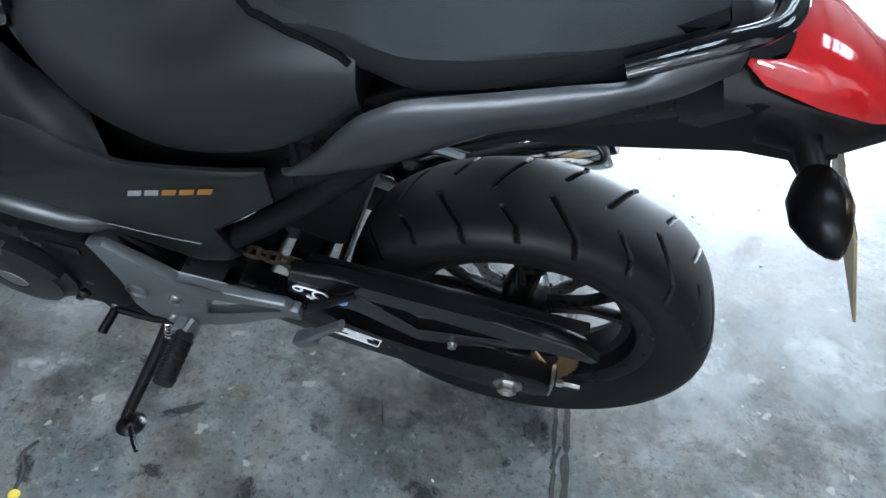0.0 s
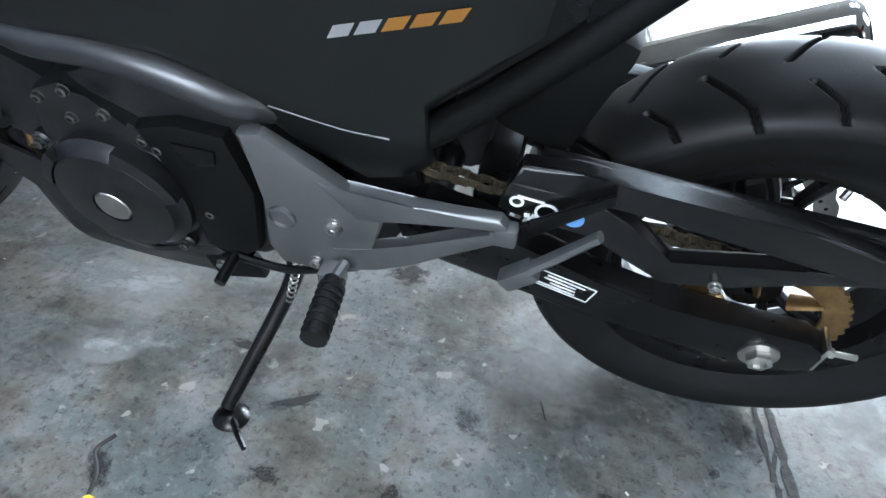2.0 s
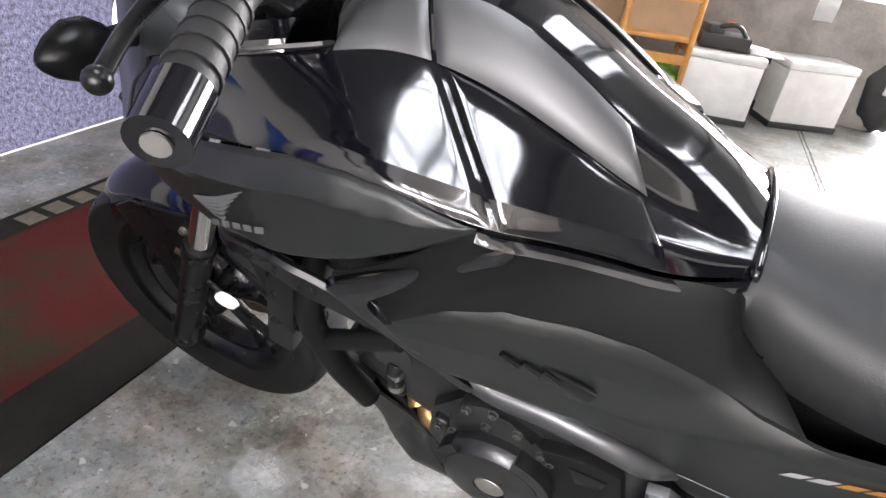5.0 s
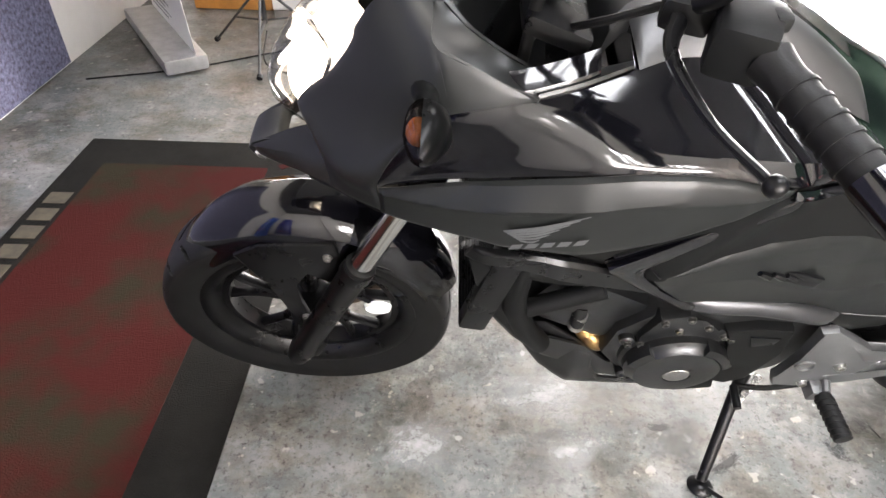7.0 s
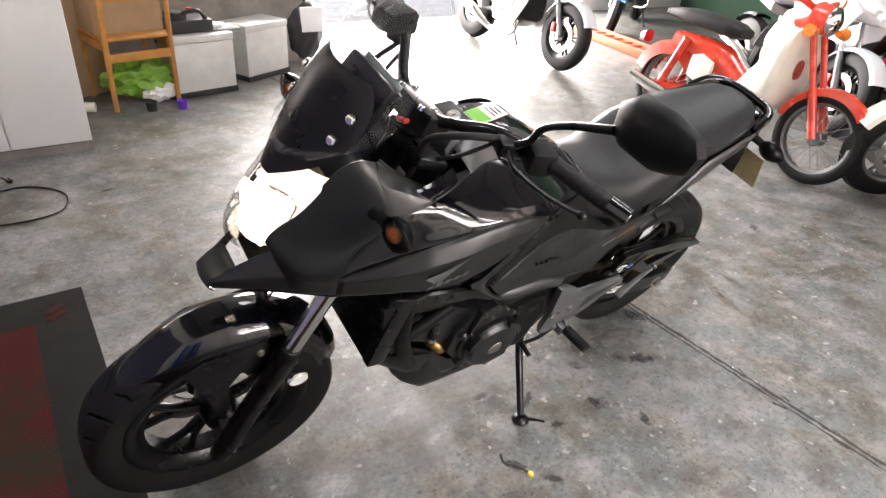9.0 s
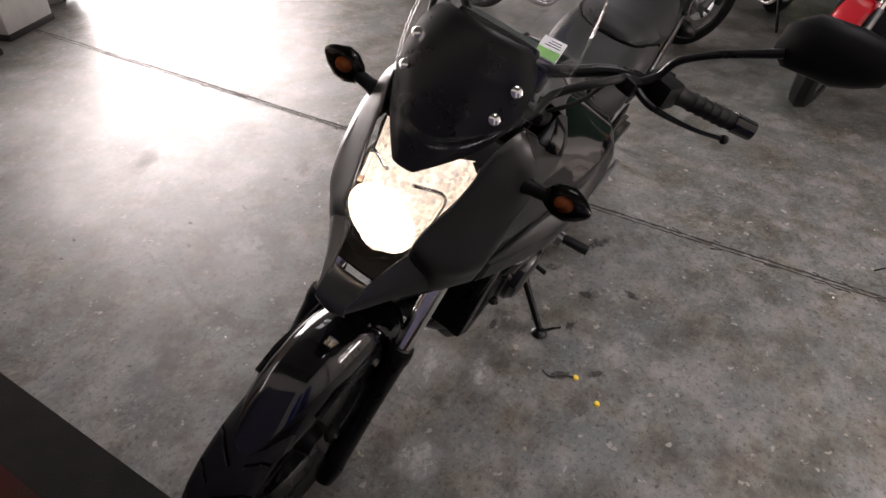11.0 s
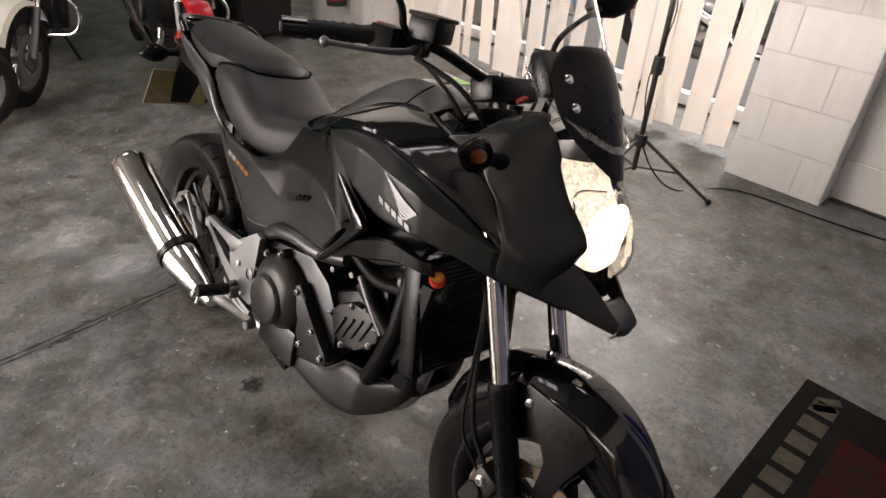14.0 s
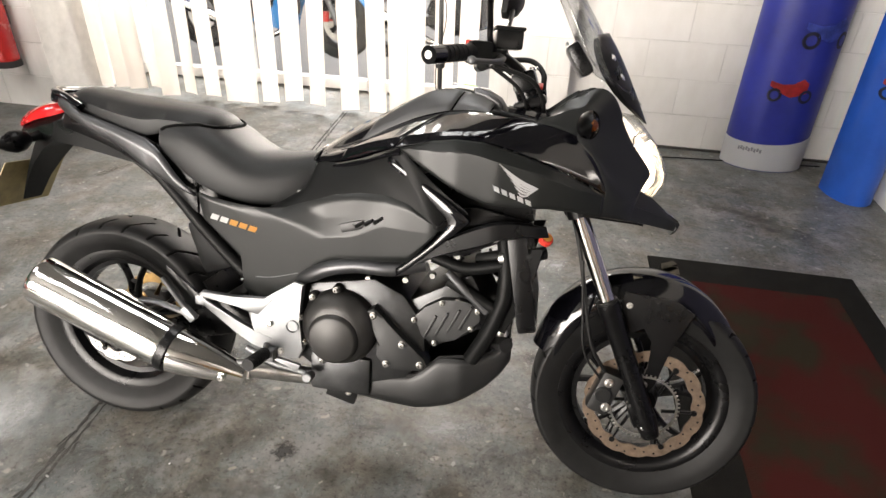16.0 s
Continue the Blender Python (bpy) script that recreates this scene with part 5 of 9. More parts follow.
def resample(pts, n):
    """n points evenly along a line of (x, z) pairs."""
    p = np.array(pts, float)
    s = np.concatenate([[0], np.cumsum(np.hypot(*np.diff(p, axis=0).T))])
    t = np.linspace(0, s[-1], n)
    return np.stack([np.interp(t, s, p[:, 0]), np.interp(t, s, p[:, 1])], 1)


def curve2(pts, n):
    """The same, smoothed."""
    return resample([(q.x, q.z) for q in smooth_path([(x, 0, z) for x, z in pts], 8)], n)


def shell(top, low, wide, n=28, m=10, thick=0.006, roll=0.006, bulge=0.0, sharp_line=False):
    """A curved side panel between an upper and a lower edge line; wide(x, z) is its distance from the middle plane."""
    a, b = (resample(top, n), resample(low, n)) if sharp_line else (curve2(top, n), curve2(low, n))
    bm = bmesh.new()
    outer, inner = [], []
    for i in range(n):
        ro, ri = [], []
        for j in range(m):
            v = j / (m - 1)
            x, z = a[i] * (1 - v) + b[i] * v
            e = min(v, 1 - v, 2.5 * i / (n - 1), 2.5 * (1 - i / (n - 1)))
            y = wide(x, z) + bulge * math.sin(math.pi * v) - roll * max(0, 1 - e / 0.12) ** 2
            ro.append(bm.verts.new((x, y, z)))
            ri.append(bm.verts.new((x, y - thick, z)))
        outer.append(ro)
        inner.append(ri)
    for g, flip in ((outer, False), (inner, True)):
        for i in range(n - 1):
            for j in range(m - 1):
                q = (g[i][j], g[i + 1][j], g[i + 1][j + 1], g[i][j + 1])
                bm.faces.new(q[::-1] if flip else q)
    ring = [(i, 0) for i in range(n)] + [(n - 1, j) for j in range(1, m)] + [(i, m - 1) for i in range(n - 2, -1, -1)] + [(0, j) for j in range(m - 2, 0, -1)]
    for (i, j), (k, o) in zip(ring, ring[1:] + ring[:1]):
        bm.faces.new((outer[i][j], inner[i][j], inner[k][o], outer[k][o]))
    return bm


def both(name, bm, mats, label="", parent=None, sharp=38):
    """The left part and its mirror image."""
    r = mirror_y(bm)
    return part(name, bm, mats, parent or bike, label, sharp), part(name, r, mats, parent or bike, label, sharp)


WX = [0.15, 0.45, 0.65, 0.85, 1.0, 1.1, 1.2, 1.3, 1.36, 1.41, 1.45, 1.49, 1.54]
WY = [0.145, 0.168, 0.182, 0.202, 0.222, 0.232, 0.222, 0.19, 0.152, 0.118, 0.092, 0.072, 0.05]


def body(x, z):
    """Half the width of the bodywork."""
    w = float(np.interp(x, WX, WY))
    w -= 0.75 * max(0, z - 0.93) ** 1.25 + 0.10 * max(0, 0.80 - z)
    return w


# -- wheels --
def tread(ang, across, lanes, turn):
    """Depth of the tread's grooves at an angle and a place across the tyre (-1 to 1)."""
    u = (ang * lanes / (2 * math.pi)) % 1.0
    s = abs(across)
    step = 2 * math.pi / lanes * turn
    ph = 0.0 if across >= 0 else 0.5

    def off(path):
        d = abs((u - path - ph) % 1.0)
        return min(d, 1 - d) * step

    def stick(a):
        return 0.55 * a if a < 0.5 else 0.275 + 0.12 * (a - 0.5)

    g = 0.0
    if 0.02 < s < 0.86:
        g = max(g, 1.9 - off(stick(s)) / 0.0026)
    if 0.22 < s < 0.78:
        g = max(g, 1.9 - off(0.5 + stick(s)) / 0.0024)
    g = min(1.0, g)
    return g


def tyre(radius, half, rim, lanes, seg):
    """A road tyre with cut grooves, its middle at the origin, axle along y."""
    prof = [(rim - 0.004, half * 0.62), (rim + 0.012, half * 0.72), (rim + 0.03, half * 0.88), (rim + 0.05, half * 0.97)]
    crown = 85
    top = rim + 0.062
    for k in range(crown):
        s = 1 - 2 * k / (crown - 1)
        prof.append((top + (radius - top) * (1 - abs(s) ** 2.3), half * math.sin(s * math.pi / 2) * (1.0 if abs(s) < 0.98 else 0.995)))
    prof += [(r, -h) for r, h in prof[3::-1]]
    bm = bmesh.new()
    rings = []
    for i in range(seg):
        a = 2 * math.pi * i / seg
        ring = []
        for k, (r, h) in enumerate(prof):
            s = 1 - 2 * (k - 4) / (crown - 1)
            g = tread(a, s, lanes, radius) if 4 <= k < 4 + crown else 0
            r = r - 0.0055 * g
            ring.append((bm.verts.new((r * math.cos(a), h, r * math.sin(a))), g > 0.3))
        rings.append(ring)
    for i in range(seg):
        p, q = rings[i], rings[(i + 1) % seg]
        for k in range(len(prof) - 1):
            four = (p[k], q[k], q[k + 1], p[k + 1])
            bm.faces.new([v for v, _ in four]).material_index = 1 if sum(f for _, f in four) > 2 else 0
    return bm


def wheel(name, centre, radius, half, rim, lanes, seg, spokes, label):
    r = rim
    bm = bmesh.new()
    w = half * 0.62
    lathe(bm, [(r + 0.008, w + 0.006), (r + 0.008, w + 0.001), (r - 0.012, w - 0.006), (r - 0.02, w * 0.5), (r - 0.034, 0.012), (r - 0.034, -0.012), (r - 0.02, -w * 0.5),
               (r - 0.012, -w + 0.006), (r + 0.008, -w - 0.001), (r + 0.008, -w - 0.006), (r - 0.003, -w - 0.007), (r - 0.02, -w + 0.002), (r - 0.03, -w * 0.5), (r - 0.044, -0.02),
               (r - 0.044, 0.02), (r - 0.03, w * 0.5), (r - 0.02, w - 0.002), (r - 0.003, w + 0.007)], 72, ACROSS, closed=True)
    hub = bmesh.new()
    lathe(hub, [(0.012, 0.055), (0.036, 0.055), (0.04, 0.045), (0.046, 0.02), (0.05, 0), (0.046, -0.02), (0.04, -0.045), (0.036, -0.055), (0.012, -0.055)], 28, ACROSS, closed=True)
    arms = []
    for k in range(spokes):
        a = 2 * math.pi * k / spokes + 0.3
        arm = bmesh.new()
        arms.append(arm)
        for e in (-1, 1):
            b = a + e * 0.24
            p0 = Vector((0.042 * math.cos(a + e * 0.12), 0, 0.042 * math.sin(a + e * 0.12)))
            p1 = Vector((0.115 * math.cos(a + e * 0.13), 0, 0.115 * math.sin(a + e * 0.13)))
            p2 = Vector(((r - 0.038) * math.cos(b), 0, (r - 0.038) * math.sin(b)))
            tube(arm, [p0, p1, p2], [0.016, 0.0115, 0.013], 8, squash=0.75)
        tube(arm, [(0.112 * math.cos(a - 0.16), 0, 0.112 * math.sin(a - 0.16)), (0.112 * math.cos(a + 0.16), 0, 0.112 * math.sin(a + 0.16))], 0.008, 8, smooth=False)
    rimo = part(name, bm, SATIN, bike, label, m=Matrix.Translation(centre))
    part("hub", hub, SATIN, rimo)
    for arm in arms:
        part("spoke", arm, SATIN, rimo)
    part("tyre", tyre(radius, half, rim, lanes, seg), [RUBBER, GROOVE], rimo, "black grooved rubber tyre", 35)
    bm = bmesh.new()
    va = 1.9
    tube(bm, [((r - 0.034) * math.cos(va), 0, (r - 0.034) * math.sin(va)), ((r - 0.065) * math.cos(va), 0.012, (r - 0.065) * math.sin(va))], [0.004, 0.005], 8, smooth=False)
    part("valve", bm, STEEL, rimo)
    return rimo


def brake_disc(parent, y, radius, inner, waves, mat):
    bm = bmesh.new()
    n = waves * 10
    ring = []
    for i in range(n):
        a = 2 * math.pi * i / n
        ro = radius - 0.005 * (0.5 + 0.5 * math.cos(waves * a)) ** 3
        ri = inner + 0.006 * (0.5 + 0.5 * math.cos(waves * a + 1.5))
        ring.append([bm.verts.new((q * math.cos(a), y + s, q * math.sin(a))) for q, s in ((ro, 0.0025), (ro, -0.0025), (ri, -0.0025), (ri, 0.0025))])
    for i in range(n):
        p, q = ring[i], ring[(i + 1) % n]
        for k in range(4):
            bm.faces.new((p[k], q[k], q[(k + 1) % 4], p[(k + 1) % 4]))
    d = part("brake_disc", bm, mat, parent, "worn wavy-edged steel brake disc")
    bm = bmesh.new()
    for i in range(36):
        a = 2 * math.pi * i / 36
        q = inner + (radius - inner) * (0.3 + 0.2 * (i % 3))
        disc(bm, (q * math.cos(a), y, q * math.sin(a)), 0.003, 0.0058, 8)
    tagged(part("drilled_holes", bm, SATIN, d), kind="stuff")
    for i in range(6):
        a = 2 * math.pi * i / 6
        bm = bmesh.new()
        tube(bm, [(0.05 * math.cos(a - 0.2), y, 0.05 * math.sin(a - 0.2)), ((inner + 0.006) * math.cos(a), y, (inner + 0.006) * math.sin(a))], [0.008, 0.006], 6, smooth=False, squash=0.5)
        disc(bm, ((inner + 0.008) * math.cos(a), y + (0.004 if y > 0 else -0.004), (inner + 0.008) * math.sin(a)), 0.008, 0.006, 10)
        part("disc_carrier", bm, SATIN, d)
    return d


rear = wheel("rear_wheel", (0, 0, 0.312), 0.313, 0.082, 0.216, 12, 960, 5, "black cast wheel with forked spokes")
front = wheel("front_wheel", (1.535, 0, 0.300), 0.300, 0.062, 0.216, 13, 910, 5, "black cast wheel with forked spokes")
brake_disc(front, -0.072, 0.158, 0.122, 14, RUST)
brake_disc(rear, -0.088, 0.118, 0.085, 12, STEEL)
bm = bmesh.new()
lathe(bm, [(0.083, -0.078), (0.088, -0.078), (0.088, -0.081), (0.083, -0.081)], 60, ACROSS, closed=True)
for i in range(50):
    a = 2 * math.pi * i / 50
    box(bm, (0.0905 * math.cos(a), -0.0795, 0.0905 * math.sin(a)), (0.006, 0.003, 0.004), Matrix.Rotation(-a, 4, "Y"))
part("sensor_ring", bm, STEEL, front, "toothed speed sensor ring")
bm = bmesh.new()
n = 43
ring = []
for i in range(n * 4):
    a = 2 * math.pi * i / (n * 4)
    q = (0.104, 0.108, 0.108, 0.104)[i % 4]
    ring.append([bm.verts.new((w * math.cos(a), 0.098 + s, w * math.sin(a))) for w, s in ((q, 0.003), (q, -0.003), (0.075, -0.003), (0.075, 0.003))])
for i in range(n * 4):
    p, q = ring[i], ring[(i + 1) % (n * 4)]
    for k in range(4):
        bm.faces.new((p[k], q[k], q[(k + 1) % 4], p[(k + 1) % 4]))
for i in range(5):
    a = 2 * math.pi * i / 5
    tube(bm, [(0.04 * math.cos(a), 0.085, 0.04 * math.sin(a)), (0.08 * math.cos(a), 0.098, 0.08 * math.sin(a))], [0.014, 0.009], 8, smooth=False, squash=0.4)
part("sprocket", bm, BRASS, rear, "gold-coloured rear sprocket")

# -- chain --
def chain_links(bm, a, b, y):
    a, b = Vector(a), Vector(b)
    d = (b - a)
    n = int(d.length / 0.0159)
    d.normalize()
    rot = Matrix.Rotation(-math.atan2(d.z, d.x), 4, "Y")
    for i in range(n):
        c = a + d * (0.0159 * (i + 0.5))
        w = 0.008 if i % 2 else 0.0055
        for s in (-1, 1):
            box(bm, (c.x, y + s * w, c.z), (0.019, 0.0022, 0.0115), rot)
        disc(bm, (c.x - 0.008 * d.x, y, c.z - 0.008 * d.z), 0.0048, 0.019, 8)


bm = bmesh.new()
chain_links(bm, (0.06, 0, 0.415), (0.57, 0, 0.488), 0.098)
chain_links(bm, (0.0, 0, 0.206), (0.57, 0, 0.40), 0.098)
tagged(part("drive_chain", bm, CHAINM, bike, "oily brown drive chain"), kind="stuff")

# -- swingarm, chain guard, axle --
def arm_outline():
    return [(0.47, 0.44), (0.43, 0.47), (0.36, 0.452), (0.30, 0.414), (0.22, 0.388), (0.13, 0.364), (0.05, 0.356), (-0.045, 0.350), (-0.075, 0.33), (-0.072, 0.292), (-0.03, 0.276), (0.02, 0.28), (0.12, 0.298), (0.24, 0.322), (0.41, 0.366), (0.46, 0.40)]


bm = plate(bmesh.new(), arm_outline(), 0.118, 0.156, bevel=0.007)
arm = part("swingarm", bm, SATIN, bike, "satin black box-section swingarm")
part("swingarm", plate(bmesh.new(), arm_outline(), -0.14, -0.11, bevel=0.007), SATIN, bike, "satin black box-section swingarm")
part("pivot_tube", tube(bmesh.new(), [(0.44, -0.12, 0.43), (0.44, 0.12, 0.43)], 0.034, 16, smooth=False), SATIN, arm)
part("cross_brace", boxed((0.36, 0, 0.42), (0.05, 0.2, 0.06), None, 0.012), SATIN, arm)
bm = bmesh.new()
lathe(bm, [(0, 0), (0.021, 0), (0.021, 0.004), (0.016, 0.005), (0.016, 0.016), (0.013, 0.018), (0.009, 0.018), (0.009, 0.013), (0, 0.013)], 6, Matrix.Translation((0, 0.156, 0.312)) @ Matrix.Rotation(radians(-90), 4, "X"))
disc(bm, (0, 0.158, 0.312), 0.024, 0.004, 24)
part("axle_nut", bm, STEEL, arm)
bm = bmesh.new()
box(bm, (-0.068, 0.138, 0.322), (0.006, 0.036, 0.05), None, 0.002)
tube(bm, [(-0.115, 0.138, 0.318), (-0.05, 0.138, 0.318)], 0.004, 8, smooth=False)
disc(bm, (-0.082, 0.138, 0.318), 0.007, 0.01, 6, Matrix.Rotation(radians(90), 4, "Z"))
part("chain_adjuster", bm, STEEL, arm)
# guard: upper blade over the chain and the kinked lower stay
bm = plate(bmesh.new(), [(0.335, 0.534), (0.325, 0.562), (0.265, 0.565), (0.17, 0.555), (0.04, 0.541), (-0.07, 0.515), (-0.112, 0.488), (-0.105, 0.478), (-0.06, 0.484), (0.03, 0.497), (0.17, 0.521), (0.25, 0.531)], 0.145, 0.168, bevel=0.005)
box(bm, (0.11, 0.138, 0.541), (0.40, 0.018, 0.005), Matrix.Rotation(radians(-5), 4, "Y"), 0.002)
guard = part("chain_guard", bm, GUARDB, bike, "matt black plastic chain guard")
bm = plate(bmesh.new(), [(0.335, 0.534), (0.25, 0.531), (0.20, 0.498), (0.15, 0.452), (0.02, 0.482), (-0.07, 0.492), (-0.07, 0.482), (0.02, 0.458), (0.085, 0.428), (0.15, 0.418), (0.20, 0.445), (0.235, 0.475), (0.30, 0.478), (0.345, 0.49)], 0.14, 0.162, bevel=0.004)
part("lower_stay", bm, GUARDB, guard)
part("guard_bolt", bolt(bmesh.new(), (0.095, 0.162, 0.432), 0.006), STEEL, guard)
# stickers on the guard and the arm
bm = bmesh.new()
lathe(bm, [(0.010, 0), (0.013, 0), (0.013, 0.001), (0.010, 0.001)], 24, Matrix.Translation((0.292, 0.1625, 0.498)) @ ACROSS, closed=True)
lathe(bm, [(0.005, 0), (0.008, 0), (0.008, 0.001), (0.005, 0.001)], 20, Matrix.Translation((0.325, 0.1625, 0.507)) @ ACROSS, closed=True)
tube(bm, [(0.325, 0.1632, 0.516), (0.296, 0.1632, 0.512)], 0.0015, 6, smooth=False)
for k in range(3):
    box(bm, (0.312 - 0.004 * k, 0.1632, 0.489 - 0.004 * (k % 2)), (0.006, 0.001, 0.006))
part("chain_sticker", bm, WHITEP, guard, "white chain tension diagram sticker")
bm = disc(bmesh.new(), (0.262, 0.1628, 0.495), 0.011, 0.001, 20)
part("round_sticker", bm, BLUEP, guard, "small round blue and white sticker")
bm = bmesh.new()
sl = Matrix.Translation((0.252, 0.1565, 0.368)) @ Matrix.Rotation(radians(-17), 4, "Y")
for dx, dz, w, h in ((0, 0.014, 0.075, 0.0016), (0, -0.014, 0.075, 0.0016), (-0.037, 0, 0.0016, 0.028), (0.037, 0, 0.0016, 0.028)):
    box(bm, sl @ Vector((dx, 0, dz)), (w, 0.001, h), sl.to_3x3().to_4x4())
for k in range(4):
    box(bm, sl @ Vector((0.006 * (k % 2), 0, 0.008 - 0.006 * k)), (0.05 - 0.008 * (k % 3), 0.001, 0.0022), sl.to_3x3().to_4x4())
part("notice_sticker", bm, WHITEP, arm, "pale outlined notice sticker with lines of small print")

# -- inner mudguard before the rear wheel --
OFFSET.x, OFFSET.z = 0.0, 0.0
bm = bmesh.new()
rings = []
for a in np.linspace(radians(2), radians(32), 10):
    c, q = math.cos(a), math.sin(a)
    rings.append([(0.328 * c, y, 0.312 + 0.328 * q) for y in (-0.085, -0.06, 0, 0.06, 0.085)] + [(0.333 * c, y, 0.312 + 0.333 * q) for y in (0.087, 0.061, 0, -0.061, -0.087)])
loft(bm, rings)
part("inner_mudguard", bm, SATIN, bike, "black plastic inner mudguard")

# -- frame tubes --
OFFSET.x, OFFSET.z = 0.018, 0.012


def frame_tube(pts, r, mat=MATT, label="", seg=14):
    both("frame_tube", tube(bmesh.new(), pts, r, seg), mat, label)


frame_tube([(0.912, 0.15, 0.630), (0.830, 0.172, 0.613), (0.744, 0.175, 0.611), (0.671, 0.174, 0.595), (0.617, 0.163, 0.567), (0.582, 0.14, 0.548)], 0.0200, STEELG, "grey painted steel frame tube")
frame_tube([(1.10, 0.12, 0.75), (1.120, 0.150, 0.64), (1.121, 0.157, 0.567), (1.110, 0.156, 0.525), (1.089, 0.152, 0.463), (1.050, 0.138, 0.38)], 0.021, MATT, "matt black frame downtube")
frame_tube([(1.107, 0.152, 0.530), (0.975, 0.146, 0.595)], 0.017)
frame_tube([(1.12, 0.15, 0.655), (1.02, 0.145, 0.63), (0.93, 0.14, 0.65)], 0.016)
frame_tube([(0.50, 0.12, 0.50), (0.42, 0.118, 0.525), (0.30, 0.116, 0.632), (0.20, 0.11, 0.735), (0.06, 0.10, 0.87)], 0.018, MATT, "matt black rear subframe tube")

# -- engine --
OFFSET.x, OFFSET.z = 0.022, 0.006
bm = plate(bmesh.new(), [(0.60, 0.545), (0.55, 0.50), (0.53, 0.42), (0.58, 0.33), (0.64, 0.29), (0.76, 0.27), (0.88, 0.31), (0.93, 0.38), (0.92, 0.47), (0.86, 0.545), (0.78, 0.58)], -0.155, 0.155, bevel=0.015)
engine = part("engine_crankcase", bm, CAST, bike, "black cast engine crankcase")
bm = bmesh.new()
box(bm, (0.965, 0, 0.50), (0.16, 0.27, 0.14), Matrix.Rotation(radians(-30), 4, "Y"), 0.015)
part("cylinder_block", bm, CAST, engine, "black cast cylinder block")
bm = boxed((1.035, 0, 0.535), (0.07, 0.25, 0.15), Matrix.Rotation(radians(-30), 4, "Y"), 0.016)
part("cylinder_head", bm, CAST, engine)
# left: alternator cover
AC = (0.80, 0.15, 0.40)
bm = bmesh.new()
lathe(bm, [(0.100, 0), (0.099, 0.014), (0.093, 0.019), (0.092, 0.033), (0.082, 0.040), (0.077, 0.050), (0.055, 0.055), (0.026, 0.056), (0.026, 0.052), (0.0, 0.052)], 48, Matrix.Translation(AC) @ Matrix.Rotation(radians(-90), 4, "X"))
alt = part("alternator_cover", bm, CAST, engine, "round black alternator cover")
bm = disc(bmesh.new(), (0.80, 0.203, 0.40), 0.024, 0.006, 28, bevel=0.002)
part("cover_plug", bm, STEEL, alt, "silver round plug")
for a0, a1, r0, r1 in ((1.9, 2.9, 0.080, 0.095), (0.2, 0.8, 0.080, 0.095)):
    vs = []
    bm = bmesh.new()
    for k in range(9):
        a = a0 + (a1 - a0) * k / 8
        vs.append([bm.verts.new((0.80 + r * math.cos(a), y, 0.40 + r * math.sin(a))) for r, y in ((r0, 0.185), (r0, 0.201), (r1, 0.197), (r1, 0.175))])
    for p, q in zip(vs, vs[1:]):
        for k in range(4):
            bm.faces.new((p[k], q[k], q[(k + 1) % 4], p[(k + 1) % 4]))
    bm.faces.new(vs[0]), bm.faces.new(vs[-1][::-1])
    part("cover_rib", bm, CAST, alt)
for a in (0.5, 1.35, 2.3, 3.3, 4.3, 5.4):
    c = (0.80 + 0.113 * math.cos(a), 0.12, 0.40 + 0.113 * math.sin(a))
    part("bolt_boss", disc(bmesh.new(), (c[0], 0.153, c[2]), 0.014, 0.03, 14, bevel=0.003), CAST, alt)
for a in (0.5, 1.35, 2.3, 3.3, 4.3, 5.4):
    part("cover_bolt", bolt(bmesh.new(), (0.80 + 0.113 * math.cos(a), 0.168, 0.40 + 0.113 * math.sin(a)), 0.0065), ZINC, alt)
bm = plate(bmesh.new(), [(0.745, 0.515), (0.69, 0.53), (0.63, 0.525), (0.612, 0.44), (0.632, 0.325), (0.665, 0.30), (0.715, 0.315), (0.70, 0.38), (0.705, 0.44), (0.73, 0.49)], 0.12, 0.175, bevel=0.01)
part("sprocket_cover", bm, MATT, engine, "matt black front sprocket cover")
bm = plate(bmesh.new(), [(0.70, 0.505), (0.645, 0.503), (0.65, 0.48), (0.685, 0.47)], 0.173, 0.178, bevel=0.003)
part("cover_recess", bm, SATIN, engine)
# right: clutch cover with its raised round cap, and the side arm before it
OFFSET.x, OFFSET.z = 0.0, 0.0
bm = bmesh.new()
lathe(bm, [(0.104, 0), (0.103, 0.02), (0.098, 0.032), (0.088, 0.043), (0.074, 0.052), (0.060, 0.058), (0.0, 0.060)], 48, Matrix.Translation((0.695, -0.15, 0.438)) @ Matrix.Rotation(radians(90), 4, "X"))
clutch = part("clutch_cover", bm, CLUTCHM, engine, "dark grey round clutch cover")
bm = lathe(bmesh.new(), [(0.070, 0), (0.068, 0.014), (0.062, 0.022), (0.058, 0.024), (0.0, 0.026)], 44, Matrix.Translation((0.690, -0.196, 0.420)) @ Matrix.Rotation(radians(90), 4, "X"))
part("cover_cap", bm, CLUTCHM, clutch, "dark grey round cover cap")
for k in range(5):
    a = radians(95 + 38 * k)
    q = (0.695 + 0.107 * math.cos(a), 0.438 + 0.107 * math.sin(a))
    part("bolt_boss", disc(bmesh.new(), (q[0], -0.165, q[1]), 0.012, 0.03, 14, bevel=0.003), CLUTCHM, clutch)
    part("cover_bolt", bolt(bmesh.new(), (q[0], -0.180, q[1]), 0.0065, side=-1), ZINC, clutch)
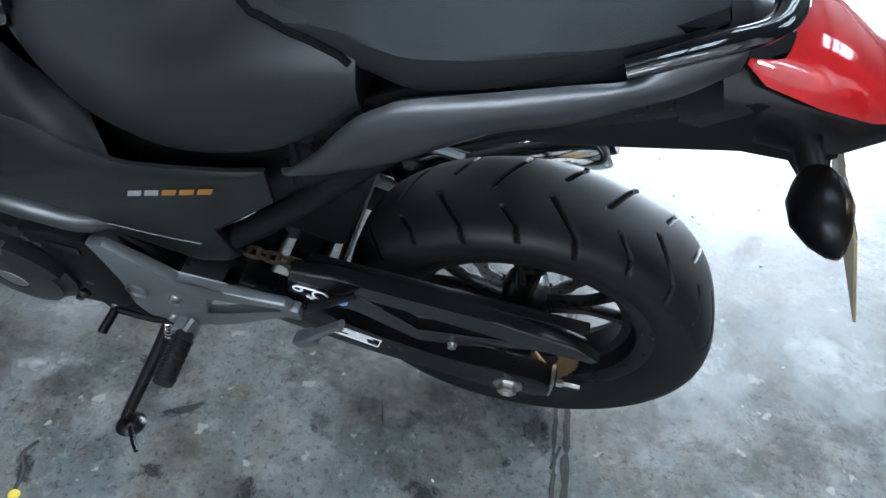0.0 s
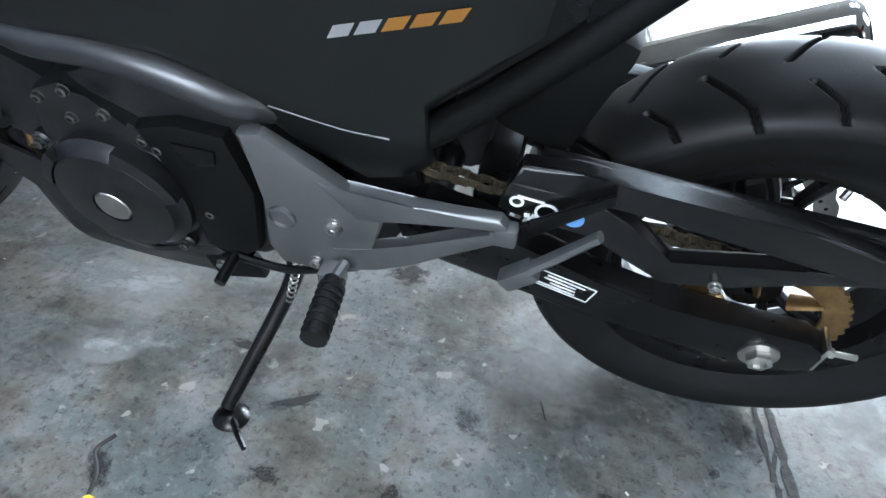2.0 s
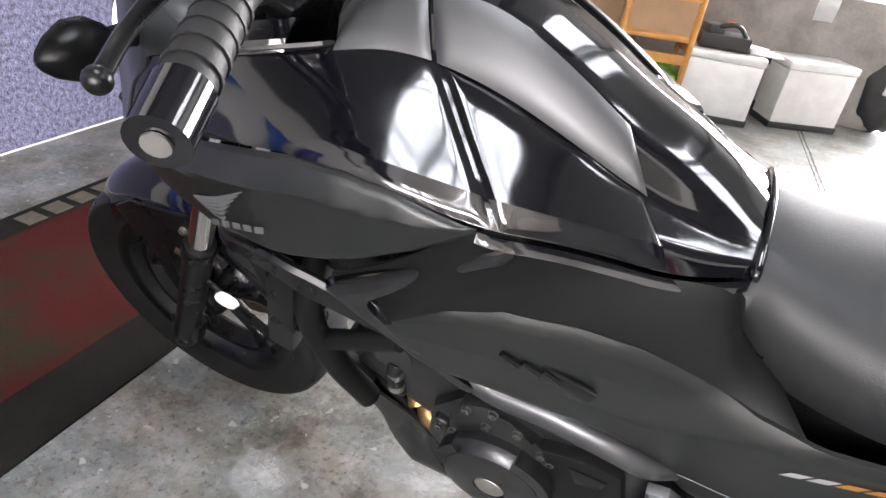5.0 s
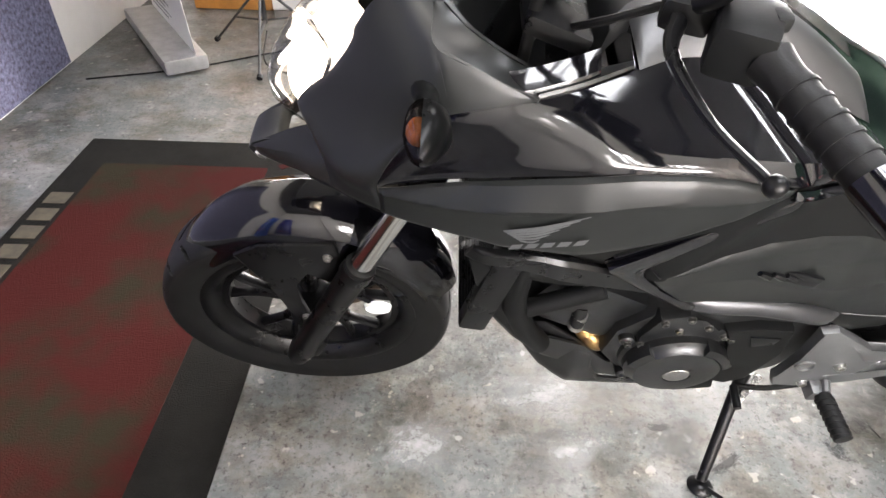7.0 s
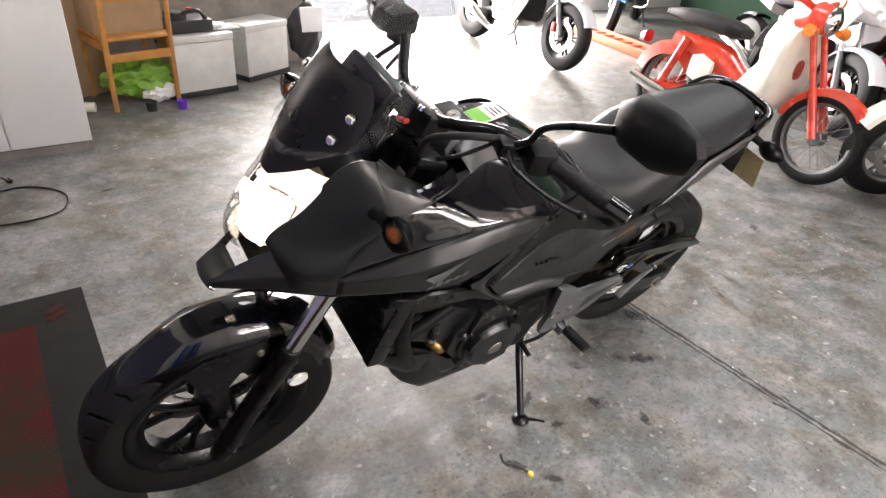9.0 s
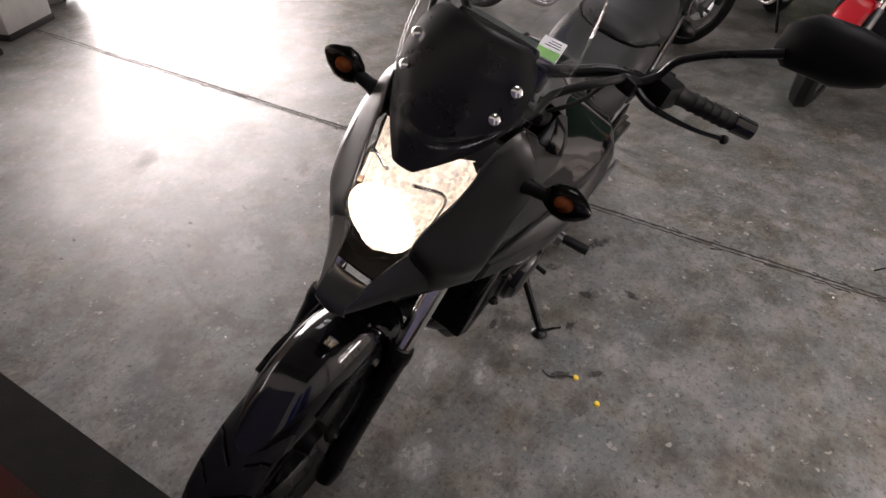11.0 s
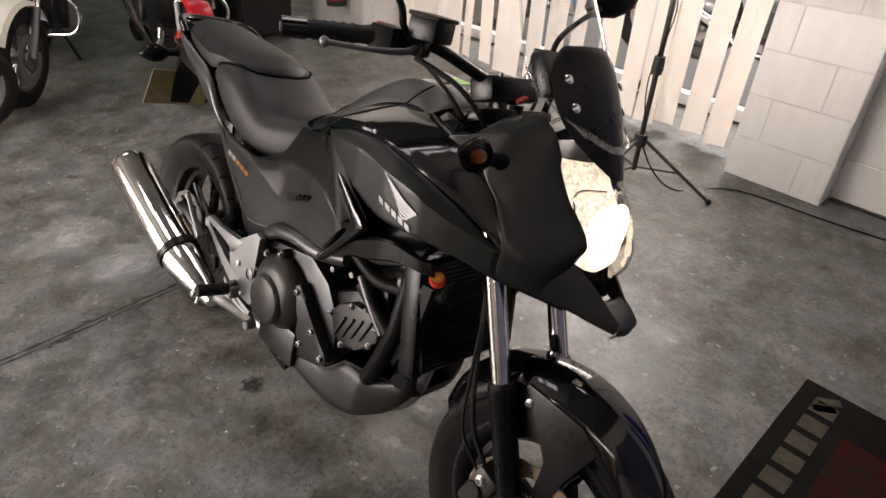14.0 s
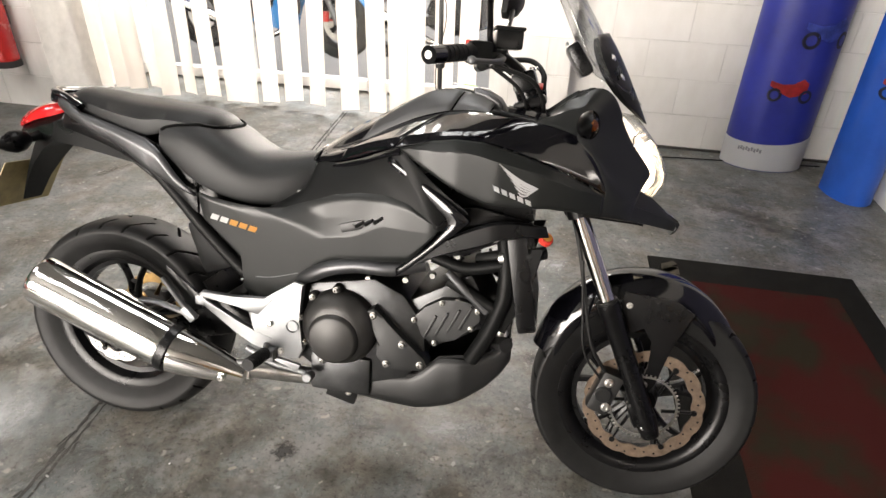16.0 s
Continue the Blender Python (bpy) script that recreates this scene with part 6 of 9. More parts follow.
bm = plate(bmesh.new(), [(0.767, 0.498), (0.79, 0.512), (0.82, 0.482), (0.86, 0.445), (0.90, 0.412), (0.931, 0.388), (0.940, 0.37), (0.926, 0.352), (0.88, 0.343), (0.827, 0.347), (0.800, 0.375), (0.800, 0.41), (0.812, 0.43), (0.80, 0.46)], -0.185, -0.12, bevel=0.012)
part("side_cover_arm", bm, BELLY, engine, "dark grey side cover arm")
for x, z in ((0.79, 0.49), (0.92, 0.37), (0.83, 0.36), (0.87, 0.42)):
    part("cover_bolt", bolt(bmesh.new(), (x, -0.185, z), 0.008, side=-1), ZINC, engine)
OFFSET.x, OFFSET.z = 0.022, 0.006
bm = boxed((0.70, -0.14, 0.30), (0.17, 0.06, 0.11), None, 0.014)
part("oil_sump", bm, CAST, engine)
OFFSET.x, OFFSET.z = 0.0, 0.0
bm = plate(bmesh.new(), [(0.878, 0.479), (0.915, 0.520), (0.960, 0.548), (1.02, 0.552), (1.071, 0.536), (1.062, 0.50), (1.05, 0.472), (1.00, 0.44), (0.948, 0.415), (0.905, 0.44)], -0.155, -0.12, bevel=0.010)
cylc = part("cylinder_cover", bm, BELLY, engine, "black cast cylinder cover with ribs")
for k in range(4):
    c = Vector((0.935 + 0.030 * k, -0.156, 0.470 + 0.012 * k))
    part("cover_rib", boxed(c, (0.006, 0.012, 0.07), Matrix.Rotation(radians(24), 4, "Y"), 0.002), BELLY, cylc)
for x, z in ((0.892, 0.482), (0.962, 0.538), (1.055, 0.528), (1.042, 0.478), (0.950, 0.425)):
    part("cover_bolt", bolt(bmesh.new(), (x, -0.155, z), 0.0065, side=-1), ZINC, cylc)
bm = tube(bmesh.new(), [(0.968, -0.150, 0.622), (1.02, -0.155, 0.578), (1.078, -0.155, 0.530)], 0.012, 12)
part("coolant_pipe", bm, STEELG, engine, "grey painted coolant pipe")
bm = tube(bmesh.new(), [(1.205, -0.14, 0.70), (1.16, -0.155, 0.69), (1.10, -0.13, 0.675), (1.04, -0.10, 0.65)], 0.017, 12)
part("coolant_hose", bm, GRIPR, engine, "black rubber coolant hose")
for x, z in ((1.168, 0.692), (1.11, 0.678)):
    part("hose_clip", tube(bmesh.new(), [(x, -0.150, z), (x - 0.012, -0.147, z - 0.003)], 0.0185, 14, smooth=False), STEEL, engine)
bm = tube(bmesh.new(), [(1.085, -0.06, 0.40), (1.125, -0.11, 0.430), (1.136, -0.128, 0.433)], 0.019, 16)
part("exhaust_joint", bm, CASTG, engine, "dark exhaust joint")
OFFSET.x, OFFSET.z = 0.022, 0.006
# starter, hoses and header pipe
bm = tube(bmesh.new(), [(0.996, 0.05, 0.541), (0.996, 0.138, 0.541)], 0.036, 20, smooth=False)
part("thermostat_housing", bm, CASTG, engine, "grey cast thermostat housing")
bm = tube(bmesh.new(), [(0.990, 0.13, 0.515), (0.992, 0.14, 0.485), (0.985, 0.13, 0.44)], 0.013, 12)
part("coolant_hose", bm, GRIPR, engine, "black rubber coolant hose")
for z in (0.488, 0.455):
    part("hose_clip", tube(bmesh.new(), [(0.990, 0.137, z), (0.990, 0.137, z + 0.012)], 0.0145, 14, smooth=False), STEEL, engine)
bm = tube(bmesh.new(), [(0.978, 0.10, 0.425), (0.958, 0.125, 0.400)], 0.017, 14, smooth=False)
part("oil_pressure_switch", bm, BRASS, engine, "brass-coloured switch body")
bm = tube(bmesh.new(), [(0.955, 0.10, 0.385), (0.935, 0.122, 0.372), (0.905, 0.11, 0.352)], 0.02, 14)
part("oil_pipe", bm, BRASS, engine, "golden brown oil pipe")
bm = tube(bmesh.new(), [(1.08, 0, 0.50), (1.12, -0.03, 0.43), (1.10, -0.05, 0.33), (0.98, -0.06, 0.26), (0.75, -0.09, 0.255), (0.58, -0.14, 0.265), (0.48, -0.19, 0.29), (0.42, -0.22, 0.30)], 0.024, 14)
part("exhaust_header", bm, STEEL, bike, "heat-tinted steel exhaust pipe")
bm = bmesh.new()
for k in range(6):
    x = 0.90 + 0.03 * k
    tube(bm, [(x, 0.13, 0.60 + 0.01 * (k % 3)), (x + 0.02, 0.10 + 0.01 * (k % 2), 0.57), (x + 0.05, 0.06, 0.58 + 0.02 * (k % 2))], 0.005, 8)
part("wiring", bm, GRIPR, engine, "black wiring and small hoses")
for k, (x, z) in enumerate(((0.88, 0.60), (0.95, 0.62), (1.0, 0.60), (0.78, 0.59), (0.70, 0.56), (1.02, 0.56))):
    part("engine_mount_bolt", disc(bmesh.new(), (x, 0.135, z), 0.008, 0.02, 6), ZINC, engine)
    part("engine_mount_bolt", disc(bmesh.new(), (x - 0.02, -0.14, z - 0.015), 0.008, 0.02, 6), ZINC, engine)

OFFSET.x, OFFSET.z = 0.0, 0.0
bm = plate(bmesh.new(), [(0.886, 0.548), (0.842, 0.566), (0.817, 0.546), (0.773, 0.524), (0.750, 0.503), (0.762, 0.470), (0.80, 0.44), (0.90, 0.43), (0.906, 0.485)], 0.135, 0.170, bevel=0.008)
part("upper_engine_cover", bm, CAST, bike, "black cast upper engine cover")
for x, z in ((0.878, 0.540), (0.838, 0.556), (0.800, 0.530), (0.762, 0.500), (0.898, 0.462)):
    part("cover_bolt", bolt(bmesh.new(), (x, 0.168, z), 0.0065), ZINC, bike)
pan = shell([(1.085, 0.375), (1.050, 0.397), (1.0, 0.390), (0.953, 0.362), (0.952, 0.31), (0.925, 0.252), (0.87, 0.226), (0.79, 0.275), (0.755, 0.278), (0.715, 0.250), (0.695, 0.215)],
     [(1.10, 0.330), (1.08, 0.29), (1.05, 0.252), (1.015, 0.222), (0.98, 0.200), (0.93, 0.184), (0.88, 0.177), (0.83, 0.173), (0.78, 0.172), (0.735, 0.182), (0.70, 0.197)],
     lambda x, z: 0.150 - 0.35 * max(0, 0.25 - z) - 0.5 * max(0, x - 0.99) - 0.15 * max(0, z - 0.31), n=40, m=12, sharp_line=True)
pan_r = mirror_y(shell([(1.171, 0.451), (1.13, 0.412), (1.08, 0.388), (1.02, 0.386), (0.975, 0.379), (0.945, 0.345), (0.909, 0.319), (0.85, 0.312), (0.78, 0.306), (0.71, 0.303)],
     [(1.172, 0.386), (1.15, 0.345), (1.118, 0.311), (1.07, 0.278), (1.02, 0.250), (0.975, 0.231), (0.931, 0.219), (0.87, 0.222), (0.81, 0.232), (0.745, 0.248)],
     lambda x, z: 0.146 - 0.35 * max(0, 0.25 - z) - 0.35 * max(0, x - 1.05), n=40, m=14, sharp_line=True, bulge=0.006))
part("belly_pan", pan, BELLY, bike, "dark grey moulded belly pan side")
part("belly_pan", pan_r, BELLY, bike, "dark grey moulded belly pan side")
# -- radiator --
OFFSET.x, OFFSET.z = 0.0, 0.035
rt = Matrix.Rotation(radians(-12), 4, "Y")
bm = boxed((1.185, 0, 0.59), (0.035, 0.30, 0.25), rt, 0.006)
rad = part("radiator", bm, SATIN, bike, "black radiator with side tanks")
for k in range(24):
    part("radiator_fin", boxed(Vector((1.185, 0, 0.59)) + rt.to_3x3() @ Vector((0.0185, 0, -0.115 + 0.01 * k)), (0.003, 0.29, 0.003), rt), SATIN, rad)
for s in (-1, 1):
    bm = boxed((1.18, s * 0.155, 0.585), (0.05, 0.035, 0.25), rt, 0.01)
    part("side_tank", bm, SATIN, rad)
bm = lathe(bmesh.new(), [(0, 0), (0.016, 0), (0.017, 0.01), (0.015, 0.016), (0, 0.016)], 20, Matrix.Translation((1.222, -0.165, 0.705)) @ Matrix.Rotation(radians(35), 4, "X") @ Matrix.Rotation(radians(15), 4, "Y"))
cap = part("radiator_cap", bm, REDP, rad, "round red and yellow radiator cap")
bm = lathe(bmesh.new(), [(0, 0.0165), (0.012, 0.0165), (0.012, 0.0175), (0, 0.0175)], 16, Matrix.Translation((1.222, -0.165, 0.705)) @ Matrix.Rotation(radians(35), 4, "X") @ Matrix.Rotation(radians(15), 4, "Y"))
part("cap_label", bm, DECALO, cap)
bm = plate(bmesh.new(), [(1.225, 0.688), (1.191, 0.684), (1.178, 0.62), (1.155, 0.54), (1.112, 0.455), (1.150, 0.445), (1.180, 0.52), (1.205, 0.60)], 0.152, 0.164, bevel=0.004, shift=lambda x, z: 0.10 * (z - 0.6))
both("radiator_shroud", bm, MATT, "matt black radiator shroud")

OFFSET.x, OFFSET.z = 0.024, -0.002
# -- skid plate: a trough lofted along x --
SK = [(0.665, 0.225, 0.29, 0.13), (0.72, 0.208, 0.30, 0.14), (0.82, 0.200, 0.315, 0.145), (0.90, 0.215, 0.33, 0.145), (0.96, 0.235, 0.39, 0.14), (1.03, 0.275, 0.40, 0.13), (1.09, 0.32, 0.41, 0.115), (1.14, 0.37, 0.46, 0.09)]
bm = bmesh.new()
rings = []
for x, z0, z1, w in SK:
    half = [(w * 0.45, z0), (w * 0.75, z0 + 0.012), (w * 0.93, z0 + 0.035), (w, z0 + 0.06), (w, max(z1, z0 + 0.065))]
    inner_half = [(w - 0.006, max(z1, z0 + 0.065)), (w - 0.008, z0 + 0.06), (w * 0.7, z0 + 0.02)]
    o = [(x, y, z) for y, z in half + inner_half]
    rings.append(o + [(x, -y, z) for x, y, z in o[::-1]])
loft(bm, rings, closed=True)
skid = part("skid_plate", bm, BELLY, bike, "dark grey plastic engine skid plate", 50)
for s in (-1, 1):
    bm = boxed((0.70, s * 0.143, 0.245), (0.085, 0.018, 0.05), Matrix.Rotation(radians(14), 4, "Y"), 0.005)
    lug = part("mounting_lug", bm, MATT, skid)
    part("lug_bolt", bolt(bmesh.new(), (0.72, s * 0.152, 0.25), 0.007, side=s), STEEL, lug)

OFFSET.x, OFFSET.z = 0.012, 0.008
# -- footrest brackets, pegs, pedals, stand --
for s in (1, -1):
    def y0(v):
        return s * (v + 0.024)

    bm = plate(bmesh.new(), [(0.612, 0.548), (0.585, 0.553), (0.53, 0.515), (0.475, 0.476), (0.455, 0.455), (0.47, 0.41), (0.495, 0.345), (0.52, 0.335), (0.56, 0.335), (0.60, 0.335), (0.614, 0.37), (0.595, 0.45)], y0(0.148), y0(0.166), bevel=0.005)
    plate(bm, [(0.535, 0.502), (0.50, 0.490), (0.42, 0.489), (0.325, 0.493), (0.316, 0.483), (0.320, 0.474), (0.42, 0.463), (0.485, 0.446)], y0(0.150), y0(0.167), bevel=0.005)
    plate(bm, [(0.530, 0.388), (0.48, 0.398), (0.43, 0.414), (0.335, 0.474), (0.324, 0.470), (0.322, 0.455), (0.42, 0.388), (0.47, 0.360), (0.51, 0.345)], y0(0.150), y0(0.1665), bevel=0.005)
    br = part("footrest_bracket", bm, ALU, bike, "silver painted cast footrest bracket")
    bm = lathe(bmesh.new(), [(0.018, 0), (0.018, 0.004), (0.015, 0.005), (0.014, 0.001), (0, 0.001)], 24, Matrix.Translation((0.582, y0(0.166), 0.428)) @ Matrix.Rotation(radians(-90 * s), 4, "X"))
    part("pivot_cap", bm, ALU, br)
    part("bracket_bolt", bolt(bmesh.new(), (0.518, y0(0.166), 0.428), 0.009, side=s), STEEL, br)
    part("bracket_bolt", bolt(bmesh.new(), (0.55, y0(0.166), 0.352), 0.008, side=s), STEEL, br)
    # rider's peg
    bm = bmesh.new()
    box(bm, (0.525, y0(0.178), 0.345), (0.03, 0.03, 0.034), None, 0.004)
    tube(bm, [(0.51, y0(0.168), 0.365), (0.515, y0(0.19), 0.362)], 0.008, 8, smooth=False)
    hold = part("peg_holder", bm, ALU, br)
    bm = tube(bmesh.new(), [(0.518, y0(0.19), 0.352), (0.511, y0(0.278), 0.357)], [0.015, 0.0165], 12, smooth=False)
    for k in range(7):
        q = 0.2 + 0.011 * k
        part("peg_rib", tube(bmesh.new(), [(0.518 - (q - 0.19) * 0.08, y0(q), 0.352 + (q - 0.19) * 0.06), (0.518 - (q - 0.19) * 0.08, y0(q + 0.005), 0.352 + (q - 0.19) * 0.06)], 0.0178, 12, smooth=False), GRIPR, br)
    part("footpeg", bm, GRIPR, br, "black rubber rider footpeg")
    part("feeler", tube(bmesh.new(), [(0.511, y0(0.270), 0.345), (0.510, y0(0.276), 0.318)], 0.004, 8, smooth=False), STEEL, br)
    # passenger's peg, folded up along the bracket
    bm = bmesh.new()
    box(bm, (0.318, y0(0.158), 0.466), (0.026, 0.02, 0.028), None, 0.005)
    part("peg_holder", bm, ALU, br)
    bm2 = bmesh.new()
    tube(bm2, [(0.305, y0(0.180), 0.425), (0.285, y0(0.184), 0.448), (0.226, y0(0.190), 0.526)], [0.012, 0.0095, 0.0075], 8, squash=0.7)
    box(bm2, (0.296, y0(0.182), 0.430), (0.045, 0.022, 0.022), Matrix.Rotation(radians(45), 4, "Y"), 0.004)
    part("passenger_footpeg", bm2, ALU, br, "bare aluminium passenger footpeg folded up")
    bm = plate(bmesh.new(), [(0.325, 0.464), (0.318, 0.438), (0.216, 0.536), (0.218, 0.548)], y0(0.150), y0(0.155), bevel=0.001)
    part("heel_plate", bm, SATIN, br)
both("pivot_plate", plate(bmesh.new(), [(0.63, 0.57), (0.50, 0.54), (0.44, 0.50), (0.425, 0.42), (0.47, 0.335), (0.63, 0.30)], 0.112, 0.122, bevel=0.003), SATIN, "black swingarm pivot plate")
# gear lever
bm = tube(bmesh.new(), [(0.545, 0.185, 0.33), (0.60, 0.188, 0.315), (0.67, 0.19, 0.325)], 0.006, 8)
tube(bm, [(0.67, 0.19, 0.325), (0.672, 0.235, 0.322)], 0.008, 10, smooth=False)
part("gear_lever", bm, SATIN, bike, "black gear lever")
bm = tube(bmesh.new(), [(0.45, -0.185, 0.345), (0.53, -0.19, 0.315), (0.60, -0.185, 0.30), (0.635, -0.20, 0.298)], [0.008, 0.011, 0.009, 0.008], 10)
box(bm, (0.545, -0.188, 0.318), (0.12, 0.012, 0.026), Matrix.Rotation(radians(10), 4, "Y"), 0.004)
disc(bm, (0.635, -0.205, 0.298), 0.014, 0.03, 12, bevel=0.003)
part("brake_pedal", bm, ALU, bike, "silver rear brake pedal")
OFFSET.x, OFFSET.z = 0.0, 0.0
# side stand: from its pivot to the floor on the left
FOOT = Matrix.Rotation(radians(16), 4, "X") @ Vector((0.689, 0.335, 0.014))
bm = tube(bmesh.new(), [(0.625, 0.135, 0.285), (0.635, 0.17, 0.235), FOOT + Vector((0.004, -0.004, 0.012))], [0.015, 0.013, 0.011], 12)
stand = part("side_stand", bm, SATIN, bike, "black steel side stand with a worn foot")
foot_m = Matrix.Translation(FOOT) @ Matrix.Rotation(radians(16), 4, "X")
bm = lathe(bmesh.new(), [(0, -0.013), (0.026, -0.013), (0.028, -0.009), (0.022, 0.0), (0.01, 0.006), (0, 0.006)], 20, foot_m)
part("stand_foot", bm, SATIN, stand)
bm = tube(bmesh.new(), [foot_m @ Vector((0, 0, -0.004)), foot_m @ Vector((-0.03, 0.035, 0.004)), foot_m @ Vector((-0.05, 0.055, 0.004))], [0.006, 0.005, 0.004], 8)
part("foot_tang", bm, SATIN, stand)
bm = bmesh.new()
pts = []
for k in range(60):
    a = k * 0.9
    q = Vector((0.61 + 0.0003 * k, 0.157 + 0.0004 * k, 0.31 - 0.0013 * k))
    pts.append(q + Vector((0.006 * math.cos(a), 0.006 * math.sin(a), 0)))
tube(bm, pts, 0.0016, 5, smooth=False)
part("return_spring", bm, STEEL, stand)

# -- silencer --
def along(a, b, prof, seg=28, squash=1.0):
    """A turned body from a to b; prof: (part of the way, radius)."""
    a, b = Vector(a), Vector(b)
    d = (b - a).normalized()
    up = Vector((0, 1, 0))
    up = (up - d * up.dot(d)).normalized()
    side = d.cross(up)
    bm = bmesh.new()
    rings = [[a.lerp(b, t) + r * (math.cos(q) * up * squash + math.sin(q) * side) for q in (2 * math.pi * k / seg for k in range(seg))] for t, r in prof]
    return loft(bm, rings)


ME, MF = (-0.105, -0.225, 0.55), (0.243, -0.205, 0.402)
OFFSET.x, OFFSET.y, OFFSET.z = 0.022, -0.035, -0.05
bm = along(ME, MF, [(-0.02, 0.045), (-0.02, 0.060), (0.0, 0.066), (0.03, 0.0675), (0.5, 0.0675), (0.96, 0.066), (1.0, 0.064)], squash=0.9)
muf = part("silencer", bm, CHROME, bike, "polished steel silencer")
bm = along((-0.118, -0.226, 0.556), (-0.10, -0.225, 0.548), [(0, 0.0), (0, 0.043), (1, 0.046)], squash=0.9)
part("outlet", bm, SATIN, muf)
bm = along((0.236, -0.205, 0.405), (0.262, -0.204, 0.394), [(0, 0.066), (0.1, 0.069), (0.9, 0.069), (1, 0.066)], squash=0.9)
part("clamp_band", bm, SATIN, muf)
bm = along((0.262, -0.204, 0.394), (0.45, -0.185, 0.338), [(0, 0.064), (0.15, 0.062), (0.55, 0.046), (0.85, 0.032), (1.0, 0.026)], squash=0.9)
part("tapered_inlet", bm, CHROME, muf, "heat-tinted polished inlet cone")
part("inlet_bolt", bolt(bmesh.new(), (0.405, -0.222, 0.345), 0.009, 0.012, -1), STEEL, muf)
bm = tube(bmesh.new(), [(0.13, -0.15, 0.50), (0.20, -0.16, 0.50), (0.30, -0.16, 0.475)], 0.011, 10, squash=0.6)
part("hanger", bm, ALU, muf)
OFFSET.x, OFFSET.y, OFFSET.z = 0.0, 0.0, 0.0
bm = boxed((-0.03, -0.105, 0.33), (0.06, 0.03, 0.10), Matrix.Rotation(radians(30), 4, "Y"), 0.012)
part("rear_caliper", bm, CASTG, bike, "grey rear brake caliper")
# -- seats --
OFFSET.z = -0.012
def seat_rings(stations, side):
    """stations: x, middle height, edge height, half width."""
    rings = []
    for x, zt, zb, w in stations:
        half = [(0, zt), (w * 0.45, zt - 0.003), (w * 0.75, zt - 0.014), (w * 0.93, zt - 0.036), (w, zt - 0.062 if zt - zb > 0.09 else zt - 0.5 * (zt - zb)), (w * 0.985, zb + 0.012), (w * 0.94, zb)]
        o = [(x + side * 0.0, y, z) for y, z in half]
        rings.append([(x, -y, z) for x, y, z in o[:0:-1]] + o)
    return rings


def dense(stations, n):
    s = np.array(stations, float)
    t = np.linspace(0, len(s) - 1, n)
    pts = [np.interp(t, range(len(s)), s[:, k]) for k in range(s.shape[1])]
    k = np.array([0.25, 0.5, 0.25])
    for p in pts:
        for _ in range(2):
            p[1:-1] = np.convolve(p, k, "valid")
    return list(zip(*pts))


RIDER = [(0.632, 0.880, 0.84, 0.082), (0.61, 0.886, 0.80, 0.10), (0.575, 0.880, 0.765, 0.116), (0.53, 0.872, 0.748, 0.128), (0.48, 0.866, 0.742, 0.138), (0.44, 0.869, 0.742, 0.144), (0.39, 0.893, 0.752, 0.148), (0.34, 0.925, 0.768, 0.150), (0.30, 0.944, 0.785, 0.150), (0.25, 0.954, 0.82, 0.148), (0.20, 0.954, 0.86, 0.142)]
PILLION = [(0.340, 0.930, 0.915, 0.055), (0.330, 0.944, 0.902, 0.082), (0.305, 0.958, 0.893, 0.108), (0.26, 0.969, 0.900, 0.124), (0.20, 0.973, 0.905, 0.135), (0.15, 0.975, 0.890, 0.140), (0.08, 0.980, 0.905, 0.137), (0.0, 0.988, 0.925, 0.126), (-0.07, 0.997, 0.955, 0.108), (-0.10, 0.993, 0.965, 0.088)]
OFFSET.z = 0.0
bm = loft(bmesh.new(), seat_rings(dense(RIDER, 44), 1))
part("rider_seat", bm, VINYL, bike, "dark grey grained vinyl rider seat", 50)
bm = loft(bmesh.new(), seat_rings(dense(PILLION, 44), 1))
pil = part("pillion_seat", bm, VINYL, bike, "dark grey grained vinyl pillion seat", 50)


def seat_z(stations, x, y):
    """Height of a seat's upper skin."""
    s = np.array(sorted(stations), float)
    zt, w = (float(np.interp(x, s[:, 0], s[:, k])) for k in (1, 3))
    return zt - float(np.interp(y / w, [0, 0.45, 0.75, 0.93, 1.0], [0, 0.003, 0.014, 0.036, 0.062]))


welt = []
for x in np.linspace(0.205, 0.338, 14):
    s = np.array(sorted(PILLION), float)
    y = float(np.interp(x, s[:, 0], s[:, 3])) + 0.001
    welt.append((x, y, seat_z(RIDER, x, y) + 0.001))
welt += [(0.343, 0.030, seat_z(RIDER, 0.343, 0.03)), (0.344, 0, seat_z(RIDER, 0.344, 0))]
part("seat_welt", tube(bmesh.new(), welt + [(x, -y, z) for x, y, z in welt[-2::-1]], 0.004, 8), GROOVE, pil)


def spline3(pts, n):
    """n points evenly spread by number along a smooth line through the points."""
    p = smooth_path(pts, 8) if len(pts) > 2 else [Vector(q) for q in pts]
    out = []
    for i in range(n):
        f = i / (n - 1) * (len(p) - 1)
        k = min(int(f), len(p) - 2)
        out.append(p[k].lerp(p[k + 1], f - k))
    return out


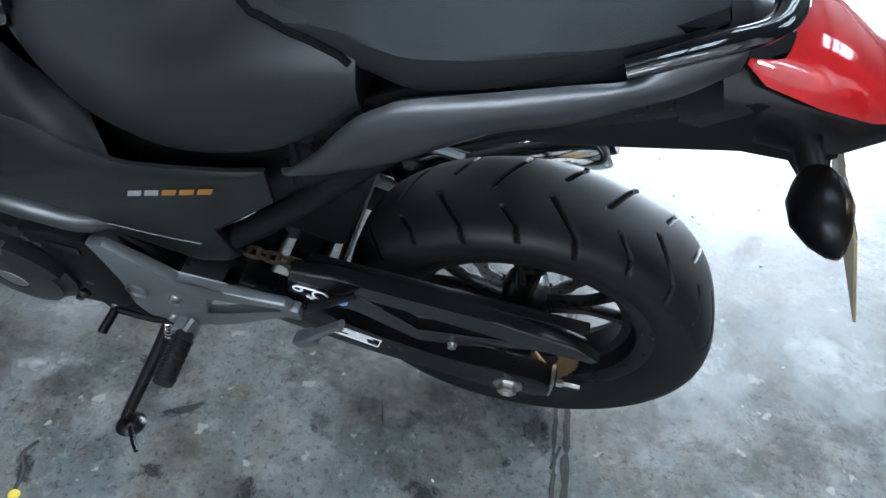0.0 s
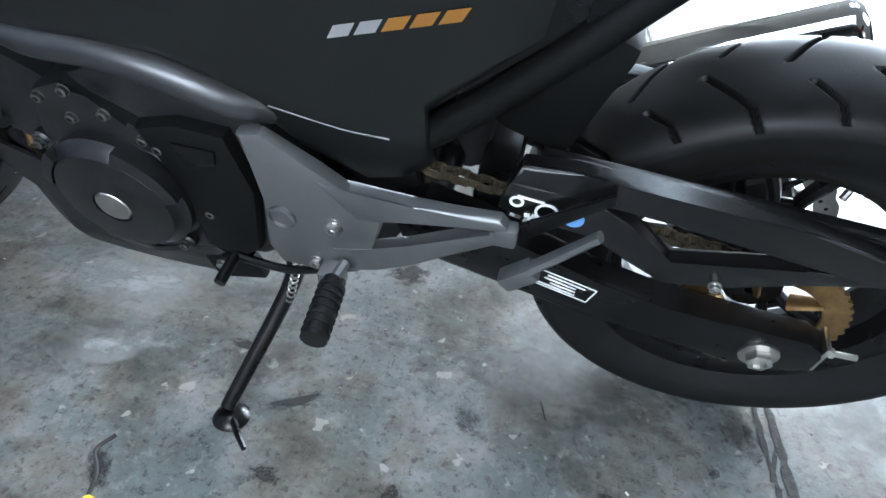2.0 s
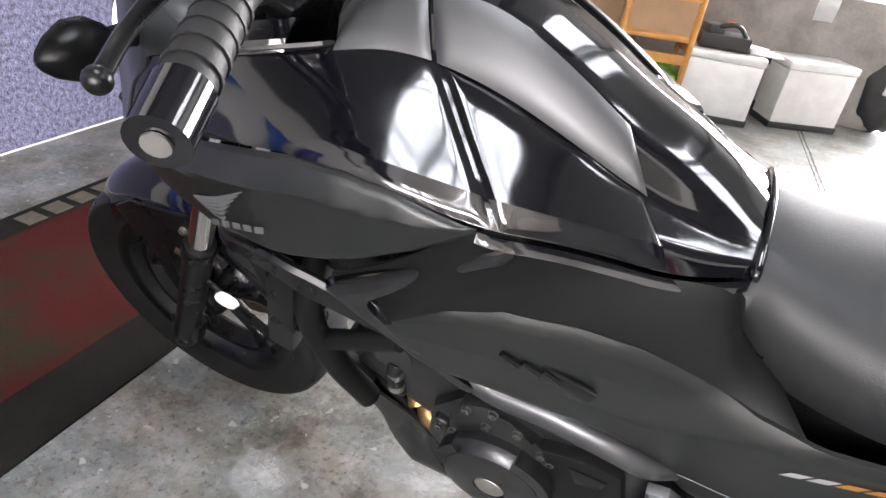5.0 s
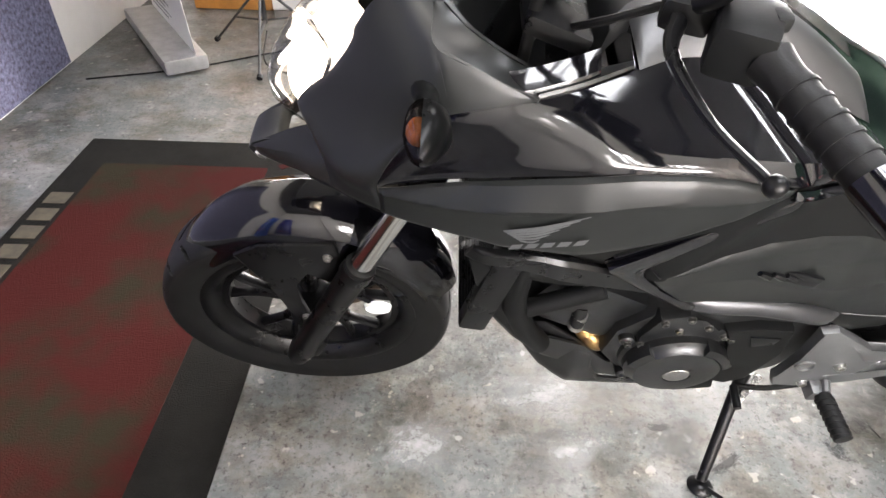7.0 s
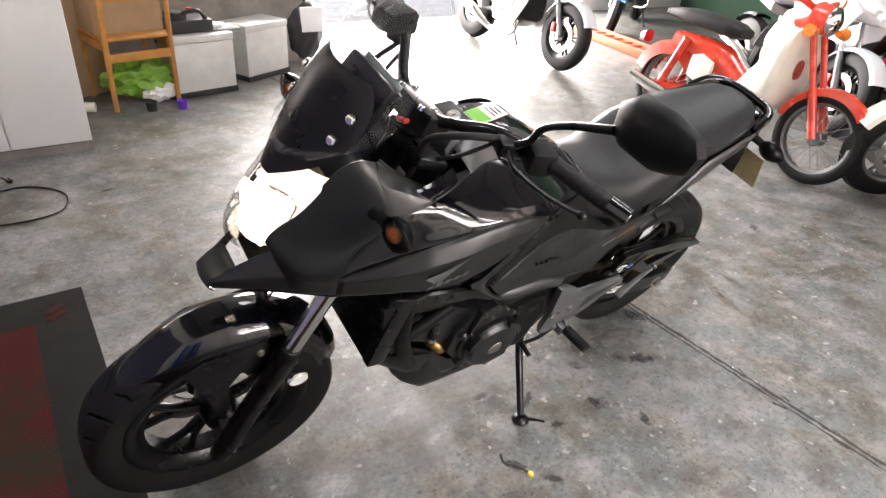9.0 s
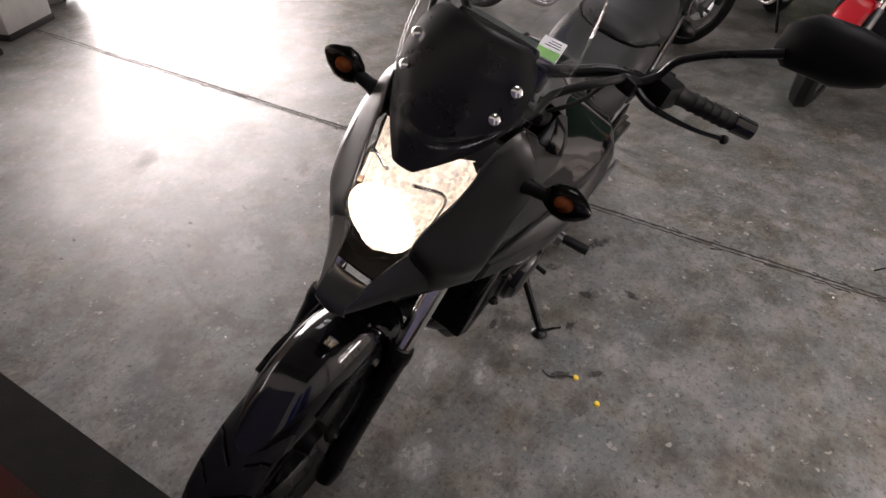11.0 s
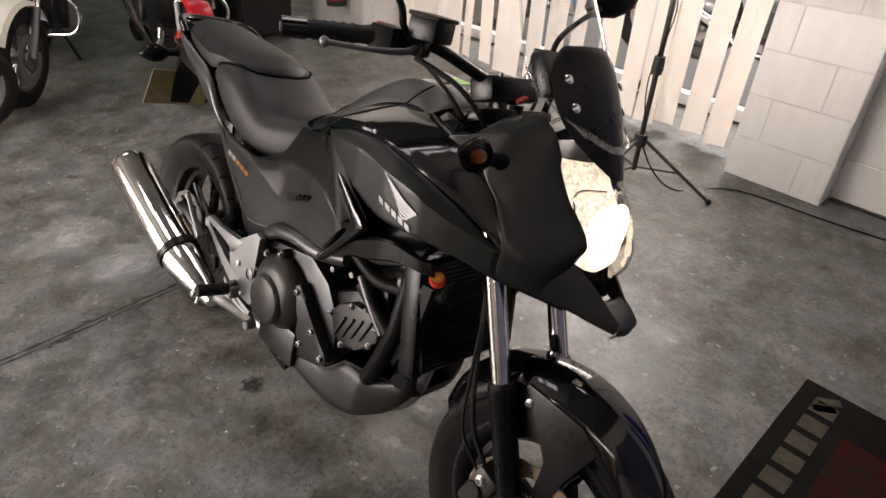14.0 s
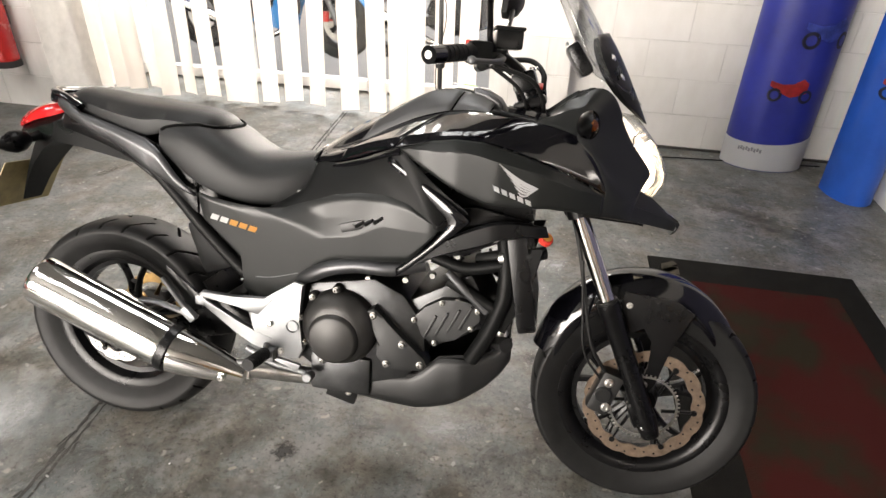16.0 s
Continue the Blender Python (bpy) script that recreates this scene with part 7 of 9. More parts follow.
def sheet(grid, thick=0.005, roll=0.0, edge=0.012):
    """A solid sheet over a grid of points, its rim rolled inwards; it grows towards the middle plane."""
    n, m = len(grid), len(grid[0])
    nor = []
    for i in range(n):
        row = []
        for j in range(m):
            a = grid[min(i + 1, n - 1)][j] - grid[max(i - 1, 0)][j]
            b = grid[i][min(j + 1, m - 1)] - grid[i][max(j - 1, 0)]
            c = a.cross(b)
            row.append(c.normalized() if c.length > 1e-9 else Vector((0, 1, 0)))
        nor.append(row)
    mid = nor[n // 2][m // 2]
    flip = -1 if mid.y + mid.z < 0 else 1
    bm = bmesh.new()
    outer, inner = [], []
    for i in range(n):
        ro, ri = [], []
        for j in range(m):
            q, w = grid[i][j], nor[i][j] * flip
            d = min((grid[0][j] - q).length, (grid[-1][j] - q).length, (grid[i][0] - q).length, (grid[i][-1] - q).length)
            ro.append(bm.verts.new(q - w * roll * max(0.0, 1 - d / edge) ** 2))
            ri.append(bm.verts.new(q - w * thick))
        outer.append(ro)
        inner.append(ri)
    for g, back in ((outer, False), (inner, True)):
        for i in range(n - 1):
            for j in range(m - 1):
                f = (g[i][j], g[i + 1][j], g[i + 1][j + 1], g[i][j + 1])
                bm.faces.new(f[::-1] if back else f)
    ring = [(i, 0) for i in range(n)] + [(n - 1, j) for j in range(1, m)] + [(i, m - 1) for i in range(n - 2, -1, -1)] + [(0, j) for j in range(m - 2, 0, -1)]
    for (i, j), (k, o) in zip(ring, ring[1:] + ring[:1]):
        bm.faces.new((outer[i][j], inner[i][j], inner[k][o], outer[k][o]))
    bmesh.ops.remove_doubles(bm, verts=bm.verts[:], dist=0.0002)
    return bm


def ribbon(curves, n=40, m=6, thick=0.005, roll=0.003, bulge=0.0):
    """A skin from curve to curve; a crease stays at each of them."""
    c = [spline3(q, n) for q in curves]
    grid = []
    for i in range(n):
        row = []
        for k in range(len(c) - 1):
            for j in range(m):
                v = j / m
                q = c[k][i].lerp(c[k + 1][i], v)
                row.append(q + Vector((0, bulge, bulge)) * math.sin(math.pi * v))
        row.append(c[-1][i])
        grid.append(row)
    return sheet(grid, thick, roll)


def patch(rows, n=24, m=24, thick=0.005, roll=0.002):
    """A smooth skin through rows of points."""
    r = [spline3(q, m) for q in rows]
    cols = [spline3([q[j] for q in r], n) for j in range(m)]
    return sheet([[cols[j][i] for j in range(m)] for i in range(n)], thick, roll)


def sub(table, x0, x1, shift=(0, 0, 0), n=9):
    """A stretch of a line given by (x, y, z) rows in order of x."""
    a = np.array(table, float)
    xs = np.linspace(a[0, 0], a[-1, 0], 240)
    k = np.hanning(27)
    k /= k.sum()
    lines = []
    for c in (1, 2):
        v = np.interp(xs, a[:, 0], a[:, c])
        pad = np.concatenate([2 * v[0] - v[13:0:-1], v, 2 * v[-1] - v[-2:-15:-1]])
        lines.append(np.convolve(pad, k, "valid"))
    return [Vector((x, float(np.interp(x, xs, lines[0])), float(np.interp(x, xs, lines[1])))) + Vector(shift) for x in np.linspace(x0, x1, n)]


# lines of the upper bodywork on its left: ridge, edges of the strip, crease, lower edge
RIDGE = [(0.612, 0, 0.900), (0.66, 0, 0.940), (0.716, 0, 0.974), (0.762, 0, 0.998), (0.81, 0, 1.028), (0.877, 0, 1.064), (0.913, 0, 1.077), (0.97, 0, 1.083), (1.03, 0, 1.072), (1.07, 0, 1.052)]
STRIP_TOP = [(0.612, 0.045, 0.894), (0.655, 0.052, 0.918), (0.70, 0.058, 0.946), (0.762, 0.062, 0.980), (0.81, 0.062, 1.015), (0.841, 0.061, 1.035), (0.877, 0.060, 1.056), (0.913, 0.058, 1.071), (0.97, 0.056, 1.076), (1.03, 0.055, 1.066), (1.07, 0.06, 1.046)]
STRIP_LOW = [(0.612, 0.068, 0.887), (0.64, 0.074, 0.895), (0.69, 0.085, 0.912), (0.726, 0.090, 0.927), (0.772, 0.094, 0.951), (0.821, 0.096, 0.977), (0.882, 0.097, 1.005), (0.954, 0.098, 1.026), (1.010, 0.104, 1.032), (1.063, 0.130, 1.031), (1.115, 0.157, 1.027), (1.166, 0.173, 1.020), (1.20, 0.177, 1.015), (1.262, 0.176, 0.996), (1.31, 0.172, 0.950), (1.346, 0.171, 0.882)]
CREASE = [(0.612, 0.085, 0.880), (0.66, 0.108, 0.891), (0.693, 0.124, 0.905), (0.745, 0.148, 0.925), (0.794, 0.170, 0.942), (0.857, 0.193, 0.961), (0.946, 0.208, 0.980), (1.0, 0.211, 0.987), (1.10, 0.208, 0.986), (1.20, 0.196, 0.964), (1.28, 0.182, 0.923), (1.346, 0.170, 0.874)]
EDGE = [(0.612, 0.09, 0.870), (0.66, 0.120, 0.876), (0.686, 0.134, 0.882), (0.709, 0.142, 0.888), (0.763, 0.163, 0.907), (0.812, 0.190, 0.928), (0.845, 0.208, 0.938), (0.906, 0.220, 0.953), (0.938, 0.223, 0.964), (0.995, 0.226, 0.973), (1.057, 0.226, 0.972), (1.11, 0.222, 0.961), (1.179, 0.210, 0.942), (1.25, 0.193, 0.916), (1.30, 0.180, 0.893), (1.346, 0.170, 0.870)]

# -- storage lid in place of a tank --
OFFSET.z = 0.0
DEEP = (0, -0.003, -0.004)
half = [sub(q, 0.612, 1.06, DEEP, 30) for q in (RIDGE, STRIP_TOP, STRIP_LOW, CREASE, EDGE)]
half.append([q + Vector((0, -0.012, -0.006)) for q in half[-1]])
bm = bmesh.new()
rings = []
for i in range(30):
    o = []
    for a, b in zip(half, half[1:]):
        o += [a[i].lerp(b[i], v) for v in (0, 0.33, 0.67)]
    o.append(half[-1][i])
    rings.append([Vector((q.x, -q.y, q.z)) for q in o[:0:-1]] + o)
loft(bm, rings)
lid = part("storage_lid", bm, GLOSS, bike, "gloss black storage lid in place of a tank", 50)
both("lid_side", ribbon([sub(STRIP_LOW, 0.734, 0.951), sub(CREASE, 0.703, 0.860), sub(EDGE, 0.692, 0.843)], roll=0.003), GLOSS, "gloss black side of the lid", lid, 20)
both("lid_strip", ribbon([sub(STRIP_TOP, 0.766, 0.982, (0, 0, 0.003)), sub(STRIP_LOW, 0.731, 0.955, (0, 0.003, 0.002))], roll=0.004, bulge=0.002), STRIPM, "matt graphite strip along the lid", lid)
both("front_strip", ribbon([sub(STRIP_TOP, 0.988, 1.065, (0, 0, 0.003)), sub(STRIP_LOW, 0.961, 1.055, (0, 0.003, 0.002))], roll=0.004, bulge=0.002), STRIPM, "matt graphite strip before the lid", lid)
both("upper_fairing", ribbon([sub(STRIP_LOW, 0.957, 1.346, n=14), sub(CREASE, 0.866, 1.346, n=14), sub(EDGE, 0.850, 1.346, n=14)], n=60, roll=0.002), GLOSS, "gloss black upper fairing with a pointed end", lid, 20)
both("fairing_lip", ribbon([sub(STRIP_LOW, 1.10, 1.346, (0, -0.030, 0.022), n=12), sub(STRIP_LOW, 1.10, 1.346, (0, -0.008, 0.010), n=12), sub(STRIP_LOW, 1.10, 1.346, (0, 0, -0.004), n=12)], n=30, m=4, roll=0.001), GLOSS, "gloss black upper lip of the fairing", lid, 20)
both("lid_rim", ribbon([sub(EDGE, 0.612, 0.862, (0, 0.002, -0.007)), sub(EDGE, 0.612, 0.862, (0, 0.009, -0.016)), sub(EDGE, 0.612, 0.862, (0, 0.002, -0.026))], roll=0.002, m=3), GLOSS, "gloss black rim under the lid", lid)
lip = [Vector((0.612, y, z)) for y, z in ((0.092, 0.866), (0.088, 0.875), (0.070, 0.883), (0.045, 0.889), (0, 0.895))]
bm = tube(bmesh.new(), lip + [Vector((q.x, -q.y, q.z)) for q in lip[-2::-1]], 0.005, 10)
part("lid_rear_edge", bm, GLOSS, lid)
tilt_l = Matrix.Rotation(radians(5), 4, "Y") @ Matrix.Rotation(radians(8), 4, "Z")
bm = boxed((0.962, 0.02, 1.0870), (0.085, 0.05, 0.002), tilt_l)
st = part("warning_sticker", bm, WHITEP, lid, "white and green warning sticker")
part("green_field", boxed((0.985, 0.023, 1.0863), (0.036, 0.048, 0.002), tilt_l), GREENP, st)
bm = bmesh.new()
for k in range(3):
    box(bm, (0.952 - 0.010 * k, 0.02, 1.0887 + 0.0009 * k), (0.003, 0.034 - 0.006 * k, 0.001), tilt_l)
part("small_print", bm, SATIN, st)
bm = bmesh.new()
rings = []
for x, z, w in ((1.004, 1.0815, 0.052), (1.008, 1.083, 0.056), (1.04, 1.076, 0.060), (1.068, 1.062, 0.066), (1.082, 1.045, 0.070), (1.092, 1.00, 0.074), (1.094, 0.95, 0.074)):
    rings.append([(x, -w, z - 0.035), (x, -w, z - 0.010), (x, -w * 0.86, z - 0.001), (x, 0, z), (x, w * 0.86, z - 0.001), (x, w, z - 0.010), (x, w, z - 0.035)])
loft(bm, rings)
part("lid_lock_cover", bm, STRIPM, lid, "matt graphite cover with the lid lock", 30)
lock = part("lock", lathe(bmesh.new(), [(0, 0), (0.015, 0), (0.015, 0.003), (0.011, 0.004), (0.010, 0.002), (0, 0.002)], 20, Matrix.Translation((1.030, 0, 1.0775)) @ Matrix.Rotation(radians(14), 4, "Y")), STEEL, lid)
part("keyhole", boxed((1.030, 0, 1.0800), (0.010, 0.002, 0.001), Matrix.Rotation(radians(14), 4, "Y")), SATIN, lock)

# -- side panels --
def cover_face(x, z):
    """The side cover leans in above its crease."""
    zc = float(np.interp(x, [0.34, 0.42, 0.519, 0.609, 0.669, 0.747, 0.825], [0.785, 0.76, 0.733, 0.708, 0.688, 0.702, 0.74]))
    up = max(0.0, z - zc)
    amount = float(np.interp(x, [0.34, 0.45, 0.60, 0.70, 0.80, 0.90], [0.3, 0.5, 0.45, 0.30, 0.12, 0.02]))
    return body(x, z) + 0.012 - amount * min(up, 0.05) - 0.15 * max(0, up - 0.05) - 0.06 * max(0, zc - z)


COVER_TOP = [(0.968, 0.758), (0.930, 0.782), (0.890, 0.806), (0.835, 0.818), (0.758, 0.812), (0.69, 0.798), (0.61, 0.768), (0.56, 0.750), (0.50, 0.742)]
low_line = [(x, cover_face(x, z) - 0.004, z - 0.008) for x, z in COVER_TOP[::-1]] + [(1.01, 0.196, 0.755), (1.035, 0.202, 0.770)]
top_line = [(0.560, 0.104, 0.772), (0.60, 0.110, 0.81), (0.63, 0.118, 0.866), (0.70, 0.138, 0.876), (0.763, 0.158, 0.894), (0.812, 0.185, 0.914), (0.862, 0.207, 0.930), (0.96, 0.214, 0.850), (1.035, 0.217, 0.800)]
both("side_body", ribbon([top_line, low_line], n=70, m=16, roll=0.001, bulge=0.002), MATT, "matt black body side under the lid")
both("side_cover", shell(COVER_TOP + [(0.433, 0.744), (0.36, 0.752), (0.315, 0.762)],
     [(0.968, 0.745), (0.935, 0.702), (0.895, 0.655), (0.80, 0.638), (0.69, 0.622), (0.634, 0.590), (0.576, 0.513), (0.505, 0.463), (0.461, 0.474), (0.425, 0.505), (0.43, 0.59), (0.325, 0.69)],
     cover_face, n=84, m=60, sharp_line=True), GREYP, "matt graphite side cover with a raised crease")
bm = bmesh.new()
for k in range(4):
    x, z = 0.735 + 0.024 * k, 0.728 + 0.008 * k
    tube(bm, [(x, cover_face(x, z) + 0.002, z - 0.006), (x + 0.02, cover_face(x + 0.02, z + 0.01) + 0.003, z + 0.009)], [0.006, 0.004], 6, smooth=False)
box(bm, (0.77, cover_face(0.77, 0.735) - 0.001, 0.736), (0.105, 0.006, 0.022), Matrix.Rotation(radians(-17), 4, "Y"), 0.002)
both("vent", bm, SATIN, "small black louvred vent")
bm = tube(bmesh.new(), [(0.595, body(0.6, 0.58) + 0.003, 0.576), (0.52, body(0.52, 0.54) + 0.002, 0.552), (0.47, body(0.47, 0.54) + 0.001, 0.545)], 0.0012, 6)
both("panel_seam", bm, DECALG)
# model badge: slanted marks in silver and orange
for s, (xa, za), (xb, zb) in ((1, (0.511, 0.681), (0.386, 0.714)), (-1, (0.350, 0.704), (0.486, 0.681))):
    for k in range(5):
        u = (k + 0.5) / 5
        x, z = xa + (xb - xa) * u, za + (zb - za) * u
        bm = bmesh.new()
        dx, sl = (xb - xa) / 5 * 0.40, (zb - za) / (xb - xa)
        for lo, hi, w in ((-0.0075, 0.0075, 1),):
            ring = [(x + e * dx * w - s * 0.55 * h, h + z + sl * e * dx * w) for e, h in ((-1, lo), (1, lo), (1, hi), (-1, hi))]
            v = [bm.verts.new((p, s * (cover_face(p, q) + 0.0015), q)) for p, q in ring]
            bm.faces.new(v)
        bmesh.ops.solidify(bm, geom=bm.faces[:], thickness=0.001)
        part("badge_mark", bm, DECAL if k < 2 else DECALO, bike, "silver badge mark" if k < 2 else "orange badge mark")

# chevron: a gloss band that turns from the lid down to the frame tube
CHEV_OUT = [(0.834, 0.917), (0.88, 0.892), (0.934, 0.858), (0.99, 0.824), (1.036, 0.793), (1.047, 0.782), (1.036, 0.770), (0.99, 0.724), (0.94, 0.676), (0.89, 0.628), (0.862, 0.606)]
CHEV_IN = [(0.828, 0.893), (0.868, 0.868), (0.912, 0.838), (0.950, 0.808), (0.982, 0.778), (0.985, 0.765), (0.978, 0.750), (0.945, 0.708), (0.912, 0.675), (0.872, 0.640), (0.850, 0.625)]
both("chevron_trim", shell(CHEV_OUT, CHEV_IN, lambda x, z: body(x, z) + 0.001, n=70, m=12, sharp_line=True, bulge=0.004, roll=0.010), GLOSS, "gloss black angled trim")
OFFSET.z = 0.012
both("intake_slot", shell([(0.985, 0.765), (0.90, 0.71), (0.84, 0.665)], [(0.965, 0.74), (0.90, 0.685), (0.845, 0.648)], lambda x, z: body(x, z) + 0.009, n=14, m=6, roll=0.008), SATIN, "black intake slot")
both("under_shroud", shell([(0.87, 0.648), (0.95, 0.69), (1.04, 0.745), (1.12, 0.775), (1.22, 0.772)], [(0.855, 0.602), (0.97, 0.665), (1.06, 0.70), (1.14, 0.735), (1.23, 0.745)], lambda x, z: body(x, z) - 0.01), SATIN, "black lower shroud")
OFFSET.z = 0.0
def panel_face(x, z):
    """The tank side panel: widest at a soft crease a little below its upper edge."""
    ez, ey = (float(np.interp(x, [q[0] for q in EDGE], [q[k] for q in EDGE])) for k in (2, 1))
    top = float(np.interp(x, [0.862, 0.92, 1.0, 1.1, 1.19, 1.25, 1.30, 1.346], [0.214, 0.233, 0.244, 0.247, 0.236, 0.216, 0.196, 0.173]))
    zc = ez - float(np.interp(x, [0.862, 0.95, 1.1, 1.25, 1.346], [0.004, 0.030, 0.036, 0.028, 0.008]))
    v = (z - zc) / max(1e-4, ez - zc)
    if v > 0:
        return top - (top - ey) * min(1.0, v) ** 1.1
    return top - 0.10 * (zc - z)


bm = bmesh.new()
upper = [(x, z - 0.002) for x, _, z in EDGE if x > 0.87]
upper = [(0.862, 0.936)] + upper
lower = [(0.864, 0.928), (0.90, 0.908), (0.94, 0.886), (0.983, 0.862), (1.03, 0.842), (1.075, 0.828), (1.117, 0.826), (1.17, 0.828), (1.22, 0.829), (1.28, 0.824), (1.346, 0.814)]
a, b = resample(upper, 60), resample(lower, 60)
grid = [[Vector((x, panel_face(x, z), z)) for x, z in (a[i] * (1 - v) + b[i] * v for v in np.linspace(0, 1, 26))] for i in range(60)]
both("tank_side_panel", sheet(grid, 0.006, 0.004, 0.010), GREYP, "matt graphite panel with a winged emblem", None, 16)

# winged emblem: feathers that sweep back and a row of marks under them
def emblem(side):
    bm = bmesh.new()
    for k in range(6):
        tip = Vector((1.099 + 0.0095 * k, 0, 0.926 - 0.0092 * k - 0.0006 * k * k))
        root = Vector((1.190 - 0.004 * k, 0, 0.876 - 0.0034 * k))
        mid = tip.lerp(root, 0.55) + Vector((-0.003, 0, -0.004))
        d = Vector((0.0011, 0, 0.0021))
        pts = smooth_path([tip, mid, root], 5)
        prev = None
        for i, q in enumerate(pts):
            w = 0.35 + 0.65 * min(1.0, i / 4)
            cur = [bm.verts.new((p.x, side * (panel_face(p.x, p.z) + 0.0035), p.z)) for p in (q + d * w, q - d * w)]
            if prev:
                bm.faces.new((prev[0], prev[1], cur[1], cur[0]))
            prev = cur
    bmesh.ops.solidify(bm, geom=bm.faces[:], thickness=0.0008)
    return bm


def emblem_bar(side):
    bm = bmesh.new()
    for k in range(5):
        x = 1.098 + 0.0185 * k
        z = 0.868 - 0.0062 * k
        ring = [(x + sx * 0.0066 - 0.3 * sz * 0.006, z + sz * 0.0062 - sx * 0.0022) for sx, sz in ((-1, -1), (1, -1), (1, 1), (-1, 1))]
        bm.faces.new([bm.verts.new((p, side * (panel_face(p, q) + 0.0035), q)) for p, q in ring])
    bmesh.ops.solidify(bm, geom=bm.faces[:], thickness=0.0008)
    return bm


for s in (1, -1):
    part("emblem", emblem(s), DECAL if s < 0 else DECALG, bike, "silver wing emblem")
    part("emblem_strip", emblem_bar(s), DECAL if s < 0 else DECALG, bike, "silver strip of marks under the emblem")

# -- front cowl --
OFFSET.x, OFFSET.z = 0.0, 0.0
CHEEK = [
    [(1.277, 0.118, 1.098), (1.31, 0.117, 1.106), (1.342, 0.109, 1.088), (1.366, 0.098, 1.050)],
    [(1.276, 0.149, 1.066), (1.305, 0.141, 1.052), (1.342, 0.122, 1.033), (1.372, 0.099, 1.030)],
    [(1.264, 0.176, 0.998), (1.308, 0.160, 0.985), (1.36, 0.125, 0.975), (1.402, 0.089, 0.982)],
    [(1.312, 0.172, 0.948), (1.345, 0.153, 0.925), (1.39, 0.115, 0.930), (1.435, 0.075, 0.945)],
    [(1.346, 0.172, 0.880), (1.385, 0.148, 0.870), (1.42, 0.112, 0.878), (1.455, 0.070, 0.912)],
    [(1.346, 0.168, 0.842), (1.388, 0.142, 0.838), (1.42, 0.112, 0.846), (1.440, 0.064, 0.873)],
    [(1.346, 0.163, 0.814), (1.388, 0.137, 0.807), (1.41, 0.120, 0.803), (1.428, 0.106, 0.801)],
]
both("cowl_cheek", patch(CHEEK, 44, 30), COWLM, "matt black front cowl", None, 50)
# shoulder: a lit facet between the knee and the fairing, and its tail
KNEE = [(1.277, 0.120, 1.098), (1.276, 0.149, 1.067), (1.222, 0.161, 1.044), (1.166, 0.173, 1.023)]
SHOULDER_IN = [(1.270, 0.112, 1.094), (1.240, 0.132, 1.074), (1.190, 0.128, 1.036), (1.136, 0.118, 1.000)]
both("cowl_shoulder", ribbon([[(1.276, 0.149, 1.067), (1.240, 0.157, 1.052), (1.205, 0.165, 1.037), (1.166, 0.173, 1.023)], [(1.264, 0.176, 0.998), (1.24, 0.177, 1.006), (1.205, 0.177, 1.014), (1.166, 0.173, 1.020)]], n=24, m=8, roll=0.001), COWLM, "matt black cowl shoulder")
both("shoulder_top", ribbon([KNEE, SHOULDER_IN], n=30, m=8, roll=0.001), COWLM, "matt black cowl shoulder facet")
both("shoulder_wall", ribbon([SHOULDER_IN, [(x - 0.004, y - 0.012, z - 0.035) for x, y, z in SHOULDER_IN]], n=30, m=3, roll=0.001), COWLM)
both("shoulder_tail", ribbon([[(1.166, 0.173, 1.023), (1.115, 0.157, 1.029), (1.063, 0.132, 1.033)], [(1.136, 0.118, 1.000), (1.10, 0.116, 1.012), (1.060, 0.120, 1.030)], [(1.132, 0.106, 0.965), (1.096, 0.104, 0.978), (1.056, 0.110, 0.998)]], n=24, m=8, roll=0.001), COWLM)
# beak: side, lit upper facet with a slot behind it, floor
NOSE_LOW = [(1.405, 0.122, 0.803), (1.428, 0.106, 0.800), (1.47, 0.076, 0.790), (1.51, 0.050, 0.779), (1.542, 0.028, 0.771)]
NOSE_CREASE = [(1.405, 0.118, 0.842), (1.43, 0.099, 0.836), (1.47, 0.072, 0.822), (1.515, 0.048, 0.806), (1.548, 0.031, 0.794)]
NOSE_IN = [(1.432, 0.064, 0.876), (1.455, 0.054, 0.862), (1.485, 0.044, 0.842), (1.516, 0.034, 0.818), (1.546, 0.026, 0.798)]
both("beak_side", ribbon([NOSE_CREASE, NOSE_LOW], n=24, m=6, roll=0.002), COWLM, "matt black side of the pointed beak")
both("beak_facet", ribbon([NOSE_IN, NOSE_CREASE], n=24, m=5, roll=0.001), COWLM, "matt black upper facet of the beak")
bm = bmesh.new()
rings = []
for x, z, w in ((1.498, 0.822, 0.040), (1.506, 0.820, 0.040), (1.525, 0.812, 0.035), (1.546, 0.799, 0.030), (1.552, 0.790, 0.031), (1.548, 0.776, 0.029), (1.540, 0.770, 0.026)):
    rings.append([(x + 0.004 * (1 - s * s), w * s, z - 0.006 * (1 - s * s)) for s in np.linspace(-1, 1, 9)] + [(x - 0.006, w * s, z - 0.010) for s in np.linspace(1, -1, 9)])
loft(bm, rings)
part("beak", bm, COWLM, bike, "matt black pointed beak under the headlamp", 50)
bm = bmesh.new()
rings = []
for x, z, w in ((1.30, 0.818, 0.175), (1.35, 0.812, 0.158), (1.40, 0.803, 0.122), (1.43, 0.798, 0.102), (1.455, 0.792, 0.084)):
    rings.append([(x, -w, z), (x, 0, z - 0.004), (x, w, z), (x, w, z - 0.005), (x, 0, z - 0.010), (x, -w, z - 0.005)])
loft(bm, rings)
part("beak_floor", bm, MATT, bike)
bm = bmesh.new()
rings = []
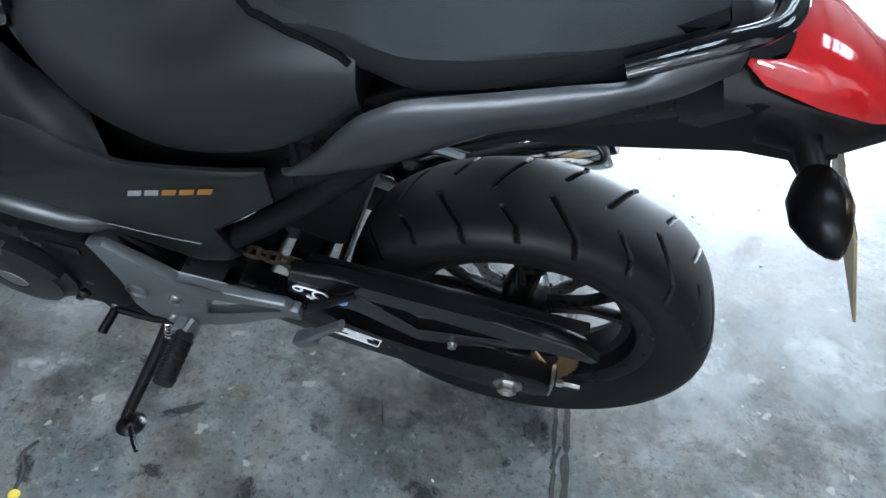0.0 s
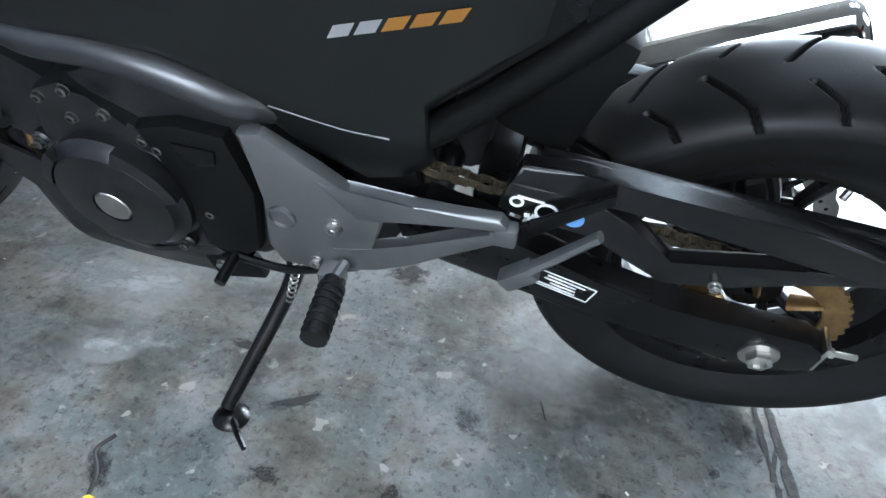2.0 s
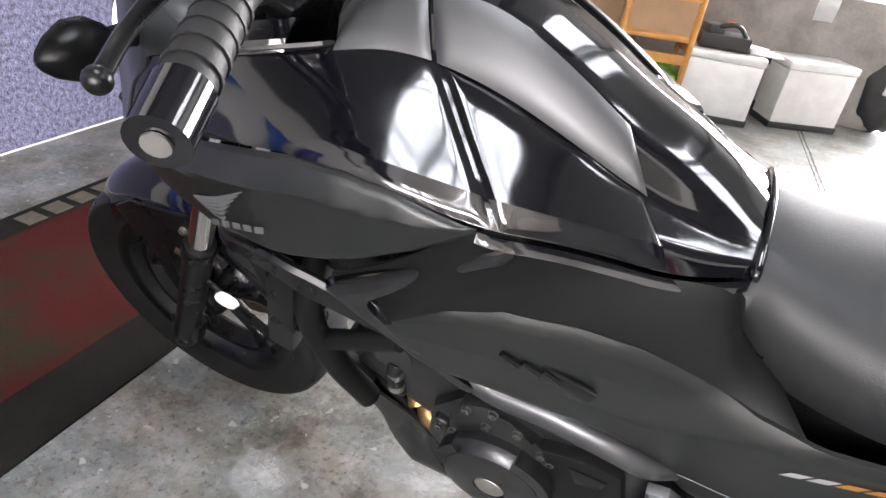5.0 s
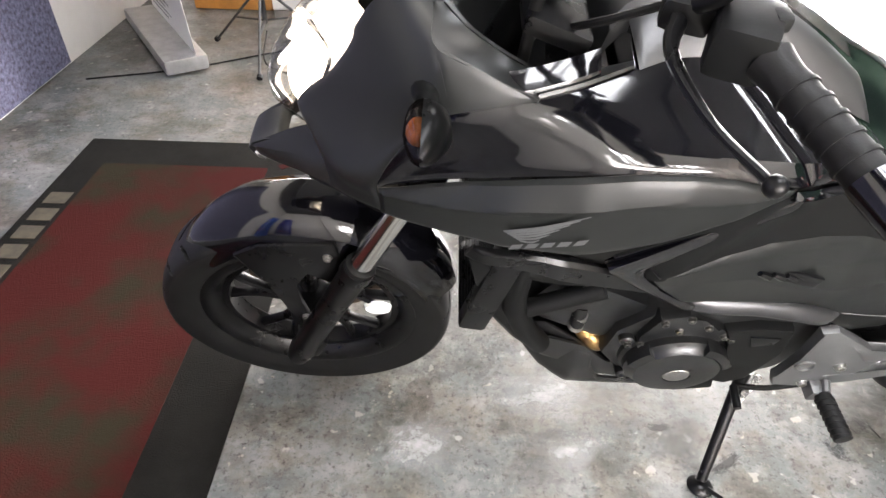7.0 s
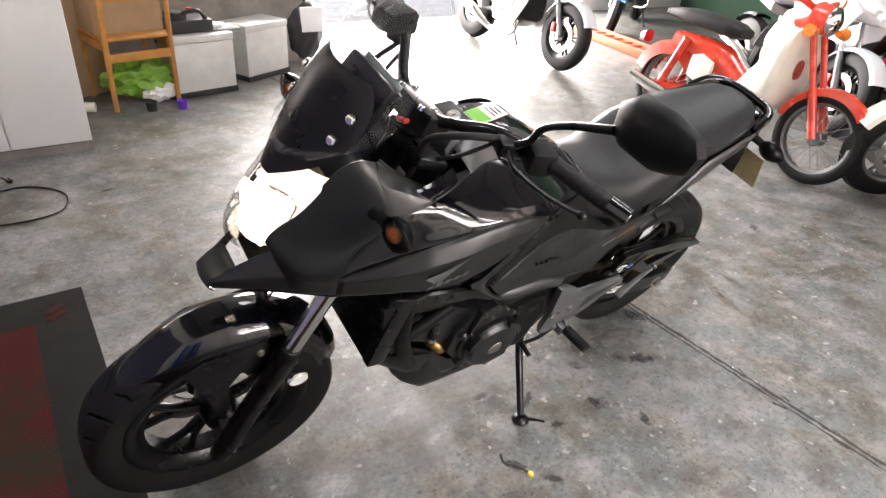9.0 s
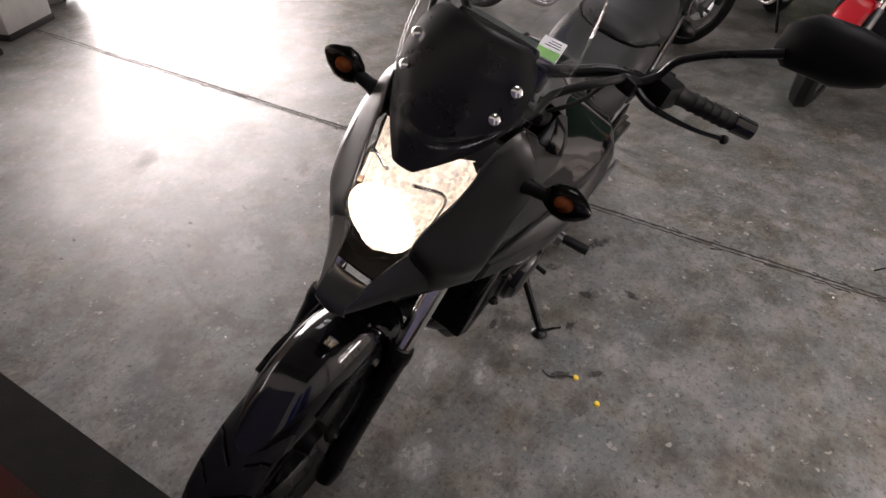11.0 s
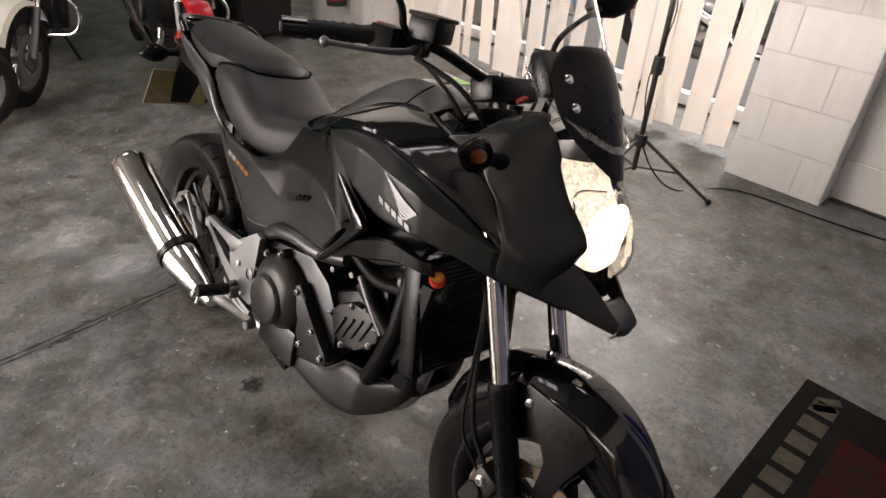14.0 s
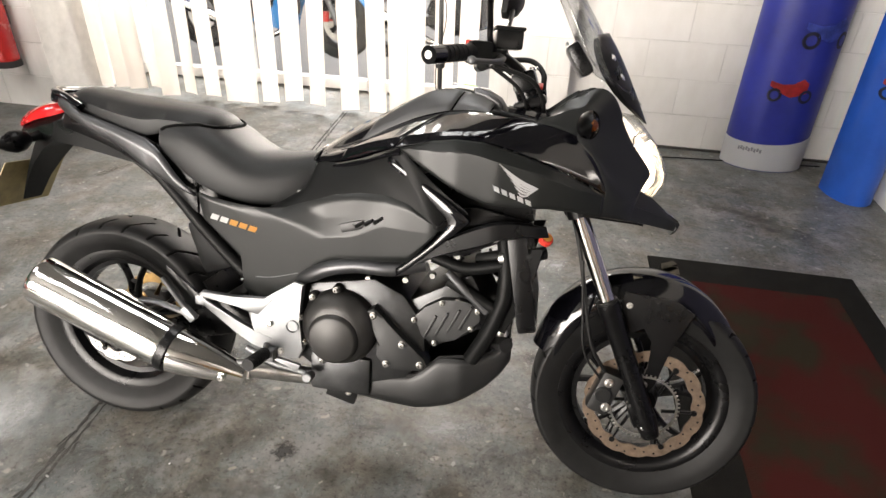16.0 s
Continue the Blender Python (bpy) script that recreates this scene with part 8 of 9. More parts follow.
for x, z, w in ((1.13, 0.962, 0.108), (1.178, 0.985, 0.112), (1.22, 1.010, 0.112), (1.258, 1.045, 0.098), (1.30, 1.060, 0.10), (1.345, 1.040, 0.095)):
    rings.append([(x, -w, z), (x, 0, z + (0.0 if x > 1.25 else -0.045)), (x, w, z), (x, w, z - 0.01), (x, 0, z - 0.06), (x, -w, z - 0.01)])
loft(bm, rings)
part("cowl_top", bm, MATT, bike, "matt black inner cowl", 50)

# headlamp
LZ = [1.048, 1.030, 0.982, 0.945, 0.912, 0.885, 0.866, 0.848]
LWID = [0.090, 0.099, 0.089, 0.076, 0.070, 0.066, 0.060, 0.022]
LMID = [1.405, 1.425, 1.468, 1.492, 1.505, 1.505, 1.496, 1.482]
LEDGE = [1.362, 1.368, 1.400, 1.432, 1.452, 1.450, 1.442, 1.468]


def lens_sheet(back):
    bm = bmesh.new()
    rows = []
    for z in np.linspace(1.048, 0.848, 28):
        w, xm, xe = (float(np.interp(-z, [-q for q in LZ], v)) for v in (LWID, LMID, LEDGE))
        rows.append([bm.verts.new((xe + (xm - xe) * (1 - abs(s) ** 2.0) - back, w * s * (1 - back * 2), 0.945 + (z - 0.945) * (1 - back * 2))) for s in np.linspace(-1, 1, 25)])
    for a, b in zip(rows, rows[1:]):
        for i in range(24):
            bm.faces.new((a[i], a[i + 1], b[i + 1], b[i]))
    bmesh.ops.solidify(bm, geom=bm.faces[:], thickness=0.003)
    return bm


lamp = part("headlamp", lens_sheet(0.0), LENS, bike, "clear headlamp with the dipped beam lit", 60)
lamp.visible_shadow = False
bm = lens_sheet(0.028)
bowl = part("reflector_bowl", bm, GLOWB, lamp, "headlamp reflector bowl with painted-in glow")
bm = lathe(bmesh.new(), [(0, 0.03), (0.010, 0.026), (0.013, 0.015), (0.013, 0), (0, -0.004)], 16, Matrix.Translation((1.440, 0, 0.925)) @ Matrix.Rotation(radians(90), 4, "Y"))
part("bulb", bm, LAMPON, lamp, "lit headlamp bulb")
bm = lathe(bmesh.new(), [(0.062, 0.024), (0.05, 0.012), (0.03, 0.003), (0.004, 0.0), (0.004, -0.004), (0.03, -0.002), (0.052, 0.008), (0.066, 0.022)], 32, Matrix.Translation((1.430, 0, 0.925)) @ Matrix.Rotation(radians(90), 4, "Y"), closed=True)
part("lamp_mirror", bm, GLOWC, lamp, "round lamp mirror with painted-in glow")
for s in (-1, 1):
    bm = tube(bmesh.new(), [(1.43, s * 0.025, 1.005), (1.40, s * 0.070, 0.995), (1.415, s * 0.072, 0.95)], 0.006, 8, squash=0.6)
    part("lamp_inner_trim", bm, CHROME, lamp)
bm = boxed((1.335, 0, 0.93), (0.02, 0.20, 0.20), None, 0.02)
part("lamp_housing", bm, SATIN, lamp)

OFFSET.x, OFFSET.z = -0.033, 0.042
# windscreen and its dark inner cowl
def screen_sheet(rows, mat_thick, n=22):
    bm = bmesh.new()
    g = []
    for x, z, w, sag, drop in rows:
        g.append([bm.verts.new((x - sag * abs(s) ** 2, w * s, z + drop * abs(s) ** 2)) for s in np.linspace(-1, 1, n)])
    for a, b in zip(g, g[1:]):
        for i in range(n - 1):
            bm.faces.new((a[i], a[i + 1], b[i + 1], b[i]))
    bmesh.ops.solidify(bm, geom=bm.faces[:], thickness=mat_thick)
    return bm


WS = [(x + 0.012, z, w, a, b) for x, z, w, a, b in ((1.438, 1.030, 0.075, 0.03, 0.02), (1.405, 1.068, 0.118, 0.07, 0.02), (1.372, 1.115, 0.135, 0.075, 0.0), (1.335, 1.172, 0.138, 0.07, 0.0), (1.292, 1.235, 0.132, 0.06, 0.0), (1.25, 1.295, 0.118, 0.05, -0.005), (1.22, 1.335, 0.085, 0.03, -0.012), (1.212, 1.345, 0.06, 0.02, -0.01))]
ws = part("windscreen", screen_sheet(dense(WS, 22), 0.003), SCREEN, bike, "clear curved plastic windscreen", 60)
ws.visible_shadow = False
bm = bmesh.new()
for a in (-1, 1):
    tube(bm, [Vector((x - sag, a * w, z + drop)) for x, z, w, sag, drop in dense(WS, 22)], 0.0022, 6, smooth=False)
part("screen_edge", bm, LENS, ws)
IW = [(1.469, 0.987, 0.020, 0.004, 0.0), (1.460, 1.003, 0.060, 0.030, 0.012), (1.445, 1.033, 0.095, 0.055, 0.012), (1.420, 1.080, 0.112, 0.062, 0.008), (1.392, 1.128, 0.112, 0.060, 0.0), (1.367, 1.168, 0.098, 0.048, 0.0), (1.348, 1.192, 0.075, 0.030, -0.010)]
part("screen_mount", screen_sheet(dense(IW, 12), 0.004), SCREENB, bike, "dark smoked screen mounting panel", 60)
for s in (1, -1):
    for x, z, w in ((1.372, 1.090, 0.083), (1.345, 1.132, 0.090)):
        m = Matrix.Translation((x + 0.012, s * w, z)) @ Matrix.Rotation(radians(52), 4, "Y") @ Matrix.Rotation(radians(-20 * s), 4, "X")
        part("screen_screw", lathe(bmesh.new(), [(0, 0), (0.0085, 0), (0.009, 0.003), (0.006, 0.005), (0, 0.005)], 14, m), CHROME, ws)
bm = boxed((1.285, 0, 1.125), (0.035, 0.15, 0.085), Matrix.Rotation(radians(-35), 4, "Y"), 0.012)
dash = part("instrument_panel", bm, SATIN, bike, "black instrument panel with a grey display")
bm = boxed((1.266, 0, 1.138), (0.004, 0.125, 0.06), Matrix.Rotation(radians(-35), 4, "Y"), 0.001)
part("display", bm, material("dull_display", (0.16, 0.19, 0.18), 0.15, spread=0.1, scale=30), dash)

# -- indicators --
def indicator(base, tip, lens_dir, amber=True):
    """A stalk with an almond-shaped lamp at its end."""
    base, tip = Vector(base), Vector(tip)
    bm = tube(bmesh.new(), [base, base.lerp(tip, 0.2), base.lerp(tip, 0.42)], [0.021, 0.013, 0.012], 12)
    ob = part("indicator", bm, MATT, bike, "black stalk indicator with an amber bulb")
    d = (tip - base).normalized()
    f = Vector(lens_dir)
    f = (f - d * f.dot(d)).normalized()
    up = d.cross(f)
    body_bm, lens_bm = bmesh.new(), bmesh.new()
    a0 = base.lerp(tip, 0.36)
    ln = (tip - a0).length
    prof = [(0, 0.011), (0.10, 0.020), (0.30, 0.030), (0.55, 0.031), (0.80, 0.021), (0.95, 0.010), (1.0, 0.003)]
    for b, sgn in ((body_bm, -1), (lens_bm, 1)):
        rings = []
        for t, r in prof:
            c = a0 + d * ln * t
            half = [c + up * r * math.cos(a) + f * sgn * r * (0.95 if sgn < 0 else 0.62) * math.sin(a) for a in np.linspace(0, math.pi, 11)]
            rings.append(half)
        loft(b, rings, closed=False, caps=False)
        bmesh.ops.solidify(b, geom=b.faces[:], thickness=0.0015)
    part("lamp_body", body_bm, SATIN, ob)
    lo = part("lens", lens_bm, SMOKE, ob, "smoked clear lens")
    lo.visible_shadow = False
    c = a0 + d * ln * 0.45 + f * 0.004
    bb = bmesh.new()
    bmesh.ops.create_uvsphere(bb, u_segments=14, v_segments=10, radius=0.013, matrix=Matrix.Translation(c) @ Matrix.Diagonal((1, 1.3, 1, 1)))
    part("amber_bulb", bb, AMBER, ob)


for s in (1, -1):
    OFFSET.x, OFFSET.z = -0.016, 0.046
    indicator((1.300, s * 0.145, 0.966), (1.303, s * 0.275, 0.988), (0.95, s * 0.2, 0.05))
    OFFSET.x, OFFSET.z = -0.012, -0.008
    indicator((-0.20, s * 0.05, 0.865), (-0.232, s * 0.185, 0.84), (-1, 0, 0))

# -- fork and mudguard --
OFFSET.x, OFFSET.z = 0.0, 0.0
def fork_at(z):
    return 1.392 - 0.46 * (z - 0.60)


for s in (1, -1):
    y = s * 0.103
    f = part("fork_tube", tube(bmesh.new(), [(fork_at(0.56), y, 0.56), (fork_at(0.95), y, 0.95)], 0.0205, 20, smooth=False), CHROME, bike, "chromed fork tube")
    bm = along((fork_at(0.585), y, 0.585), (fork_at(0.232), y, 0.232), [(0, 0.022), (0.0, 0.029), (0.06, 0.030), (0.08, 0.027), (0.5, 0.026), (0.8, 0.027), (0.9, 0.029), (1.0, 0.024)], 20)
    box(bm, (1.525, y, 0.295), (0.06, 0.034, 0.075), Matrix.Rotation(radians(-23), 4, "Y"), 0.012)
    leg = part("fork_leg", bm, SATIN, bike, "satin black fork leg")
    part("dust_seal", tube(bmesh.new(), [(fork_at(0.58), y, 0.58), (fork_at(0.592), y, 0.592)], 0.0265, 20, smooth=False), GRIPR, leg)
    part("pinch_bolt", bolt(bmesh.new(), (1.535, y + s * 0.017, 0.262), 0.007, side=s), STEEL, leg)
    part("yoke_clamp", tube(bmesh.new(), [(fork_at(0.80), y, 0.80), (fork_at(0.84), y, 0.84)], 0.031, 18, smooth=False), SATIN, leg)
bm = boxed((fork_at(0.82) , 0, 0.82), (0.07, 0.2, 0.035), Matrix.Rotation(radians(-23), 4, "Y"), 0.01)
part("lower_yoke", bm, SATIN, bike)
part("front_axle", tube(bmesh.new(), [(1.535, -0.115, 0.30), (1.535, 0.115, 0.30)], 0.012, 14, smooth=False), STEEL, bike)
# oval white reflectors behind the legs
bm = bmesh.new()
bmesh.ops.create_cone(bm, cap_ends=True, segments=28, radius1=0.026, radius2=0.023, depth=0.008, matrix=Matrix.Translation((1.375, 0.112, 0.462)) @ Matrix.Rotation(radians(-90), 4, "X") @ Matrix.Diagonal((1.0, 0.72, 1, 1)))
rf = part("reflector", bm, REFLW, bike, "oval white side reflector")
part("reflector_bracket", tube(bmesh.new(), [(1.375, 0.106, 0.462), (1.43, 0.105, 0.51)], 0.006, 8, smooth=False), SATIN, rf)
OFFSET.x, OFFSET.z = 0.022, 0.012
# mudguard
MG = [(1.205, 0.405, 0.060, 0.03), (1.222, 0.47, 0.068, 0.045), (1.26, 0.54, 0.074, 0.055), (1.32, 0.598, 0.078, 0.06), (1.40, 0.634, 0.080, 0.065), (1.49, 0.648, 0.078, 0.06), (1.58, 0.630, 0.074, 0.05), (1.65, 0.588, 0.070, 0.04), (1.70, 0.535, 0.060, 0.03), (1.718, 0.505, 0.045, 0.02)]
bm = bmesh.new()
rings = []
cx, cz = 1.513, 0.29
for x, z, w, dpt in dense(MG, 34):
    n = Vector((x - cx, 0, z - cz)).normalized()
    base = Vector((x, 0, z))
    prof = [(0, 0.0), (0.35, 0.002), (0.6, 0.012), (0.8, 0.028), (0.95, 0.05), (1.0, 0.05 + dpt * 0.4)]
    half = [base + Vector((0, w * a, 0)) - n * d for a, d in prof]
    inn = [base + Vector((0, w * a * 0.95, 0)) - n * (d + 0.005) for a, d in prof[::-1]]
    o = half + inn[:-1]
    ring = o + [inn[-1]] + [Vector((q.x, -q.y, q.z)) for q in (inn[:-1][::-1] + half[::-1][:-1])]
    rings.append(ring)
loft(bm, rings)
mg = part("front_mudguard", bm, GLOSS, bike, "gloss black front mudguard", 60)
bm = plate(bmesh.new(), [(1.42, 0.60), (1.55, 0.59), (1.60, 0.56), (1.555, 0.47), (1.535, 0.36), (1.52, 0.33), (1.495, 0.34), (1.505, 0.40), (1.51, 0.47), (1.48, 0.515), (1.43, 0.47), (1.40, 0.50)], 0.070, 0.080, bevel=0.004)
both("mudguard_stay", bm, SATIN, "black mudguard stay", mg)
for s in (1, -1):
    part("stay_bolt", bolt(bmesh.new(), (1.505, s * 0.08, 0.352), 0.007, side=s), STEEL, mg)
    part("stay_bolt", bolt(bmesh.new(), (1.435, s * 0.08, 0.565), 0.007, side=s), STEEL, mg)
# front caliper on the right leg
bm = boxed((1.405, -0.085, 0.325), (0.06, 0.065, 0.12), Matrix.Rotation(radians(18), 4, "Y"), 0.014)
cal = part("front_caliper", bm, CASTG, bike, "dark grey two-piston brake caliper")
for z in (0.29, 0.36):
    part("caliper_bolt", bolt(bmesh.new(), (1.41, -0.118, z), 0.010, side=-1), STEEL, cal)
bm = disc(bmesh.new(), (1.40, -0.12, 0.325), 0.022, 0.012, 20, bevel=0.003)
part("piston_cap", bm, CAST, cal)
bm = tube(bmesh.new(), [(1.40, -0.10, 0.38), (1.355, -0.115, 0.45), (1.325, -0.12, 0.55), (1.29, -0.11, 0.70), (1.25, -0.09, 0.82)], 0.0055, 8)
tube(bm, [(1.39, -0.105, 0.36), (1.335, -0.125, 0.44), (1.315, -0.125, 0.56), (1.30, -0.12, 0.68)], 0.0035, 8)
part("brake_hose", bm, GRIPR, bike, "black brake hose and sensor cable")

# -- handlebar --
OFFSET.x, OFFSET.z = -0.018, 0.036
BAR = [(0.985, 0.395, 1.108), (1.04, 0.26, 1.122), (1.085, 0.17, 1.125), (1.125, 0.10, 1.10), (1.14, 0.05, 1.085)]
bm = tube(bmesh.new(), BAR + [(x, -y, z) for x, y, z in BAR[::-1]], 0.0112, 14)
bar = part("handlebar", bm, SATIN, bike, "black tubular handlebar")
bm = boxed((1.145, 0, 1.07), (0.06, 0.15, 0.05), Matrix.Rotation(radians(-20), 4, "Y"), 0.01)
part("bar_clamp", bm, SATIN, bar)
part("steering_stem", tube(bmesh.new(), [(1.15, 0, 1.05), (1.27, 0, 0.80)], 0.03, 14, smooth=False), SATIN, bar)
bm = boxed((1.165, 0, 1.02), (0.08, 0.23, 0.025), Matrix.Rotation(radians(-22), 4, "Y"), 0.009)
part("top_yoke", bm, SATIN, bar)
part("ignition_lock", tube(bmesh.new(), [(1.185, 0, 1.02), (1.18, 0, 1.05)], 0.02, 16, smooth=False), SATIN, bar)
part("key_tag", boxed((1.18, 0.015, 1.062), (0.02, 0.03, 0.008), Matrix.Rotation(radians(20), 4, "X"), 0.003), REDP, bar, "red key tag")
for s in (1, -1):
    e, i = Vector((0.985, s * 0.395, 1.108)), Vector((1.034, s * 0.275, 1.121))
    bm = bmesh.new()
    tube(bm, [e.lerp(i, t) for t in np.linspace(0.1, 1, 12)], [0.0165] + [0.0158, 0.0168] * 5 + [0.019], 16, smooth=False)
    grip = part("grip", bm, GRIPR, bar, "black ribbed rubber grip")
    for k in range(5):
        c = e.lerp(i, 0.2 + 0.13 * k)
        part("grip_ring", tube(bmesh.new(), [c, c + (i - e).normalized() * 0.004], 0.0178, 16, smooth=False), GRIPR, bar)
    bm = tube(bmesh.new(), [e + (e - i).normalized() * 0.028, e.lerp(i, 0.1)], [0.0175, 0.0185], 18, smooth=False)
    be = part("bar_weight", bm, GLOSS, bar, "black bar end weight")
    tip = e + (e - i).normalized() * 0.0285
    part("end_screw", tube(bmesh.new(), [tip, tip + (e - i).normalized() * 0.002], 0.008, 14, smooth=False), STEEL, be)
    c = i.lerp(Vector((1.07, s * 0.21, 1.124)), 0.4)
    bm = boxed(c, (0.05, 0.06, 0.048), Matrix.Rotation(radians(-s * 22), 4, "Z"), 0.010)
    sw = part("switch_box", bm, MATT, bar, "black handlebar switch box")
    part("switch_button", boxed(c + Vector((-0.022, 0, 0.018)), (0.014, 0.018, 0.014), None, 0.004), REDP if s < 0 else GRIPR, sw)
    # lever
    pv = Vector((1.09, s * 0.215, 1.118))
    bm = tube(bmesh.new(), [pv, pv + Vector((0.012, s * 0.04, -0.008)), pv + Vector((-0.005, s * 0.11, -0.014)), pv + Vector((-0.035, s * 0.168, -0.016))], [0.009, 0.0085, 0.006, 0.006], 10, squash=0.7)
    bmesh.ops.create_uvsphere(bm, u_segments=12, v_segments=8, radius=0.009, matrix=Matrix.Translation(pv + Vector((-0.037, s * 0.171, -0.016))))
    part("lever", bm, ALU if s < 0 else SATIN, bar, "silver brake lever" if s < 0 else "black clutch lever")
    part("lever_perch", boxed(pv + Vector((-0.01, -s * 0.012, 0)), (0.045, 0.04, 0.03), Matrix.Rotation(radians(-s * 20), 4, "Z"), 0.008), SATIN, bar)
    # mirror
    bm = tube(bmesh.new(), [pv + Vector((-0.01, 0, 0.01)), (1.07, s * 0.235, 1.150), (1.068, s * 0.250, 1.186), (1.068, s * 0.30, 1.226), (1.068, s * 0.378, 1.272)], [0.008, 0.007, 0.007, 0.0065, 0.008], 10)
    mir = part("mirror", bm, SATIN, bar, "black stalk mirror with an angular housing")
    c = Vector((1.062, s * 0.438, 1.300))
    rot = Matrix.Rotation(radians(-s * 10), 4, "Z") @ Matrix.Rotation(radians(6), 4, "Y")
    outl = [(1.22 * a, 1.12 * b) for a, b in ((-0.066, -0.031), (-0.068, 0.006), (-0.042, 0.034), (0.012, 0.044), (0.058, 0.042), (0.070, 0.026), (0.064, -0.004), (0.042, -0.022), (0.018, -0.036), (-0.045, -0.046))]
    bm = bmesh.new()
    rings = []
    for dx, k in ((-0.012, 0.97), (-0.008, 1.0), (0.006, 0.98), (0.018, 0.80), (0.028, 0.45)):
        rings.append([c + rot.to_3x3() @ Vector((dx, s * a * k, b * k)) for a, b in outl])
    loft(bm, rings)
    part("mirror_housing", bm, MATT, mir)
    bm = bmesh.new()
    vs = [bm.verts.new(c + rot.to_3x3() @ Vector((-0.0125, s * a * 0.93, b * 0.92))) for a, b in outl]
    bm.faces.new(vs)
    bmesh.ops.solidify(bm, geom=bm.faces[:], thickness=0.001)
    part("mirror_glass", bm, material("mirror_glass", (0.8, 0.8, 0.8), 0.02, metal=1.0), mir)
# brake fluid reservoir
bm = boxed((1.105, -0.20, 1.155), (0.06, 0.065, 0.04), Matrix.Rotation(radians(12), 4, "Z"), 0.006)
res = part("brake_reservoir", bm, SATIN, bar, "square black brake fluid reservoir")
part("reservoir_lid", boxed((1.105, -0.20, 1.177), (0.066, 0.07, 0.008), Matrix.Rotation(radians(12), 4, "Z"), 0.003), MATT, res)
# cables
part("control_cable", tube(bmesh.new(), [(1.085, 0.19, 1.125), (1.15, 0.165, 1.125), (1.185, 0.12, 1.095), (1.190, 0.10, 1.06), (1.195, 0.08, 0.95)], 0.0075, 10), GRIPR, bar, "black hose from the handlebar")
for x, y in ((1.161, -0.044), (1.135, 0.041), (1.168, 0.041), (1.128, -0.044)):
    part("clamp_bolt", lathe(bmesh.new(), [(0, 0), (0.007, 0), (0.007, 0.008), (0.004, 0.009), (0.004, 0.005), (0, 0.005)], 12, Matrix.Translation((x, y, 1.092 - 0.36 * (1.145 - x))) @ Matrix.Rotation(radians(-20), 4, "Y")), CHROME, bar)
part("control_cable", tube(bmesh.new(), [(1.08, -0.20, 1.10), (1.17, -0.16, 1.07), (1.20, -0.09, 1.0), (1.18, -0.05, 0.93)], 0.0055, 8), GRIPR, bar)
part("control_cable", tube(bmesh.new(), [(1.07, -0.18, 1.10), (1.14, -0.15, 1.05), (1.17, -0.09, 0.98)], 0.0045, 8), GRIPR, bar)
part("control_cable", tube(bmesh.new(), [(1.06, 0.17, 1.11), (1.13, 0.14, 1.06), (1.16, 0.07, 1.0)], 0.0045, 8), GRIPR, bar)

# -- tail --
OFFSET.x, OFFSET.z = -0.008, -0.004
RAIL_UP = [(0.305, 0.150, 0.762), (0.262, 0.152, 0.805), (0.235, 0.152, 0.840), (0.212, 0.152, 0.866), (0.186, 0.150, 0.884), (0.16, 0.148, 0.897), (0.086, 0.142, 0.917), (0.018, 0.136, 0.934), (-0.028, 0.130, 0.946), (-0.055, 0.121, 0.966), (-0.11, 0.105, 0.973)]
RAIL_MID = [(0.305, 0.153, 0.757), (0.262, 0.158, 0.785), (0.235, 0.160, 0.815), (0.212, 0.160, 0.843), (0.186, 0.159, 0.860), (0.159, 0.158, 0.869), (0.083, 0.152, 0.897), (0.014, 0.144, 0.915), (-0.048, 0.134, 0.940), (-0.08, 0.123, 0.952), (-0.112, 0.107, 0.965)]
RAIL_LOW = [(0.308, 0.148, 0.750), (0.262, 0.150, 0.765), (0.23, 0.150, 0.780), (0.201, 0.150, 0.794), (0.18, 0.150, 0.806), (0.164, 0.150, 0.815), (0.082, 0.146, 0.868), (0.019, 0.140, 0.888), (-0.041, 0.130, 0.914), (-0.075, 0.120, 0.926), (-0.112, 0.107, 0.949)]
both("tail_rail", ribbon([RAIL_UP, RAIL_MID, RAIL_LOW], n=60, m=6, thick=0.010, roll=0.003, bulge=0.001), STEELG, "grey painted tail side rail")
both("tail_side", shell([(0.30, 0.80), (0.20, 0.87), (0.05, 0.935), (-0.09, 0.97)], [(0.30, 0.70), (0.20, 0.775), (0.05, 0.855), (-0.12, 0.892)], lambda x, z: 0.128 - 0.25 * max(0, 0.02 - x), n=20, m=6), SATIN, "black tail side")
bm = tube(bmesh.new(), [(-0.02, 0.130, 0.955), (-0.08, 0.118, 0.980), (-0.13, 0.085, 0.988), (-0.142, 0, 0.990), (-0.13, -0.085, 0.988), (-0.08, -0.118, 0.980), (-0.02, -0.130, 0.955)], 0.012, 12, squash=0.7)
part("serial_strip", boxed((0.123, 0.1335, 0.835), (0.09, 0.002, 0.0028), Matrix.Rotation(radians(33.5), 4, "Y")), DECALG, bike)
part("grab_rail", bm, GLOSS, bike, "black rear grab rail")
bm = boxed((-0.09, 0, 0.965), (0.11, 0.19, 0.03), Matrix.Rotation(radians(6), 4, "Y"), 0.01)
part("tail_top", bm, GLOSS, bike)
def tail_rings(rows):
    return [[(x, y * w, zl + (zh - zl) * h) for y, h in ((-1, 0), (-0.97, 0.45), (-0.80, 0.85), (-0.4, 1), (0, 1.05), (0.4, 1), (0.80, 0.85), (0.97, 0.45), (1, 0))] for x, w, zl, zh in rows]


